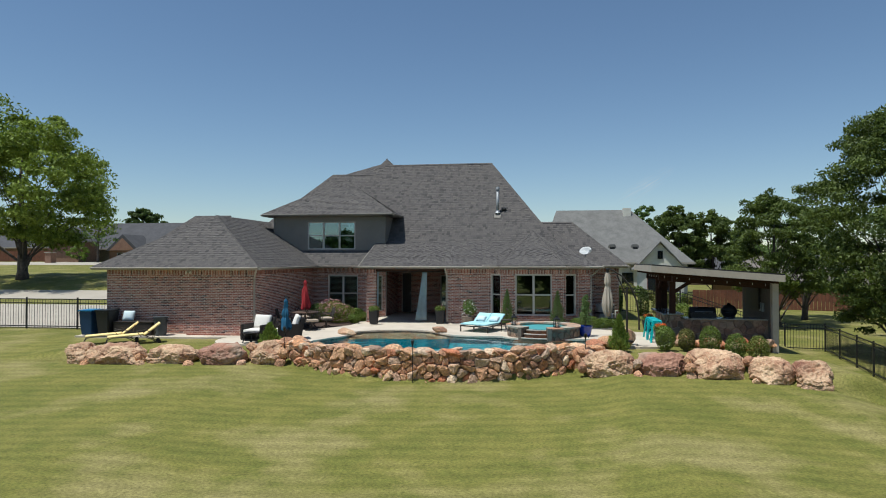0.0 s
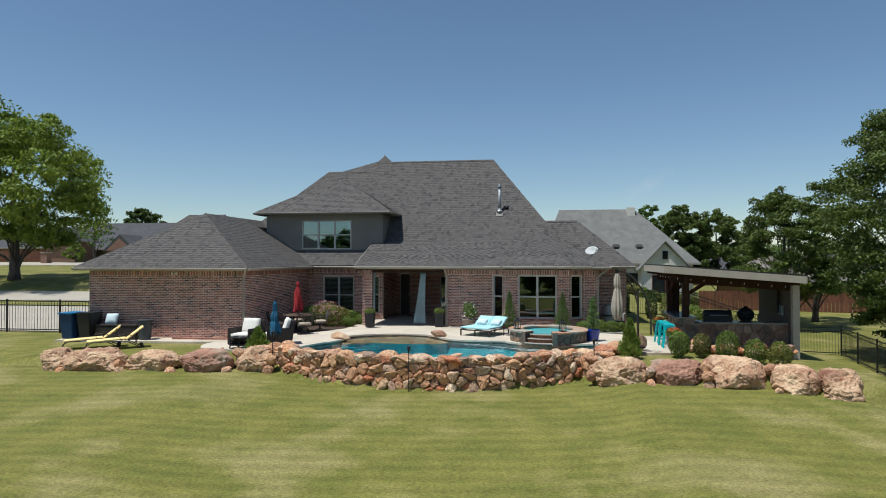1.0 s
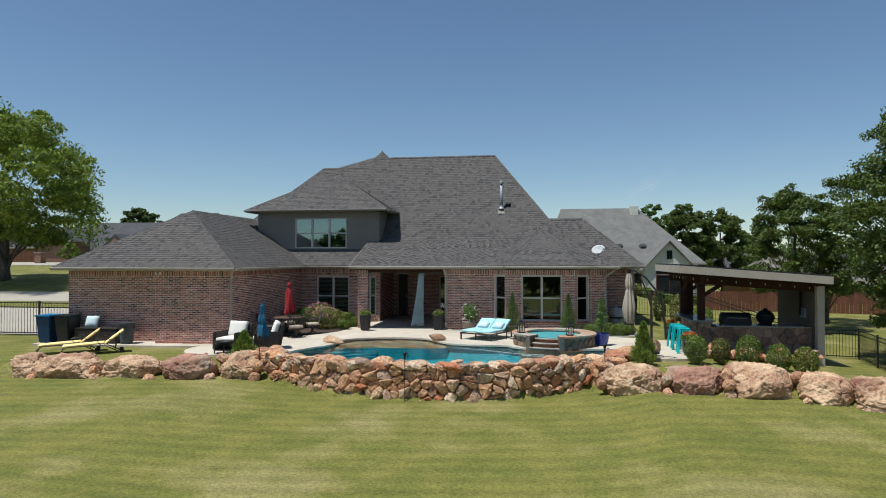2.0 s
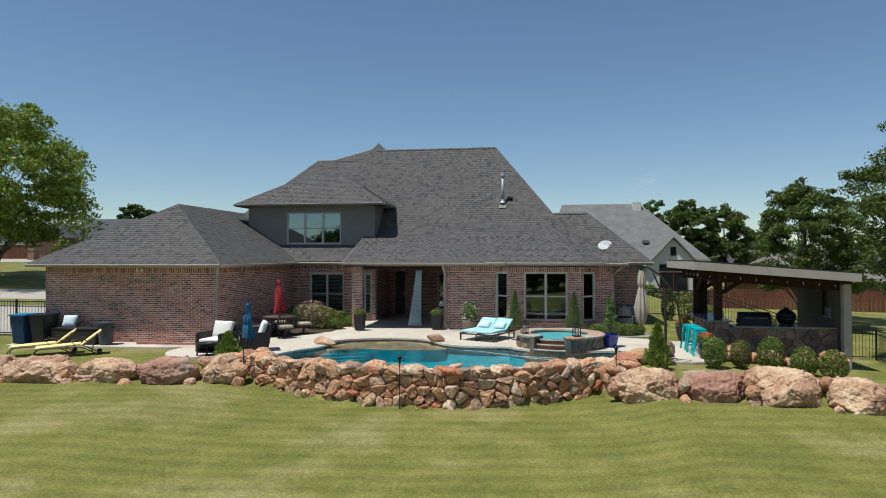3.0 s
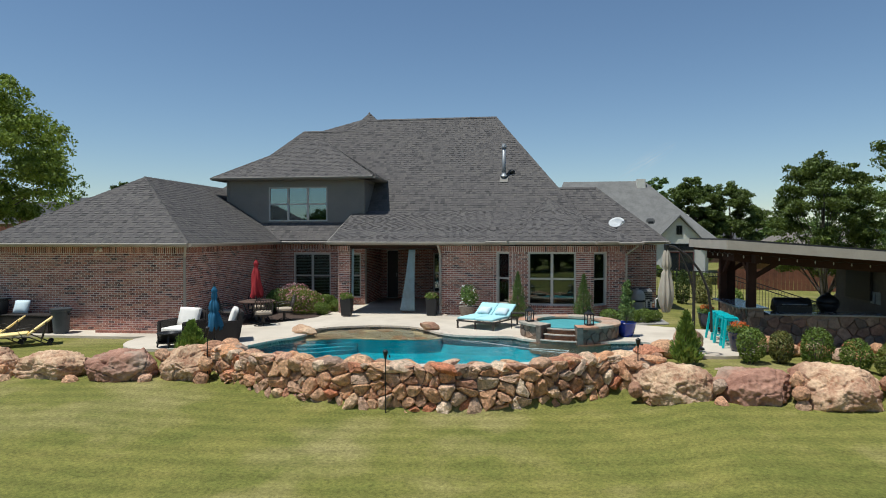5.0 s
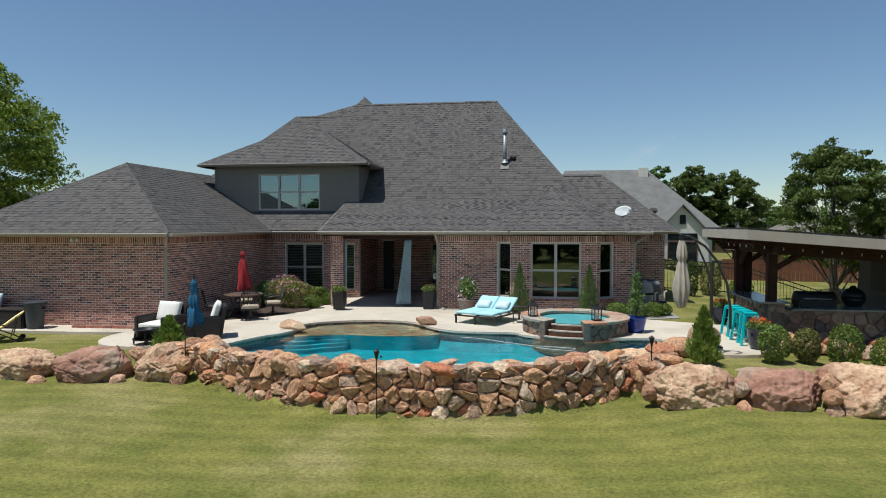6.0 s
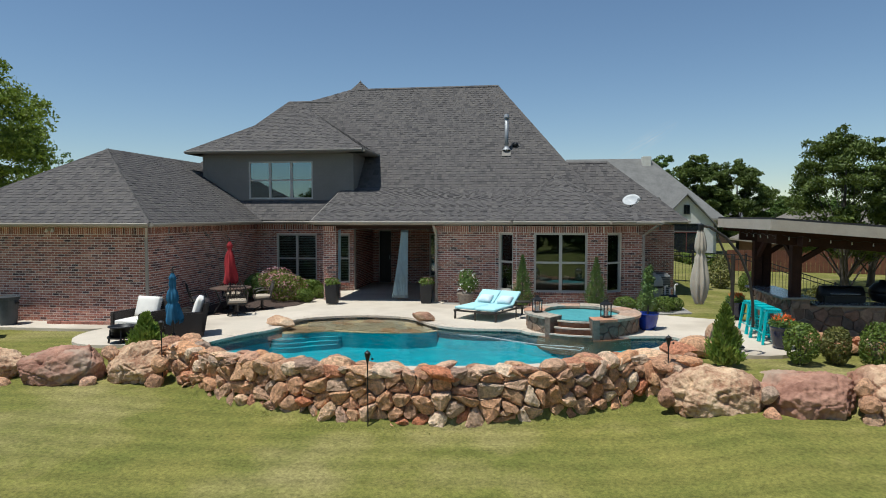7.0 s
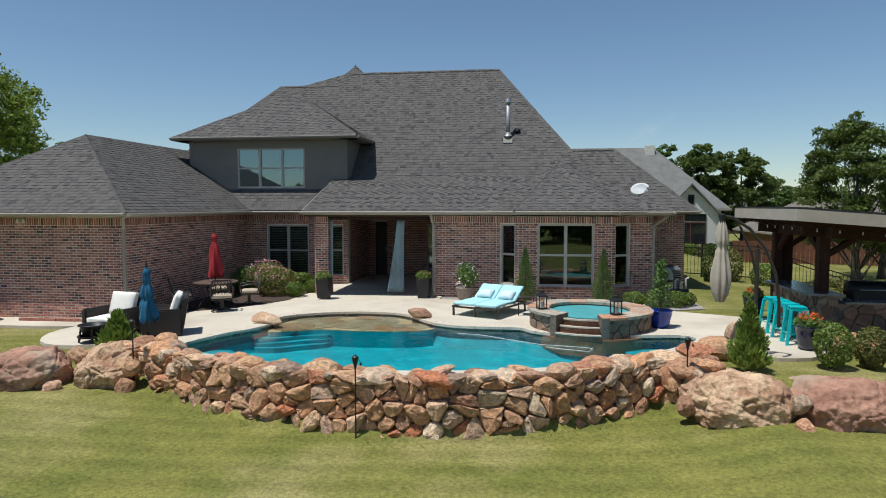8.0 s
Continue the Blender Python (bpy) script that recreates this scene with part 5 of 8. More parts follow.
def tree(x, y, height, spread_, seed, leaves=16000, mat=None, label="leafy green oak tree", leaf=0.16, trunk=0.22, low=0.28, clumps=60, group="trees", bare=0.0, z=None):
    rnd = random.Random(seed)
    nr = np.random.default_rng(seed)
    base = ground_z(x, y) - 0.15 if z is None else z
    t = empty("tree", label, "tree", group, (x, y, base))
    bm = bmesh.new()
    H = height
    lean = Vector((rnd.uniform(-0.06, 0.06), rnd.uniform(-0.06, 0.06), 0))
    spine = [Vector((lean.x * h * H + 0.12 * math.sin(h * 5 + seed), lean.y * h * H, h * H)) for h in (0, 0.06, 0.15, 0.28, 0.45, 0.65, 0.85)]
    tube(bm, spine, [trunk * k for k in (1.5, 1.1, 1.0, 0.85, 0.6, 0.35, 0.12)], 10)
    tips = []
    for k in range(clumps):
        h = low + (1 - low) * (k + rnd.random()) / clumps
        a = k * 2.4 + rnd.uniform(-0.5, 0.5)
        prof = math.sin(math.pi * min(1, max(0.0, (h - low) / (1 - low) * 0.82 + 0.14))) ** 0.7
        r = spread_ * prof * rnd.uniform(0.55, 1.0)
        tip = Vector((math.cos(a) * r, math.sin(a) * r, h * H * rnd.uniform(0.95, 1.03)))
        s = max(0.12, h * 0.72 - 0.05)
        i = min(int(s * 6), 5)
        root = spine[i].lerp(spine[i + 1], 0.5)
        if k % 2 == 0:
            mid = root.lerp(tip, 0.5) + Vector((0, 0, 0.06 * H * rnd.uniform(0.3, 1)))
            tube(bm, [root, mid, tip], [trunk * 0.34 * (1.1 - h), trunk * 0.2 * (1.1 - h) + 0.01, 0.015], 5, cap=False)
        tips.append(tip)
    part("trunk", bm, M_BARK, t, smooth=True)
    if bare < 1:
        vs = []
        subs = 6
        per = max(8, int(leaves / clumps / subs))
        for i, tip in enumerate(tips):
            for q in range(subs):
                rr = spread_ * rnd.uniform(0.08, 0.18)
                c = tip + Vector((rnd.gauss(0, 1), rnd.gauss(0, 1), rnd.gauss(0, 0.6))) * spread_ * 0.115
                vs.append(leaf_ball(c, (rr * rnd.uniform(0.9, 1.4), rr * rnd.uniform(0.9, 1.4), rr * rnd.uniform(0.45, 0.8)), per, leaf, seed * 1000 + i * 7 + q, shell=0.25, lump=0.7))
        me = quad_mesh("crown", np.concatenate(vs), mat or M_LEAF)
        link_mesh("crown", me, t, "dense green leaf crown")
    return t


def shrub(x, y, r, h, seed, mat, label, count=2600, leaf=0.028, z=None, group="", cat="shrub"):
    base = (deck_z(x) - 0.07 if z is None else z)
    t = empty("shrub", label, cat, group, (x, y, base))
    bm = bmesh.new()
    for k in range(5):
        a = k * 1.3
        tube(bm, [(0.03 * math.cos(a), 0.03 * math.sin(a), -0.03), (r * 0.45 * math.cos(a), r * 0.45 * math.sin(a), h * 0.6)], [0.018, 0.006], 5)
    part("stems", bm, M_BARK, t)
    v = leaf_ball((0, 0, h * 0.52), (r, r, h * 0.5), count, leaf, seed, shell=0.72, lumps=16, lump=0.45)
    link_mesh("foliage", quad_mesh("foliage", v, mat), t)
    return t


def conifer(x, y, r, h, seed, mat, label, z=0.0, count=3500, base=0.06, group="junipers", leaf=0.03):
    """A pointed juniper of upswept sprays."""
    nr = np.random.default_rng(seed)
    t = empty("juniper", label, "juniper", group, (x, y, z))
    bm = bmesh.new()
    tube(bm, [(0, 0, -0.03), (0, 0, h * 0.9)], [0.03, 0.006], 6)
    part("trunk", bm, M_BARK, t)
    hh = base + (1 - base) * nr.random(count) ** 1.3
    a = nr.random(count) * 2 * math.pi
    prof = np.minimum(1.0, (1.02 - hh) * 1.35) * np.minimum(1, 0.5 + hh * 3)
    wob = 1 + 0.28 * np.sin(a * 3 + hh * 17 + seed) + 0.18 * np.sin(a * 7 - hh * 31)
    rr = r * prof * wob * (0.35 + 0.65 * nr.random(count) ** 0.5)
    c = np.stack([rr * np.cos(a), rr * np.sin(a), hh * h], axis=1)
    up = np.stack([np.cos(a) * 0.5, np.sin(a) * 0.5, np.ones(count)], axis=1) + nr.normal(size=(count, 3)) * 0.3
    up /= np.linalg.norm(up, axis=1, keepdims=True)
    side = np.cross(up, nr.normal(size=(count, 3)))
    side /= np.linalg.norm(side, axis=1, keepdims=True)
    s = leaf * nr.uniform(0.7, 1.4, count)[:, None]
    v = np.stack([c - side * s * 0.35, c + side * s * 0.35, c + up * s * 1.6 + side * s * 0.1, c + up * s * 1.6 - side * s * 0.1], axis=1).reshape(-1, 3)
    link_mesh("foliage", quad_mesh("foliage", v, mat), t)
    return t


SHR = "shrubs before the pavilion"
shrub(8.12, -7.35, 0.29, 0.8, 1, M_BOX, "clipped round green boxwood shrub on the lawn", group=SHR)
shrub(8.8, -7.2, 0.25, 0.7, 2, M_SHRUB_B, "small bronze-green round shrub on the lawn", group=SHR)
shrub(9.5, -7.25, 0.33, 0.85, 3, M_BOX, "clipped round green boxwood shrub on the lawn", group=SHR)
shrub(10.25, -7.4, 0.3, 0.72, 4, M_BOX, "low rounded green shrub on the lawn", group=SHR, z=-0.22)
shrub(10.8, -7.75, 0.31, 0.74, 5, M_SHRUB_Y, "yellow-green rounded shrub on the lawn", group=SHR, z=-0.26)
conifer(2.8, -1.05, 0.27, 1.55, 11, M_JUNIPER, "tall pointed green juniper against the brick wall")
conifer(4.93, -1.08, 0.27, 1.5, 12, M_JUNIPER, "tall pointed green juniper against the brick wall")
conifer(6.65, -7.7, 0.27, 1.15, 13, M_CYPRESS, "feathery light-green cypress beside the boulders", z=-0.08, count=2600, leaf=0.05, group="cypresses")
conifer(-5.1, -7.5, 0.34, 0.8, 14, M_CYPRESS, "bushy light-green cypress beside the boulders", z=-0.18, count=2800, leaf=0.05, group="cypresses")
BED = "bushes in the flower bed"
for k, (x, y, r, h, m) in enumerate(((-4.95, 0.0, 0.62, 0.85, M_SHRUB_Y), (-5.55, 0.6, 0.6, 0.95, M_SHRUB_B), (-4.5, 1.0, 0.4, 0.6, M_BOX), (-6.2, 0.6, 0.5, 0.8, M_LEAF))):
    s_ = shrub(x, y, r, h, 40 + k, m, "loose flowering rose bush in the mulch bed" if k < 2 else "green bush in the mulch bed", group=BED, z=-0.08, count=2600, leaf=0.04)
    if k < 2:
        v = leaf_ball((0, 0, h * 0.6), (r * 1.05, r * 1.05, h * 0.52), 420, 0.04, 60 + k, shell=0.92)
        link_mesh("blossoms", quad_mesh("blossoms", v, M_PETAL), s_, "pink rose blossoms")
shrub(-4.15, -0.45, 0.26, 0.46, 47, M_BOX, "small round clipped boxwood by the porch", group=BED, z=-0.05, count=1800)
shrub(-3.98, 0.55, 0.24, 0.42, 48, M_BOX, "small round clipped boxwood by the porch", group=BED, z=-0.05, count=1800)
for k, (x, y, r, h) in enumerate(((5.75, -1.0, 0.3, 0.45), (6.35, -1.05, 0.34, 0.5), (6.85, -0.95, 0.32, 0.45), (7.2, -0.6, 0.28, 0.4))):
    shrub(x, y, r, h, 50 + k, M_BOX, "low dark-green hedge shrub by the house corner", group="hedge by the corner", count=1500, leaf=0.03)

# ---------- outdoor kitchen pavilion ----------
pav = empty("pavilion", "open timber pavilion with stone bar and shed roof", "pavilion", at=(-0.5, -1.0, -0.06))
PX0, PX1, PY0, PY1 = 8.4, 12.6, -5.3, -1.5


def pav_top(x):
    return 2.75 - 0.075 * (x - PX0)


bm = bmesh.new()
q = [(PX0, PY0), (PX1, PY0), (PX1, PY1), (PX0, PY1)]
lo = [bm.verts.new((x, y, pav_top(x) - 0.03)) for x, y in q]
hi = [bm.verts.new((x, y, pav_top(x) + 0.012)) for x, y in q]
bm.faces.new(hi)
bm.faces.new(lo[::-1])
for i in range(4):
    bm.faces.new((lo[i], lo[(i + 1) % 4], hi[(i + 1) % 4], hi[i]))
part("roof_deck", bm, material("dark_roof_membrane", (0.03, 0.03, 0.032), rough=0.9), pav)
M_FASCIA = material("taupe_fascia", (0.44, 0.385, 0.32), (0.38, 0.33, 0.27), rough=0.7, scale=3, fine=40, bump=0.1)
F = 0.22
for a, b in (((PX0, PY0), (PX1, PY0)), ((PX0, PY1), (PX0, PY0)), ((PX1, PY0), (PX1, PY1)), ((PX0, PY1), (PX1, PY1))):
    part("fascia", beam(bmesh.new(), (*a, pav_top(a[0]) - 0.03 - F / 2), (*b, pav_top(b[0]) - 0.03 - F / 2), 0.04, F), M_FASCIA, pav)
part("roof_soffit", beam(bmesh.new(), (PX0, (PY0 + PY1) / 2, pav_top(PX0) - 0.2), (PX1, (PY0 + PY1) / 2, pav_top(PX1) - 0.2), PY1 - PY0 - 0.05, 0.03), M_WOOD, pav)
for y in np.linspace(PY0 + 0.4, PY1 - 0.3, 8):
    part("rafter", beam(bmesh.new(), (PX0 + 0.05, y, pav_top(PX0) - 0.27), (PX1 - 0.05, y, pav_top(PX1) - 0.27), 0.05, 0.11), M_WOOD, pav)
for y in (-4.55, -2.1):
    part("beam", beam(bmesh.new(), (8.75, y, pav_top(8.75) - 0.42), (12.5, y, pav_top(12.5) - 0.42), 0.09, 0.22), M_WOOD, pav)
part("beam", beam(bmesh.new(), (9.2, -4.9, pav_top(9.2) - 0.43), (9.2, -1.8, pav_top(9.2) - 0.43), 0.09, 0.22), M_WOOD, pav)
for x, y in ((9.25, -4.3), (9.2, -2.05), (9.42, -2.0)):
    part("post", boxes((x - 0.1, x + 0.1, y - 0.1, y + 0.1, -0.1, pav_top(x) - 0.32), bevel=0.008), M_WOOD, pav)
part("post", boxes((12.36, 12.56, -4.85, -4.65, -0.45, pav_top(12.4) - 0.3), bevel=0.008), M_FASCIA, pav, "taupe wrapped post")
for a, b in (((9.25, -4.3, 1.75), (9.95, -4.3, 2.2)), ((9.2, -2.05, 1.75), (9.2, -2.7, 2.25)), ((9.25, -4.2, 1.85), (9.25, -3.6, 2.25)), ((9.3, -2.05, 1.75), (9.95, -2.05, 2.2))):
    part("brace", beam(bmesh.new(), a, b, 0.08, 0.11), M_WOOD, pav)
part("floor_slab", boxes((8.9, 12.6, -4.6, -1.6, -0.5, 0.012)), M_CONCRETE, pav)
# side wall darker than the taupe post: the roof's shade is in its colour
part("side_wall", boxes((12.36, 12.5, -4.6, -1.7, -0.4, 2.2)), material("taupe_render_shaded", (0.13, 0.11, 0.09), rough=0.85), pav, "taupe rendered side wall coloured darker for the pavilion's shade")
M_GRANITE = pieces_material("granite_top", [(0.2, 0.2, 0.2), (0.26, 0.26, 0.25)], rough=0.18, noise_scale=120, noise_amount=0.5, bump=0.0, per_object=True, spec=0.6)
part("bar_base", boxes((9.14, 9.5, -4.48, -2.15, -0.25, 1.0)), M_ROCKFILL, pav)
part("bar_top", boxes((8.9, 9.6, -4.56, -2.1, 1.0, 1.045), bevel=0.01), M_GRANITE, pav, "polished grey granite bar top")
part("counter_base", boxes((9.5, 12.36, -4.46, -3.85, -0.4, 0.85)), M_ROCKFILL, pav)
part("counter_top", boxes((9.62, 12.34, -4.54, -3.8, 0.85, 0.89), bevel=0.01), M_GRANITE, pav, "grey stone counter top")
M_VENEER2 = pieces_material("brown_veneer_stone", [(0.16, 0.11, 0.08), (0.23, 0.14, 0.1), (0.11, 0.09, 0.075), (0.29, 0.2, 0.14), (0.18, 0.15, 0.12)], noise_scale=9, noise_amount=0.4, per_object=True, bump=0.7, dist=0.02)
veneer(pav, lambda u, z, o: Vector((9.12 + u, -4.47 - o, z)), 3.24, -0.3, 0.85, 0.27, 21, M_VENEER2)
veneer(pav, lambda u, z, o: Vector((9.12 + u, -4.49 - o, z)), 0.4, 0.8, 1.0, 0.2, 23, M_VENEER2)
veneer(pav, lambda u, z, o: Vector((9.13 - o, -2.16 - u, z)), 2.3, -0.1, 1.0, 0.27, 22, M_VENEER2)
# dark kit on and behind the counter
grill = empty("grill", "black lidded gas grill built into the counter", "grill", at=(9.85, -4.9, 0.83))
bm = bmesh.new()
tube(bm, [(-0.42, 0, 0.17), (0.42, 0, 0.17)], 0.19, 16)
part("lid", bm, M_BLACK, grill, smooth=True)
part("firebox", boxes((-0.43, 0.43, -0.22, 0.22, 0.0, 0.16), bevel=0.02), M_BLACK, grill)
bm = bmesh.new()
tube(bm, [(-0.3, -0.24, 0.2), (0.3, -0.24, 0.2)], 0.012, 8)
part("handle", bm, M_STEEL, grill)
kam = empty("kamado_grill", "black ceramic egg-shaped grill with a domed lid", "grill", at=(10.8, -4.7, 0.83))
bm = bmesh.new()
lathe(bm, [(0.0, -0.02), (0.18, 0.0), (0.26, 0.14), (0.27, 0.2)], 24)
part("bowl", bm, M_BLACK, kam, smooth=True)
bm = bmesh.new()
lathe(bm, [(0.275, 0.2), (0.25, 0.3), (0.16, 0.4), (0.07, 0.43), (0.06, 0.48), (0.0, 0.49)], 24)
part("lid", bm, M_BLACK, kam, smooth=True)
tv = empty("television", "black flat television on the side wall", "television", at=(11.8, -4.1, 1.49))
part("screen", boxes((-0.03, 0.03, -0.65, 0.65, -0.38, 0.38), bevel=0.01), M_BLACK, tv)
part("wall_bracket", boxes((0.03, 0.06, -0.2, 0.2, -0.15, 0.15)), M_BLACK, tv)
for y_ in (-5.0, -4.75):
    pic = part("wall_plaque", boxes((11.83, 11.86, y_ - 0.09, y_ + 0.09, 1.05, 1.35), bevel=0.004), material("plaque", (0.3, 0.33, 0.34), rough=0.4), None)
    tagged(pic, "small pale plaque on the pavilion wall", "plaque")
M_BULB = material("bulb_glass", (0.6, 0.58, 0.52), rough=0.2, bump=0)
for name, pa, pb, k in (("string_lights", (8.75, -4.9), (12.4, -4.9), 9), ("string_lights", (8.78, -4.6), (8.78, -1.8), 6)):
    sl = empty(name, "black cable of hanging clear bulbs under the eave", "string lights", "string lights under the pavilion eave", (-0.5, -1.0, -0.06))
    bm = bmesh.new()
    pts = []
    for t in np.linspace(0, 1, k * 3 + 1):
        x, y = pa[0] + (pb[0] - pa[0]) * t, pa[1] + (pb[1] - pa[1]) * t
        pts.append((x, y, pav_top(x) - 0.33 - 0.04 * abs(math.sin(t * k * math.pi))))
    tube(bm, pts, 0.006, 5)
    part("cable", bm, M_BLACK, sl)
    for i in range(k):
        x, y, z = pts[i * 3 + 1]
        bm = bmesh.new()
        lathe(bm, [(0.0, -0.07), (0.012, -0.06), (0.014, -0.045), (0.009, -0.015), (0.009, 0.0)], 8, (x, y, z))
        part("bulb", bm, M_BULB, sl)

# rubble round the counter's foot
rnd = random.Random(31)
for k in range(26):
    x = 8.8 + k * 0.122
    ob = new("rock", rnd.choice(ROCKS))
    s = rnd.uniform(0.2, 0.42)
    ob.matrix_world = Matrix.LocRotScale((x, -5.78 - rnd.uniform(0, 0.3), deck_z(x) + s * 0.2 + rnd.choice((0, 0, 0.16))), Euler((rnd.uniform(-0.4, 0.4), rnd.uniform(-0.4, 0.4), rnd.uniform(0, 6))), (s * 1.3, s, s * 0.8))
    tagged(ob, "rust and tan rock heaped against the bar", "rock", "rocks at the foot of the bar")


# ---------- bar stools ----------
M_TURQ = material("turquoise_enamel", (0.02, 0.48, 0.50), (0.018, 0.43, 0.46), rough=0.35, scale=3, fine=30, bump=0.02)


def bar_stool():
    st = empty("bar_stool", "turquoise metal bar stool with a square seat", "stool", "bar stools along the bar")
    part("seat", boxes((-0.155, 0.155, -0.155, 0.155, 0.72, 0.75), bevel=0.012), M_TURQ, st)
    part("apron", boxes((-0.15, 0.15, -0.15, 0.15, 0.665, 0.72), bevel=0.01), M_TURQ, st)
    for sx in (-1, 1):
        for sy in (-1, 1):
            part("leg", beam(bmesh.new(), (sx * 0.14, sy * 0.14, 0.7), (sx * 0.215, sy * 0.215, 0.0), 0.05, 0.045), M_TURQ, st)
    for z, k in ((0.22, 0.192), (0.42, 0.168)):
        for a, b in (((-k, -k), (k, -k)), ((k, -k), (k, k)), ((k, k), (-k, k)), ((-k, k), (-k, -k))):
            if z > 0.3 and a[1] != b[1]:
                continue
            part("stretcher", beam(bmesh.new(), (*a, z), (*b, z), 0.018, 0.022), M_TURQ, st)
    return st


stool = bar_stool()
stool.matrix_world = pose(8.2, -4.35, 0, 0, 0, 6)
for k, y in enumerate((-4.78, -5.2, -5.64)):
    copy_thing(stool, pose(8.2 - 0.01 * k, y, 0, 0, 0, (-4, 8, -6)[k]))


# ---------- pots and plants ----------
def pot(name, x, y, z, r, h, mat, label, cat="planter", group="", square=False):
    p = empty(name, label, cat, group, (x, y, z))
    bm = bmesh.new()
    if square:
        lathe(bm, [(r * 0.8, 0.0), (r, h), (r * 0.88, h), (r * 0.86, h - 0.06), (0.0, h - 0.06)], 4)
        bmesh.ops.rotate(bm, verts=bm.verts, cent=(0, 0, 0), matrix=Matrix.Rotation(radians(45), 3, "Z"))
    else:
        lathe(bm, [(r * 0.62, 0.0), (r * 0.8, h * 0.25), (r * 0.97, h * 0.75), (r, h - 0.03), (r * 1.04, h - 0.02), (r * 1.04, h), (r * 0.92, h), (r * 0.88, h - 0.06), (0.0, h - 0.06)], 28)
    part("pot", bm, mat, p, smooth=False if square else True)
    return p


M_BLUE = material("cobalt_glaze", (0.01, 0.035, 0.28), (0.008, 0.025, 0.2), rough=0.12, scale=5, fine=30, bump=0.03, spec=0.6)
M_NAVY = material("navy_glaze", (0.012, 0.018, 0.05), (0.01, 0.014, 0.035), rough=0.15, scale=5, fine=30, bump=0.03, spec=0.6)
M_DPLANT = material("dark_planter", (0.02, 0.02, 0.021), (0.015, 0.015, 0.016), rough=0.5)
M_CLAY = material("carved_clay", (0.32, 0.27, 0.22), (0.2, 0.16, 0.13), scale=14, fine=50, bump=0.5)
p = pot("potted_tree", 5.85, -4.25, 0, 0.26, 0.4, M_BLUE, "slim evergreen in a glossy cobalt blue pot", "potted plant")
nr = np.random.default_rng(8)
bm = bmesh.new()
tube(bm, [(0, 0, 0.3), (0.03, 0.0, 0.8), (0.0, 0.02, 1.45)], [0.025, 0.018, 0.006], 6)
part("trunk", bm, M_BARK, p)
v = np.concatenate([leaf_ball((0.05 * math.sin(k * 2), 0.05 * math.cos(k * 2), 0.6 + 0.085 * k), (0.24 - 0.016 * k, 0.24 - 0.016 * k, 0.13), 260, 0.03, 90 + k, shell=0.2) for k in range(11)])
link_mesh("foliage", quad_mesh("foliage", v, M_JUNIPER), p)
for x, y, r, h, m in ((8.22, -6.15, 0.25, 0.46, M_NAVY), (8.45, -2.3, 0.25, 0.46, M_NAVY)):
    p = pot("flower_pot", x, y, 0, r, h, m, "glossy navy pot of orange flowers on the patio", "potted plant", "navy flower pots")
    link_mesh("foliage", quad_mesh("foliage", leaf_ball((0, 0, h + 0.06), (r * 1.05, r * 1.05, 0.15), 900, 0.035, 70, shell=0.4), M_LEAF), p)
    link_mesh("blossoms", quad_mesh("blossoms", leaf_ball((0, 0, h + 0.14), (r * 0.8, r * 0.8, 0.13), 170, 0.035, 71, shell=0.5), M_PETAL_O), p, "orange blossoms")
for x, y in ((-3.12, -0.85), (-0.2, -0.4)):
    p = pot("tall_planter", x, y, 0, 0.27, 0.6, M_DPLANT, "tall square black planter of mixed plants", "planter", "planters flanking the porch", square=True)
    link_mesh("foliage", quad_mesh("foliage", leaf_ball((0, 0, 0.66), (0.24, 0.24, 0.15), 700, 0.035, 72, shell=0.3), M_BOX), p)
    link_mesh("blossoms", quad_mesh("blossoms", leaf_ball((0, 0, 0.7), (0.22, 0.22, 0.13), 60, 0.03, 73, shell=0.6), M_PETAL), p)
p = pot("flowering_pot", 1.05, -0.62, 0, 0.26, 0.36, M_CLAY, "white mandevilla in a carved clay pot", "potted plant")
link_mesh("foliage", quad_mesh("foliage", leaf_ball((0.02, 0, 0.7), (0.34, 0.3, 0.36), 1300, 0.045, 75, shell=0.2, lump=0.8), M_LEAF), p)
link_mesh("blossoms", quad_mesh("blossoms", leaf_ball((0.02, 0, 0.72), (0.38, 0.34, 0.38), 75, 0.04, 76, shell=0.85), M_PETAL_W), p, "white blossoms")


# ---------- furniture ----------
M_CUSHION_T = material("turquoise_cushion", (0.42, 0.69, 0.72), (0.38, 0.64, 0.67), rough=0.9, scale=4, fine=120, bump=0.15)
M_CUSHION_W = material("white_cushion", (0.78, 0.74, 0.67), (0.7, 0.66, 0.6), rough=0.9, scale=4, fine=120, bump=0.15)
M_PILLOW = material("pale_pillow", (0.62, 0.72, 0.75), (0.55, 0.65, 0.68), rough=0.9, scale=25, fine=120, bump=0.15)
M_WICKER = material("dark_wicker", (0.035, 0.026, 0.022), (0.02, 0.015, 0.013), rough=0.6, scale=60, fine=150, bump=0.8)
M_BRONZE = material("bronze_aluminium", (0.045, 0.036, 0.03), (0.03, 0.025, 0.02), rough=0.45, scale=8, fine=60, bump=0.05)
M_YELLOW = material("yellow_sling", (0.88, 0.68, 0.3), (0.82, 0.62, 0.26), rough=0.85, scale=5, fine=140, bump=0.15)


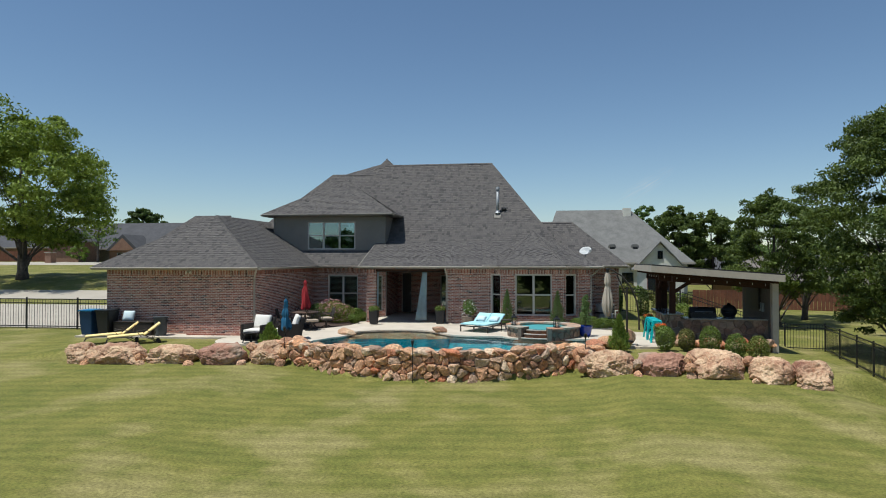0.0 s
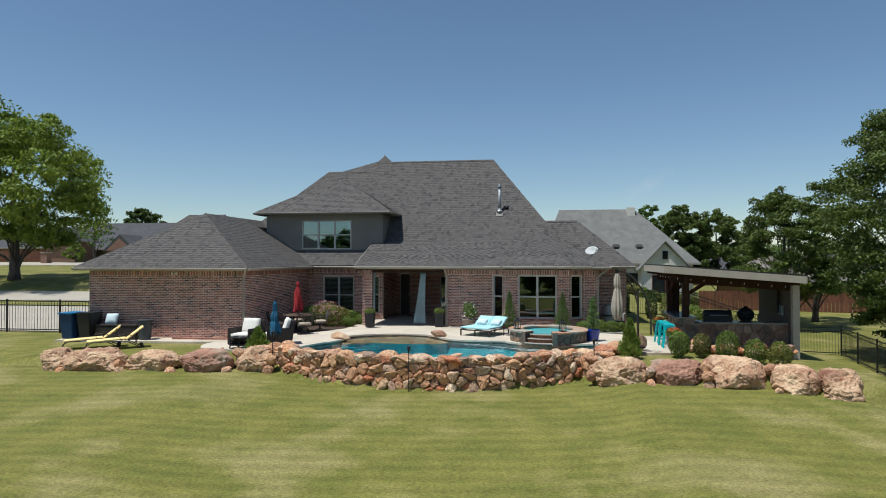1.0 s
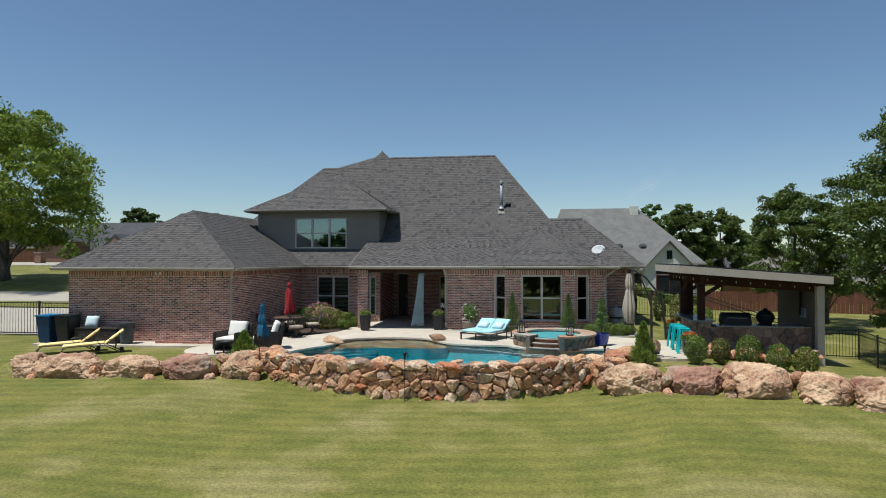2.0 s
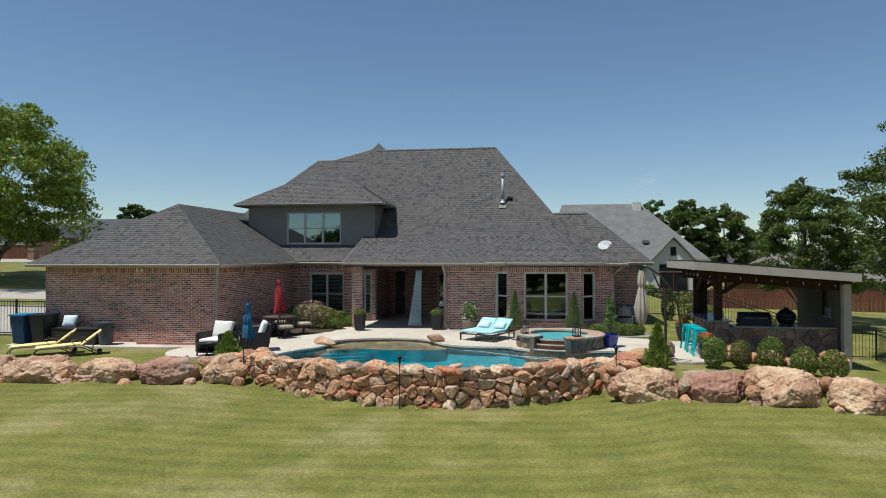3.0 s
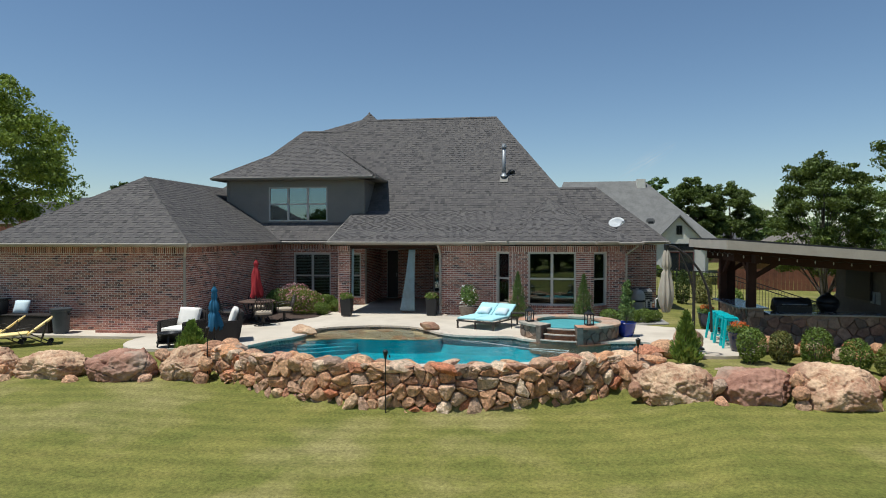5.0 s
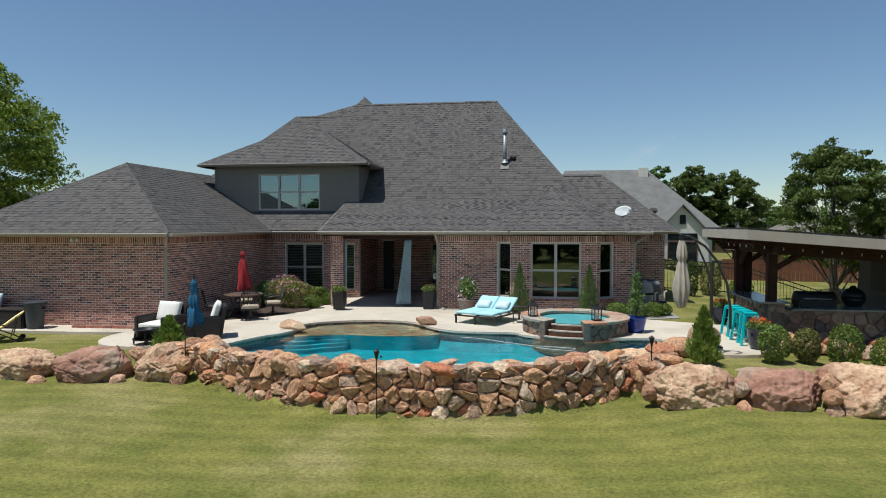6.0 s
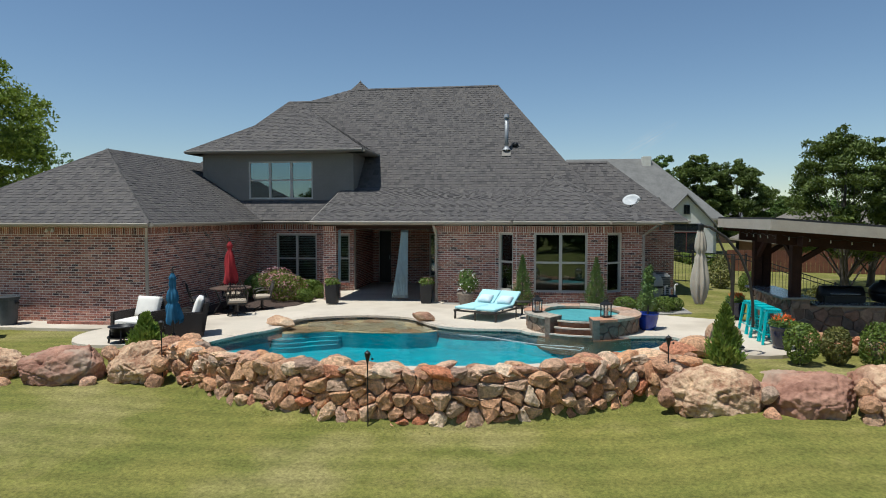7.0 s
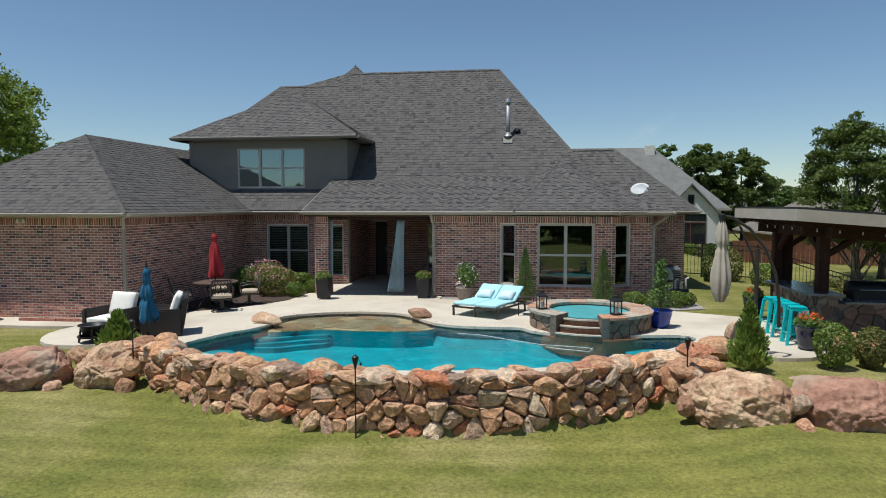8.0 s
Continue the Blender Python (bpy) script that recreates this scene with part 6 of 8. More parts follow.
def cushion(bm, w, d, h, m, puff=0.35):
    """A soft pad: a box bulged and rounded, placed by m."""
    b2 = bmesh.new()
    box(b2, -w / 2, w / 2, -d / 2, d / 2, -h / 2, h / 2)
    bmesh.ops.subdivide_edges(b2, edges=b2.edges[:], cuts=5, use_grid_fill=True)
    for v in b2.verts:
        fx, fy = 1 - (2 * abs(v.co.x) / w) ** 4, 1 - (2 * abs(v.co.y) / d) ** 4
        v.co.z *= 1 - puff + puff * 1.5 * fx * fy
        if abs(v.co.z) > h * 0.3:
            v.co.x *= 0.985
            v.co.y *= 0.985
    bmesh.ops.transform(b2, matrix=m, verts=b2.verts)
    me = bpy.data.meshes.new("tmp")
    b2.to_mesh(me)
    b2.free()
    bm.from_mesh(me)
    bpy.data.meshes.remove(me)
    return bm


ch_scale = 0.84
ch = empty("double_chaise", "double chaise longue with turquoise cushions on the patio", "chaise longue", at=(1.95, -2.8, 0), rz=-24)
for sx in (-0.36, 0.36):
    part("seat_cushion", cushion(bmesh.new(), 0.7, 1.25, 0.11, pose(sx, -0.38, 0.36)), M_CUSHION_T, ch, "turquoise seat cushion", True)
    part("back_cushion", cushion(bmesh.new(), 0.7, 0.78, 0.11, pose(sx, 0.52, 0.53, 33)), M_CUSHION_T, ch, "turquoise back cushion", True)
    part("pillow", cushion(bmesh.new(), 0.46, 0.34, 0.14, pose(sx + 0.02, 0.34, 0.53, 33), 0.7), M_PILLOW, ch, "pale grey pillow", True)
bm = bmesh.new()
for a, b in (((-0.74, -1.0), (0.74, -1.0)), ((-0.74, 0.95), (0.74, 0.95)), ((-0.74, -1.0), (-0.74, 0.95)), ((0.74, -1.0), (0.74, 0.95)), ((0, -1.0), (0, 0.95))):
    beam(bm, (*a, 0.27), (*b, 0.27), 0.05, 0.05)
part("frame", bm, M_BRONZE, ch)
for x in (-0.72, 0.72, 0.0):
    for y in (-0.97, 0.92):
        part("leg", boxes((x - 0.025, x + 0.025, y - 0.025, y + 0.025, 0, 0.27)), M_BRONZE, ch)
for x in (-0.7, 0.02, 0.7):
    part("back_support", beam(bmesh.new(), (x, 0.2, 0.3), (x, 0.82, 0.68), 0.03), M_BRONZE, ch)
ch.scale = (ch_scale, ch_scale, ch_scale)
tb = empty("side_table", "small dark metal side table by the chaise", "table", at=(2.85, -3.02, 0))
part("top", boxes((-0.2, 0.2, -0.2, 0.2, 0.44, 0.46), bevel=0.005), M_BRONZE, tb)
for sx in (-1, 1):
    for sy in (-1, 1):
        part("leg", boxes((sx * 0.18 - 0.012, sx * 0.18 + 0.012, sy * 0.18 - 0.012, sy * 0.18 + 0.012, 0, 0.44)), M_BRONZE, tb)


def wicker_chair(x, y, rz):
    z = deck_z(x)
    c = empty("wicker_armchair", "dark wicker armchair with white cushions on the patio", "armchair", "wicker armchairs", (x, y, z), rz)
    bm = bmesh.new()
    box(bm, -0.42, 0.42, -0.4, 0.38, 0.06, 0.3, 0.02)
    part("base", bm, M_WICKER, c)
    for s in (-1, 1):
        bm = boxes((s * 0.42 - 0.07, s * 0.42 + 0.07, -0.42, 0.4, 0.02, 0.6), bevel=0.03)
        part("arm", bm, M_WICKER, c)
    bm = boxes((-0.46, 0.46, 0.3, 0.42, 0.1, 0.82), bevel=0.03)
    for v in bm.verts:
        if v.co.z > 0.4:
            v.co.y += (v.co.z - 0.4) * 0.3
    part("backrest", bm, M_WICKER, c)
    part("seat_cushion", cushion(bmesh.new(), 0.68, 0.7, 0.15, pose(0, -0.06, 0.36)), M_CUSHION_W, c, "white seat cushion", True)
    part("back_cushion", cushion(bmesh.new(), 0.66, 0.5, 0.17, pose(0, 0.28, 0.66, 72)), M_CUSHION_W, c, "white back cushion", True)
    return c


wicker_chair(-6.15, -6.15, -12)
wicker_chair(-4.95, -6.2, -62)
ft = empty("fire_table", "low round black metal fire bowl on the patio", "fire pit", at=(-6.05, -6.95, deck_z(-6.05)))
ft.scale = (0.78, 0.78, 0.95)
bm = bmesh.new()
lathe(bm, [(0.16, 0.12), (0.26, 0.18), (0.33, 0.36), (0.38, 0.37), (0.38, 0.395), (0.3, 0.395), (0.22, 0.25), (0, 0.2)], 20)
part("bowl", bm, M_BLACK, ft, smooth=True)
part("shelf_ring", lathe(bmesh.new(), [(0.36, 0.12), (0.4, 0.12), (0.4, 0.15), (0.36, 0.15), (0.36, 0.12)], 20), M_BLACK, ft)
for k in range(4):
    a = k * math.pi / 2 + 0.5
    part("leg", beam(bmesh.new(), (0.3 * math.cos(a), 0.3 * math.sin(a), 0.32), (0.36 * math.cos(a), 0.36 * math.sin(a), 0.0), 0.04), M_BLACK, ft)


def folded_umbrella(x, y, z, h, canopy_len, r, mat, label, seed, ties=(0.35,)):
    u = empty("folded_umbrella", label, "umbrella", "folded umbrellas", (x, y, z))
    bm = bmesh.new()
    tube(bm, [(0, 0, 0.0), (0, 0, h)], 0.02, 8)
    part("pole", bm, M_BRONZE, u)
    bm = bmesh.new()
    lathe(bm, [(0.22, 0.0), (0.22, 0.05), (0.06, 0.09), (0.03, 0.25)], 20)
    part("base", bm, M_BLACK, u)
    bm = bmesh.new()
    n, m = 32, 26
    rows = []
    for j in range(m + 1):
        t = j / m
        zz = h - 0.03 - canopy_len * t
        rr = r * (0.22 + 0.78 * t ** 0.8)
        for tie in ties:
            rr *= 1 - 0.3 * math.exp(-((t - tie) / 0.05) ** 2)
        if t < 0.14:
            rr = r * (0.15 + 3.2 * t)
        ring = []
        for k in range(n):
            a = 2 * math.pi * k / n
            f = 1 + 0.3 * math.sin(8 * a + seed) * min(1, t * 2.5) + 0.22 * math.sin(3 * a + 7 * t + seed) * min(1, t * 3)
            ring.append(bm.verts.new((rr * f * math.cos(a + 0.5 * t), rr * f * math.sin(a + 0.5 * t), zz + 0.09 * math.sin(8 * a + seed + 1) * max(0, t - 0.6) * 2)))
        rows.append(ring)
    for a, b in zip(rows, rows[1:]):
        for k in range(n):
            bm.faces.new((a[k], a[(k + 1) % n], b[(k + 1) % n], b[k]))
    bm.faces.new(rows[0])
    part("canopy", bm, mat, u, smooth=True)
    bm = bmesh.new()
    lathe(bm, [(0.03, h - 0.04), (0.025, h), (0.012, h + 0.03), (0.02, h + 0.05), (0.0, h + 0.07)], 10)
    part("finial", bm, M_BRONZE, u)
    return u


M_BLUEFAB = material("blue_canvas", (0.025, 0.13, 0.24), (0.018, 0.095, 0.18), rough=0.9, scale=5, fine=150, bump=0.2)
M_REDFAB = material("red_canvas", (0.36, 0.03, 0.035), (0.28, 0.02, 0.026), rough=0.9, scale=5, fine=150, bump=0.2)
M_TANFAB = material("taupe_canvas", (0.45, 0.39, 0.32), (0.38, 0.33, 0.27), rough=0.9, scale=5, fine=150, bump=0.2)
folded_umbrella(-4.65, -7.2, deck_z(-4.65), 1.6, 1.08, 0.15, M_BLUEFAB, "folded blue patio umbrella beside the armchairs", 1, (0.32, 0.62))
folded_umbrella(-5.75, -2.35, deck_z(-5.6), 2.12, 1.22, 0.17, M_REDFAB, "folded red umbrella above the dining table", 2, (0.22,))
dt = empty("patio_table", "round dark-topped patio dining table", "table", at=(-5.75, -2.35, deck_z(-5.6)))
bm = bmesh.new()
lathe(bm, [(0.0, 0.68), (0.56, 0.68), (0.6, 0.7), (0.6, 0.72), (0.0, 0.72)], 32)
part("tabletop", bm, material("table_slate", (0.16, 0.105, 0.08), (0.11, 0.075, 0.06), rough=0.4), dt)
for k in range(4):
    a = k * math.pi / 2 + 0.8
    bm = bmesh.new()
    tube(bm, [(0.45 * math.cos(a), 0.45 * math.sin(a), 0.69), (0.3 * math.cos(a), 0.3 * math.sin(a), 0.3), (0.5 * math.cos(a), 0.5 * math.sin(a), 0.0)], 0.022, 8)
    part("leg", bm, M_BRONZE, dt)


def dining_chair():
    c = empty("swivel_chair", "bronze metal swivel dining chair with lattice back", "chair", "chairs round the patio table")
    part("seat_cushion", cushion(bmesh.new(), 0.5, 0.5, 0.1, pose(0, 0, 0.42)), M_CUSHION_C, c, "beige seat cushion", True)
    bm = bmesh.new()
    pts = [(-0.27, 0.2, 0.4), (-0.28, 0.3, 0.7), (-0.2, 0.34, 0.88), (0.2, 0.34, 0.88), (0.28, 0.3, 0.7), (0.27, 0.2, 0.4)]
    tube(bm, pts, 0.018, 8)
    part("back_frame", bm, M_BRONZE, c)
    for k in range(-3, 4):
        for s in (-1, 1):
            x0, x1 = k * 0.09 - s * 0.12, k * 0.09 + s * 0.12
            x0, x1 = max(-0.25, min(0.25, x0)), max(-0.25, min(0.25, x1))
            part("lattice_slat", beam(bmesh.new(), (x0, 0.25, 0.48), (x1, 0.33, 0.86), 0.016, 0.008), M_BRONZE, c)
    for s in (-1, 1):
        bm = bmesh.new()
        tube(bm, [(s * 0.28, 0.26, 0.62), (s * 0.3, 0.0, 0.64), (s * 0.29, -0.2, 0.6), (s * 0.27, -0.24, 0.4)], 0.018, 8)
        part("arm", bm, M_BRONZE, c)
    part("seat_frame", boxes((-0.27, 0.27, -0.25, 0.24, 0.33, 0.37), bevel=0.01), M_BRONZE, c)
    part("pedestal", lathe(bmesh.new(), [(0.05, 0.1), (0.04, 0.34)], 12), M_BRONZE, c)
    bm = bmesh.new()
    lathe(bm, [(0.25, 0.0), (0.29, 0.0), (0.29, 0.03), (0.25, 0.03), (0.25, 0.0)], 24)
    for k in range(4):
        a = k * math.pi / 2
        beam(bm, (0.05 * math.cos(a), 0.05 * math.sin(a), 0.12), (0.27 * math.cos(a), 0.27 * math.sin(a), 0.02), 0.03)
    part("base_ring", bm, M_BRONZE, c)
    return c


M_CUSHION_C = material("beige_cushion", (0.46, 0.38, 0.29), (0.4, 0.33, 0.25), rough=0.9, scale=5, fine=120, bump=0.15)
dc = dining_chair()
tx, ty, tz = -5.75, -2.35, deck_z(-5.6)
dc.matrix_world = pose(tx + 0.55, ty - 0.7, tz, 0, 0, 205)
for dx, dy, rz in ((-0.75, -0.45, 125), (-0.35, 0.8, 25), (0.8, 0.4, -60)):
    copy_thing(dc, pose(tx + dx, ty + dy, tz, 0, 0, rz))


def sun_lounger():
    l = empty("sun_lounger", "yellow sling sun lounger on curved dark frame", "lounger", "sun loungers on the lawn")
    part("seat_pad", cushion(bmesh.new(), 1.2, 0.58, 0.06, pose(-0.3, 0, 0.33, 0, -3), 0.3), M_YELLOW, l, "yellow seat pad", True)
    part("back_pad", cushion(bmesh.new(), 0.72, 0.58, 0.06, pose(0.58, 0, 0.53, 0, -38), 0.3), M_YELLOW, l, "yellow raised back pad", True)
    for s in (-0.29, 0.29):
        bm = bmesh.new()
        tube(bm, [(-0.98, s, 0.0), (-0.9, s, 0.2), (-0.75, s, 0.28), (-0.2, s, 0.29), (0.35, s, 0.27), (0.8, s, 0.03)], 0.016, 8)
        part("side_rail", bm, M_BRONZE, l)
        bm = bmesh.new()
        tube(bm, [(0.2, s, 0.28), (0.05, s * 1.15, 0.5), (0.35, s * 1.15, 0.54), (0.55, s, 0.42)], 0.014, 8)
        part("armrest", bm, M_BRONZE, l)
        bm = bmesh.new()
        tube(bm, [(0.75, s, 0.68), (0.62, s, 0.15)], 0.014, 8)
        part("back_strut", bm, M_BRONZE, l)
        bm = bmesh.new()
        lathe(bm, [(0.0, -0.02), (0.07, -0.02), (0.07, 0.02), (0.0, 0.02)], 14)
        bmesh.ops.transform(bm, matrix=pose(0.82, s * 1.05, 0.07, 90), verts=bm.verts)
        part("wheel", bm, M_BLACK, l)
    return l


def lawn_z(x, y):
    return ground_z(x, y) - 0.005


sl = sun_lounger()
sl.matrix_world = pose(-11.75, -6.55, lawn_z(-11.7, -6.55), 0, 0, 34)
copy_thing(sl, pose(-10.75, -6.7, lawn_z(-10.75, -6.7), 0, 0, 36))


def wheelie_bin(x, y, mat, lid, label):
    b = empty("wheeled_bin", label, "bin", "wheeled bins by the wall", (x, y, deck_z(x)))
    bm = bmesh.new()
    v = [bm.verts.new(p) for p in ((-0.23, -0.26, 0.03), (0.23, -0.26, 0.03), (0.23, 0.26, 0.03), (-0.23, 0.26, 0.03), (-0.29, -0.36, 0.98), (0.29, -0.36, 0.98), (0.29, 0.36, 0.98), (-0.29, 0.36, 0.98))]
    for f in ((3, 2, 1, 0), (4, 5, 6, 7), (0, 1, 5, 4), (1, 2, 6, 5), (2, 3, 7, 6), (3, 0, 4, 7)):
        bm.faces.new([v[i] for i in f])
    bmesh.ops.bevel(bm, geom=bm.edges[:], offset=0.03, segments=2, affect="EDGES")
    part("body", bm, mat, b)
    part("lid", boxes((-0.32, 0.32, -0.4, 0.4, 0.985, 1.04), bevel=0.02), lid, b)
    for s in (-1, 1):
        bm = bmesh.new()
        lathe(bm, [(0.0, -0.03), (0.12, -0.03), (0.12, 0.03), (0.0, 0.03)], 16)
        bmesh.ops.transform(bm, matrix=pose(s * 0.27, 0.3, 0.12, 0, 90), verts=bm.verts)
        part("wheel", bm, M_BLACK, b)
    return b


wheelie_bin(-13.95, -4.85, material("blue_bin_plastic", (0.012, 0.05, 0.13), rough=0.5), material("blue_bin_lid", (0.02, 0.2, 0.42), rough=0.4), "navy wheeled recycling bin with a bright blue lid")
wheelie_bin(-13.25, -4.8, material("black_bin_plastic", (0.02, 0.02, 0.022), rough=0.5), M_BLACK, "black wheeled bin beside the brick wall")
dbox = empty("wicker_bench", "dark wicker storage bench with a pale pillow", "bench", at=(-12.05, -4.62, deck_z(-11.9)))
part("seat_box", boxes((-0.85, 0.85, -0.32, 0.32, 0.02, 0.52), bevel=0.03), M_WICKER, dbox)
part("lid", boxes((-0.87, 0.87, -0.34, 0.34, 0.52, 0.56), bevel=0.015), M_WICKER, dbox)
pl = part("throw_pillow", cushion(bmesh.new(), 0.45, 0.42, 0.15, pose(0, 0, 0), 0.7), M_PILLOW, None, smooth=True)
pl.matrix_world = pose(-12.5, -4.5, deck_z(-12) + 0.76, 65, 0, 10)
tagged(pl, "pale grey throw pillow leaning on the bench", "pillow")
tc_ = empty("rubbish_bin", "round grey plastic rubbish bin by the wall", "bin", at=(-10.9, -4.8, deck_z(-10.9)))
bm = bmesh.new()
lathe(bm, [(0.2, 0.0), (0.26, 0.68), (0.29, 0.69), (0.29, 0.73), (0.25, 0.73), (0.22, 0.1), (0.0, 0.1)], 24)
part("body", bm, material("grey_plastic", (0.075, 0.085, 0.095), rough=0.5), tc_, smooth=False)
for s in (-1, 1):
    part("handle", boxes((s * 0.29 - 0.02, s * 0.29 + 0.02, -0.06, 0.06, 0.58, 0.62), bevel=0.005), M_DPLANT, tc_)
part("lid", lathe(bmesh.new(), [(0.3, 0.73), (0.3, 0.76), (0.12, 0.79), (0.0, 0.79)], 24), material("dark_plastic_lid", (0.05, 0.055, 0.06), rough=0.5), tc_)
bed_edge = empty("brick_edging", "low rust-red brick edging along the wing wall", "edging")
for k in range(18):
    x = -9.9 + k * 0.21
    if x < -6.6:
        part("brick", boxes((x, x + 0.195, -4.62, -4.52, deck_z(x) - 0.03, deck_z(x) + 0.075), bevel=0.006), M_BRICK_OBJ, bed_edge)

# cantilever umbrella
cu = empty("cantilever_umbrella", "folded taupe cantilever umbrella on a curved arm", "umbrella", at=(7.1, -7.0, 0.06))
bm = bmesh.new()
tube(bm, [(-0.1, 0.1, 0.03), (-0.1, 0.1, 1.9)], 0.035, 10)
part("pole", bm, M_BRONZE, cu)
bm = bmesh.new()
tube(bm, [(0.28, 0.05, 0.5), (0.27, 0.05, 0.95), (0.2, 0.05, 1.45), (0.02, 0.06, 1.9), (-0.25, 0.07, 2.25), (-0.55, 0.08, 2.45), (-0.72, 0.08, 2.48)], 0.028, 8)
part("arm", bm, M_BRONZE, cu)
bm = bmesh.new()
tube(bm, [(-0.1, 0.1, 1.35), (-0.2, 0.09, 1.8), (-0.42, 0.08, 2.3)], 0.022, 8)
part("strut", bm, M_BRONZE, cu)
part("base_plate", boxes((-0.3, 0.1, -0.1, 0.3, 0.1, 0.14), bevel=0.01), M_BLACK, cu)
part("hub", lathe(bmesh.new(), [(0.0, 2.34), (0.05, 2.36), (0.06, 2.5), (0.0, 2.53)], 12, (-0.72, 0.08, 0)), M_BLACK, cu)
bm = bmesh.new()
rows = []
for j in range(31):
    t = j / 30
    rr = 0.045 + 0.085 * min(1, t * 2) + 0.018 * math.sin(t * 11)
    if 0.28 < t < 0.36:
        rr *= 0.75
    if t > 0.9:
        rr *= 1 - (t - 0.9) * 4
    rows.append([bm.verts.new((-0.72 + rr * (1 + 0.25 * math.sin(8 * a) + 0.1 * math.sin(3 * a + t * 6)) * math.cos(a), 0.08 + rr * (1 + 0.25 * math.sin(8 * a)) * math.sin(a), 2.38 - 1.45 * t)) for a in np.linspace(0, 2 * math.pi, 36, endpoint=False)])
for a, b in zip(rows, rows[1:]):
    for k in range(36):
        bm.faces.new((a[k], a[(k + 1) % 36], b[(k + 1) % 36], b[k]))
bm.faces.new(rows[-1])
part("canopy", bm, M_TANFAB, cu, smooth=True)


def torch(x, y, z, h):
    t = empty("garden_torch", "thin black garden torch staked by the stone wall", "torch", "garden torches", (x, y, z))
    bm = bmesh.new()
    tube(bm, [(0, 0, -0.1), (0, 0, h - 0.2)], 0.012, 8)
    part("pole", bm, M_BLACK, t)
    bm = bmesh.new()
    lathe(bm, [(0.012, h - 0.22), (0.05, h - 0.06), (0.055, h - 0.03), (0.03, h - 0.01), (0.012, h), (0.0, h + 0.02)], 14)
    part("oil_can", bm, M_BLACK, t)
    bm = bmesh.new()
    tube(bm, [(0.05, 0, h - 0.05), (0.085, 0, h - 0.12)], 0.003, 5)
    lathe(bm, [(0.0, h - 0.16), (0.018, h - 0.15), (0.018, h - 0.12), (0.0, h - 0.115)], 8, (0.085, 0, 0))
    part("snuffer_cap", bm, M_BLACK, t)


torch(0.36, -9.66, -0.95, 1.4)
torch(-4.25, -8.3, -0.66, 1.3)
torch(5.58, -8.05, -0.7, 1.25)


def clear_glass():
    m = bpy.data.materials.new("clear_lantern_glass")
    m.use_nodes = True
    n, l = m.node_tree.nodes, m.node_tree.links
    gl, tr, mixs = n.new("ShaderNodeBsdfGlossy"), n.new("ShaderNodeBsdfTransparent"), n.new("ShaderNodeMixShader")
    gl.inputs["Roughness"].default_value = 0.03
    mixs.inputs[0].default_value = 0.9
    l.new(gl.outputs[0], mixs.inputs[1])
    l.new(tr.outputs[0], mixs.inputs[2])
    l.new(mixs.outputs[0], n["Material Output"].inputs["Surface"])
    return m


M_CLEAR = clear_glass()


def lantern(x, y, z):
    l = empty("lantern", "black framed glass candle lantern on the spa", "lantern", "lanterns on the spa", (x, y, z), 20)
    part("base", boxes((-0.1, 0.1, -0.1, 0.1, 0.0, 0.03), bevel=0.004), M_BLACK, l)
    for sx in (-1, 1):
        for sy in (-1, 1):
            part("post", boxes((sx * 0.085 - 0.01, sx * 0.085 + 0.01, sy * 0.085 - 0.01, sy * 0.085 + 0.01, 0.03, 0.28)), M_BLACK, l)
    for r in ((-0.075, 0.075, -0.087, -0.083), (-0.075, 0.075, 0.083, 0.087), (-0.087, -0.083, -0.075, 0.075), (0.083, 0.087, -0.075, 0.075)):
        pn = part("pane", boxes((*r, 0.03, 0.28)), M_CLEAR, l)
        pn.visible_shadow = False
    bm = bmesh.new()
    lathe(bm, [(0.15, 0.28), (0.15, 0.3), (0.06, 0.36), (0.05, 0.4), (0.0, 0.41)], 4)
    bmesh.ops.rotate(bm, verts=bm.verts, cent=(0, 0, 0), matrix=Matrix.Rotation(radians(45), 3, "Z"))
    part("roof", bm, M_BLACK, l)
    bm = bmesh.new()
    tube(bm, [(0.05 * math.cos(a), 0, 0.42 + 0.05 * math.sin(a)) for a in np.linspace(0, 2 * math.pi, 13)], 0.006, 6, cap=False)
    part("ring", bm, M_BLACK, l)
    part("candle", lathe(bmesh.new(), [(0.04, 0.03), (0.04, 0.15), (0.0, 0.15)], 14), M_CUSHION_W, l)


lantern(3.22, -4.55, SZ + 0.01)
lantern(4.78, -5.1, SZ + 0.01)

# pool cleaner and hose
pc = empty("pool_cleaner", "dark robotic cleaner on the pool floor", "pool cleaner", at=(3.6, -7.1, -0.52), rz=20)
part("body", boxes((-0.2, 0.2, -0.16, 0.16, 0.03, 0.2), bevel=0.05), M_BLACK, pc)
for s in (-1, 1):
    part("track", boxes((-0.22, 0.22, s * 0.18 - 0.03, s * 0.18 + 0.03, 0, 0.13), bevel=0.03), M_DPLANT, pc)
bm = bmesh.new()
tube(bm, [(1.4, -5.2, -0.07), (1.9, -5.35, -0.062), (2.6, -5.75, -0.07), (3.2, -6.15, -0.062), (3.8, -6.2, -0.07), (4.2, -6.35, -0.062), (4.1, -6.6, -0.07), (3.6, -6.5, -0.062), (3.3, -6.3, -0.07)], 0.006, 6)
hose = part("pool_hose", bm, M_CUSHION_W, None)
tagged(hose, "white floating hose on the pool water", "hose")

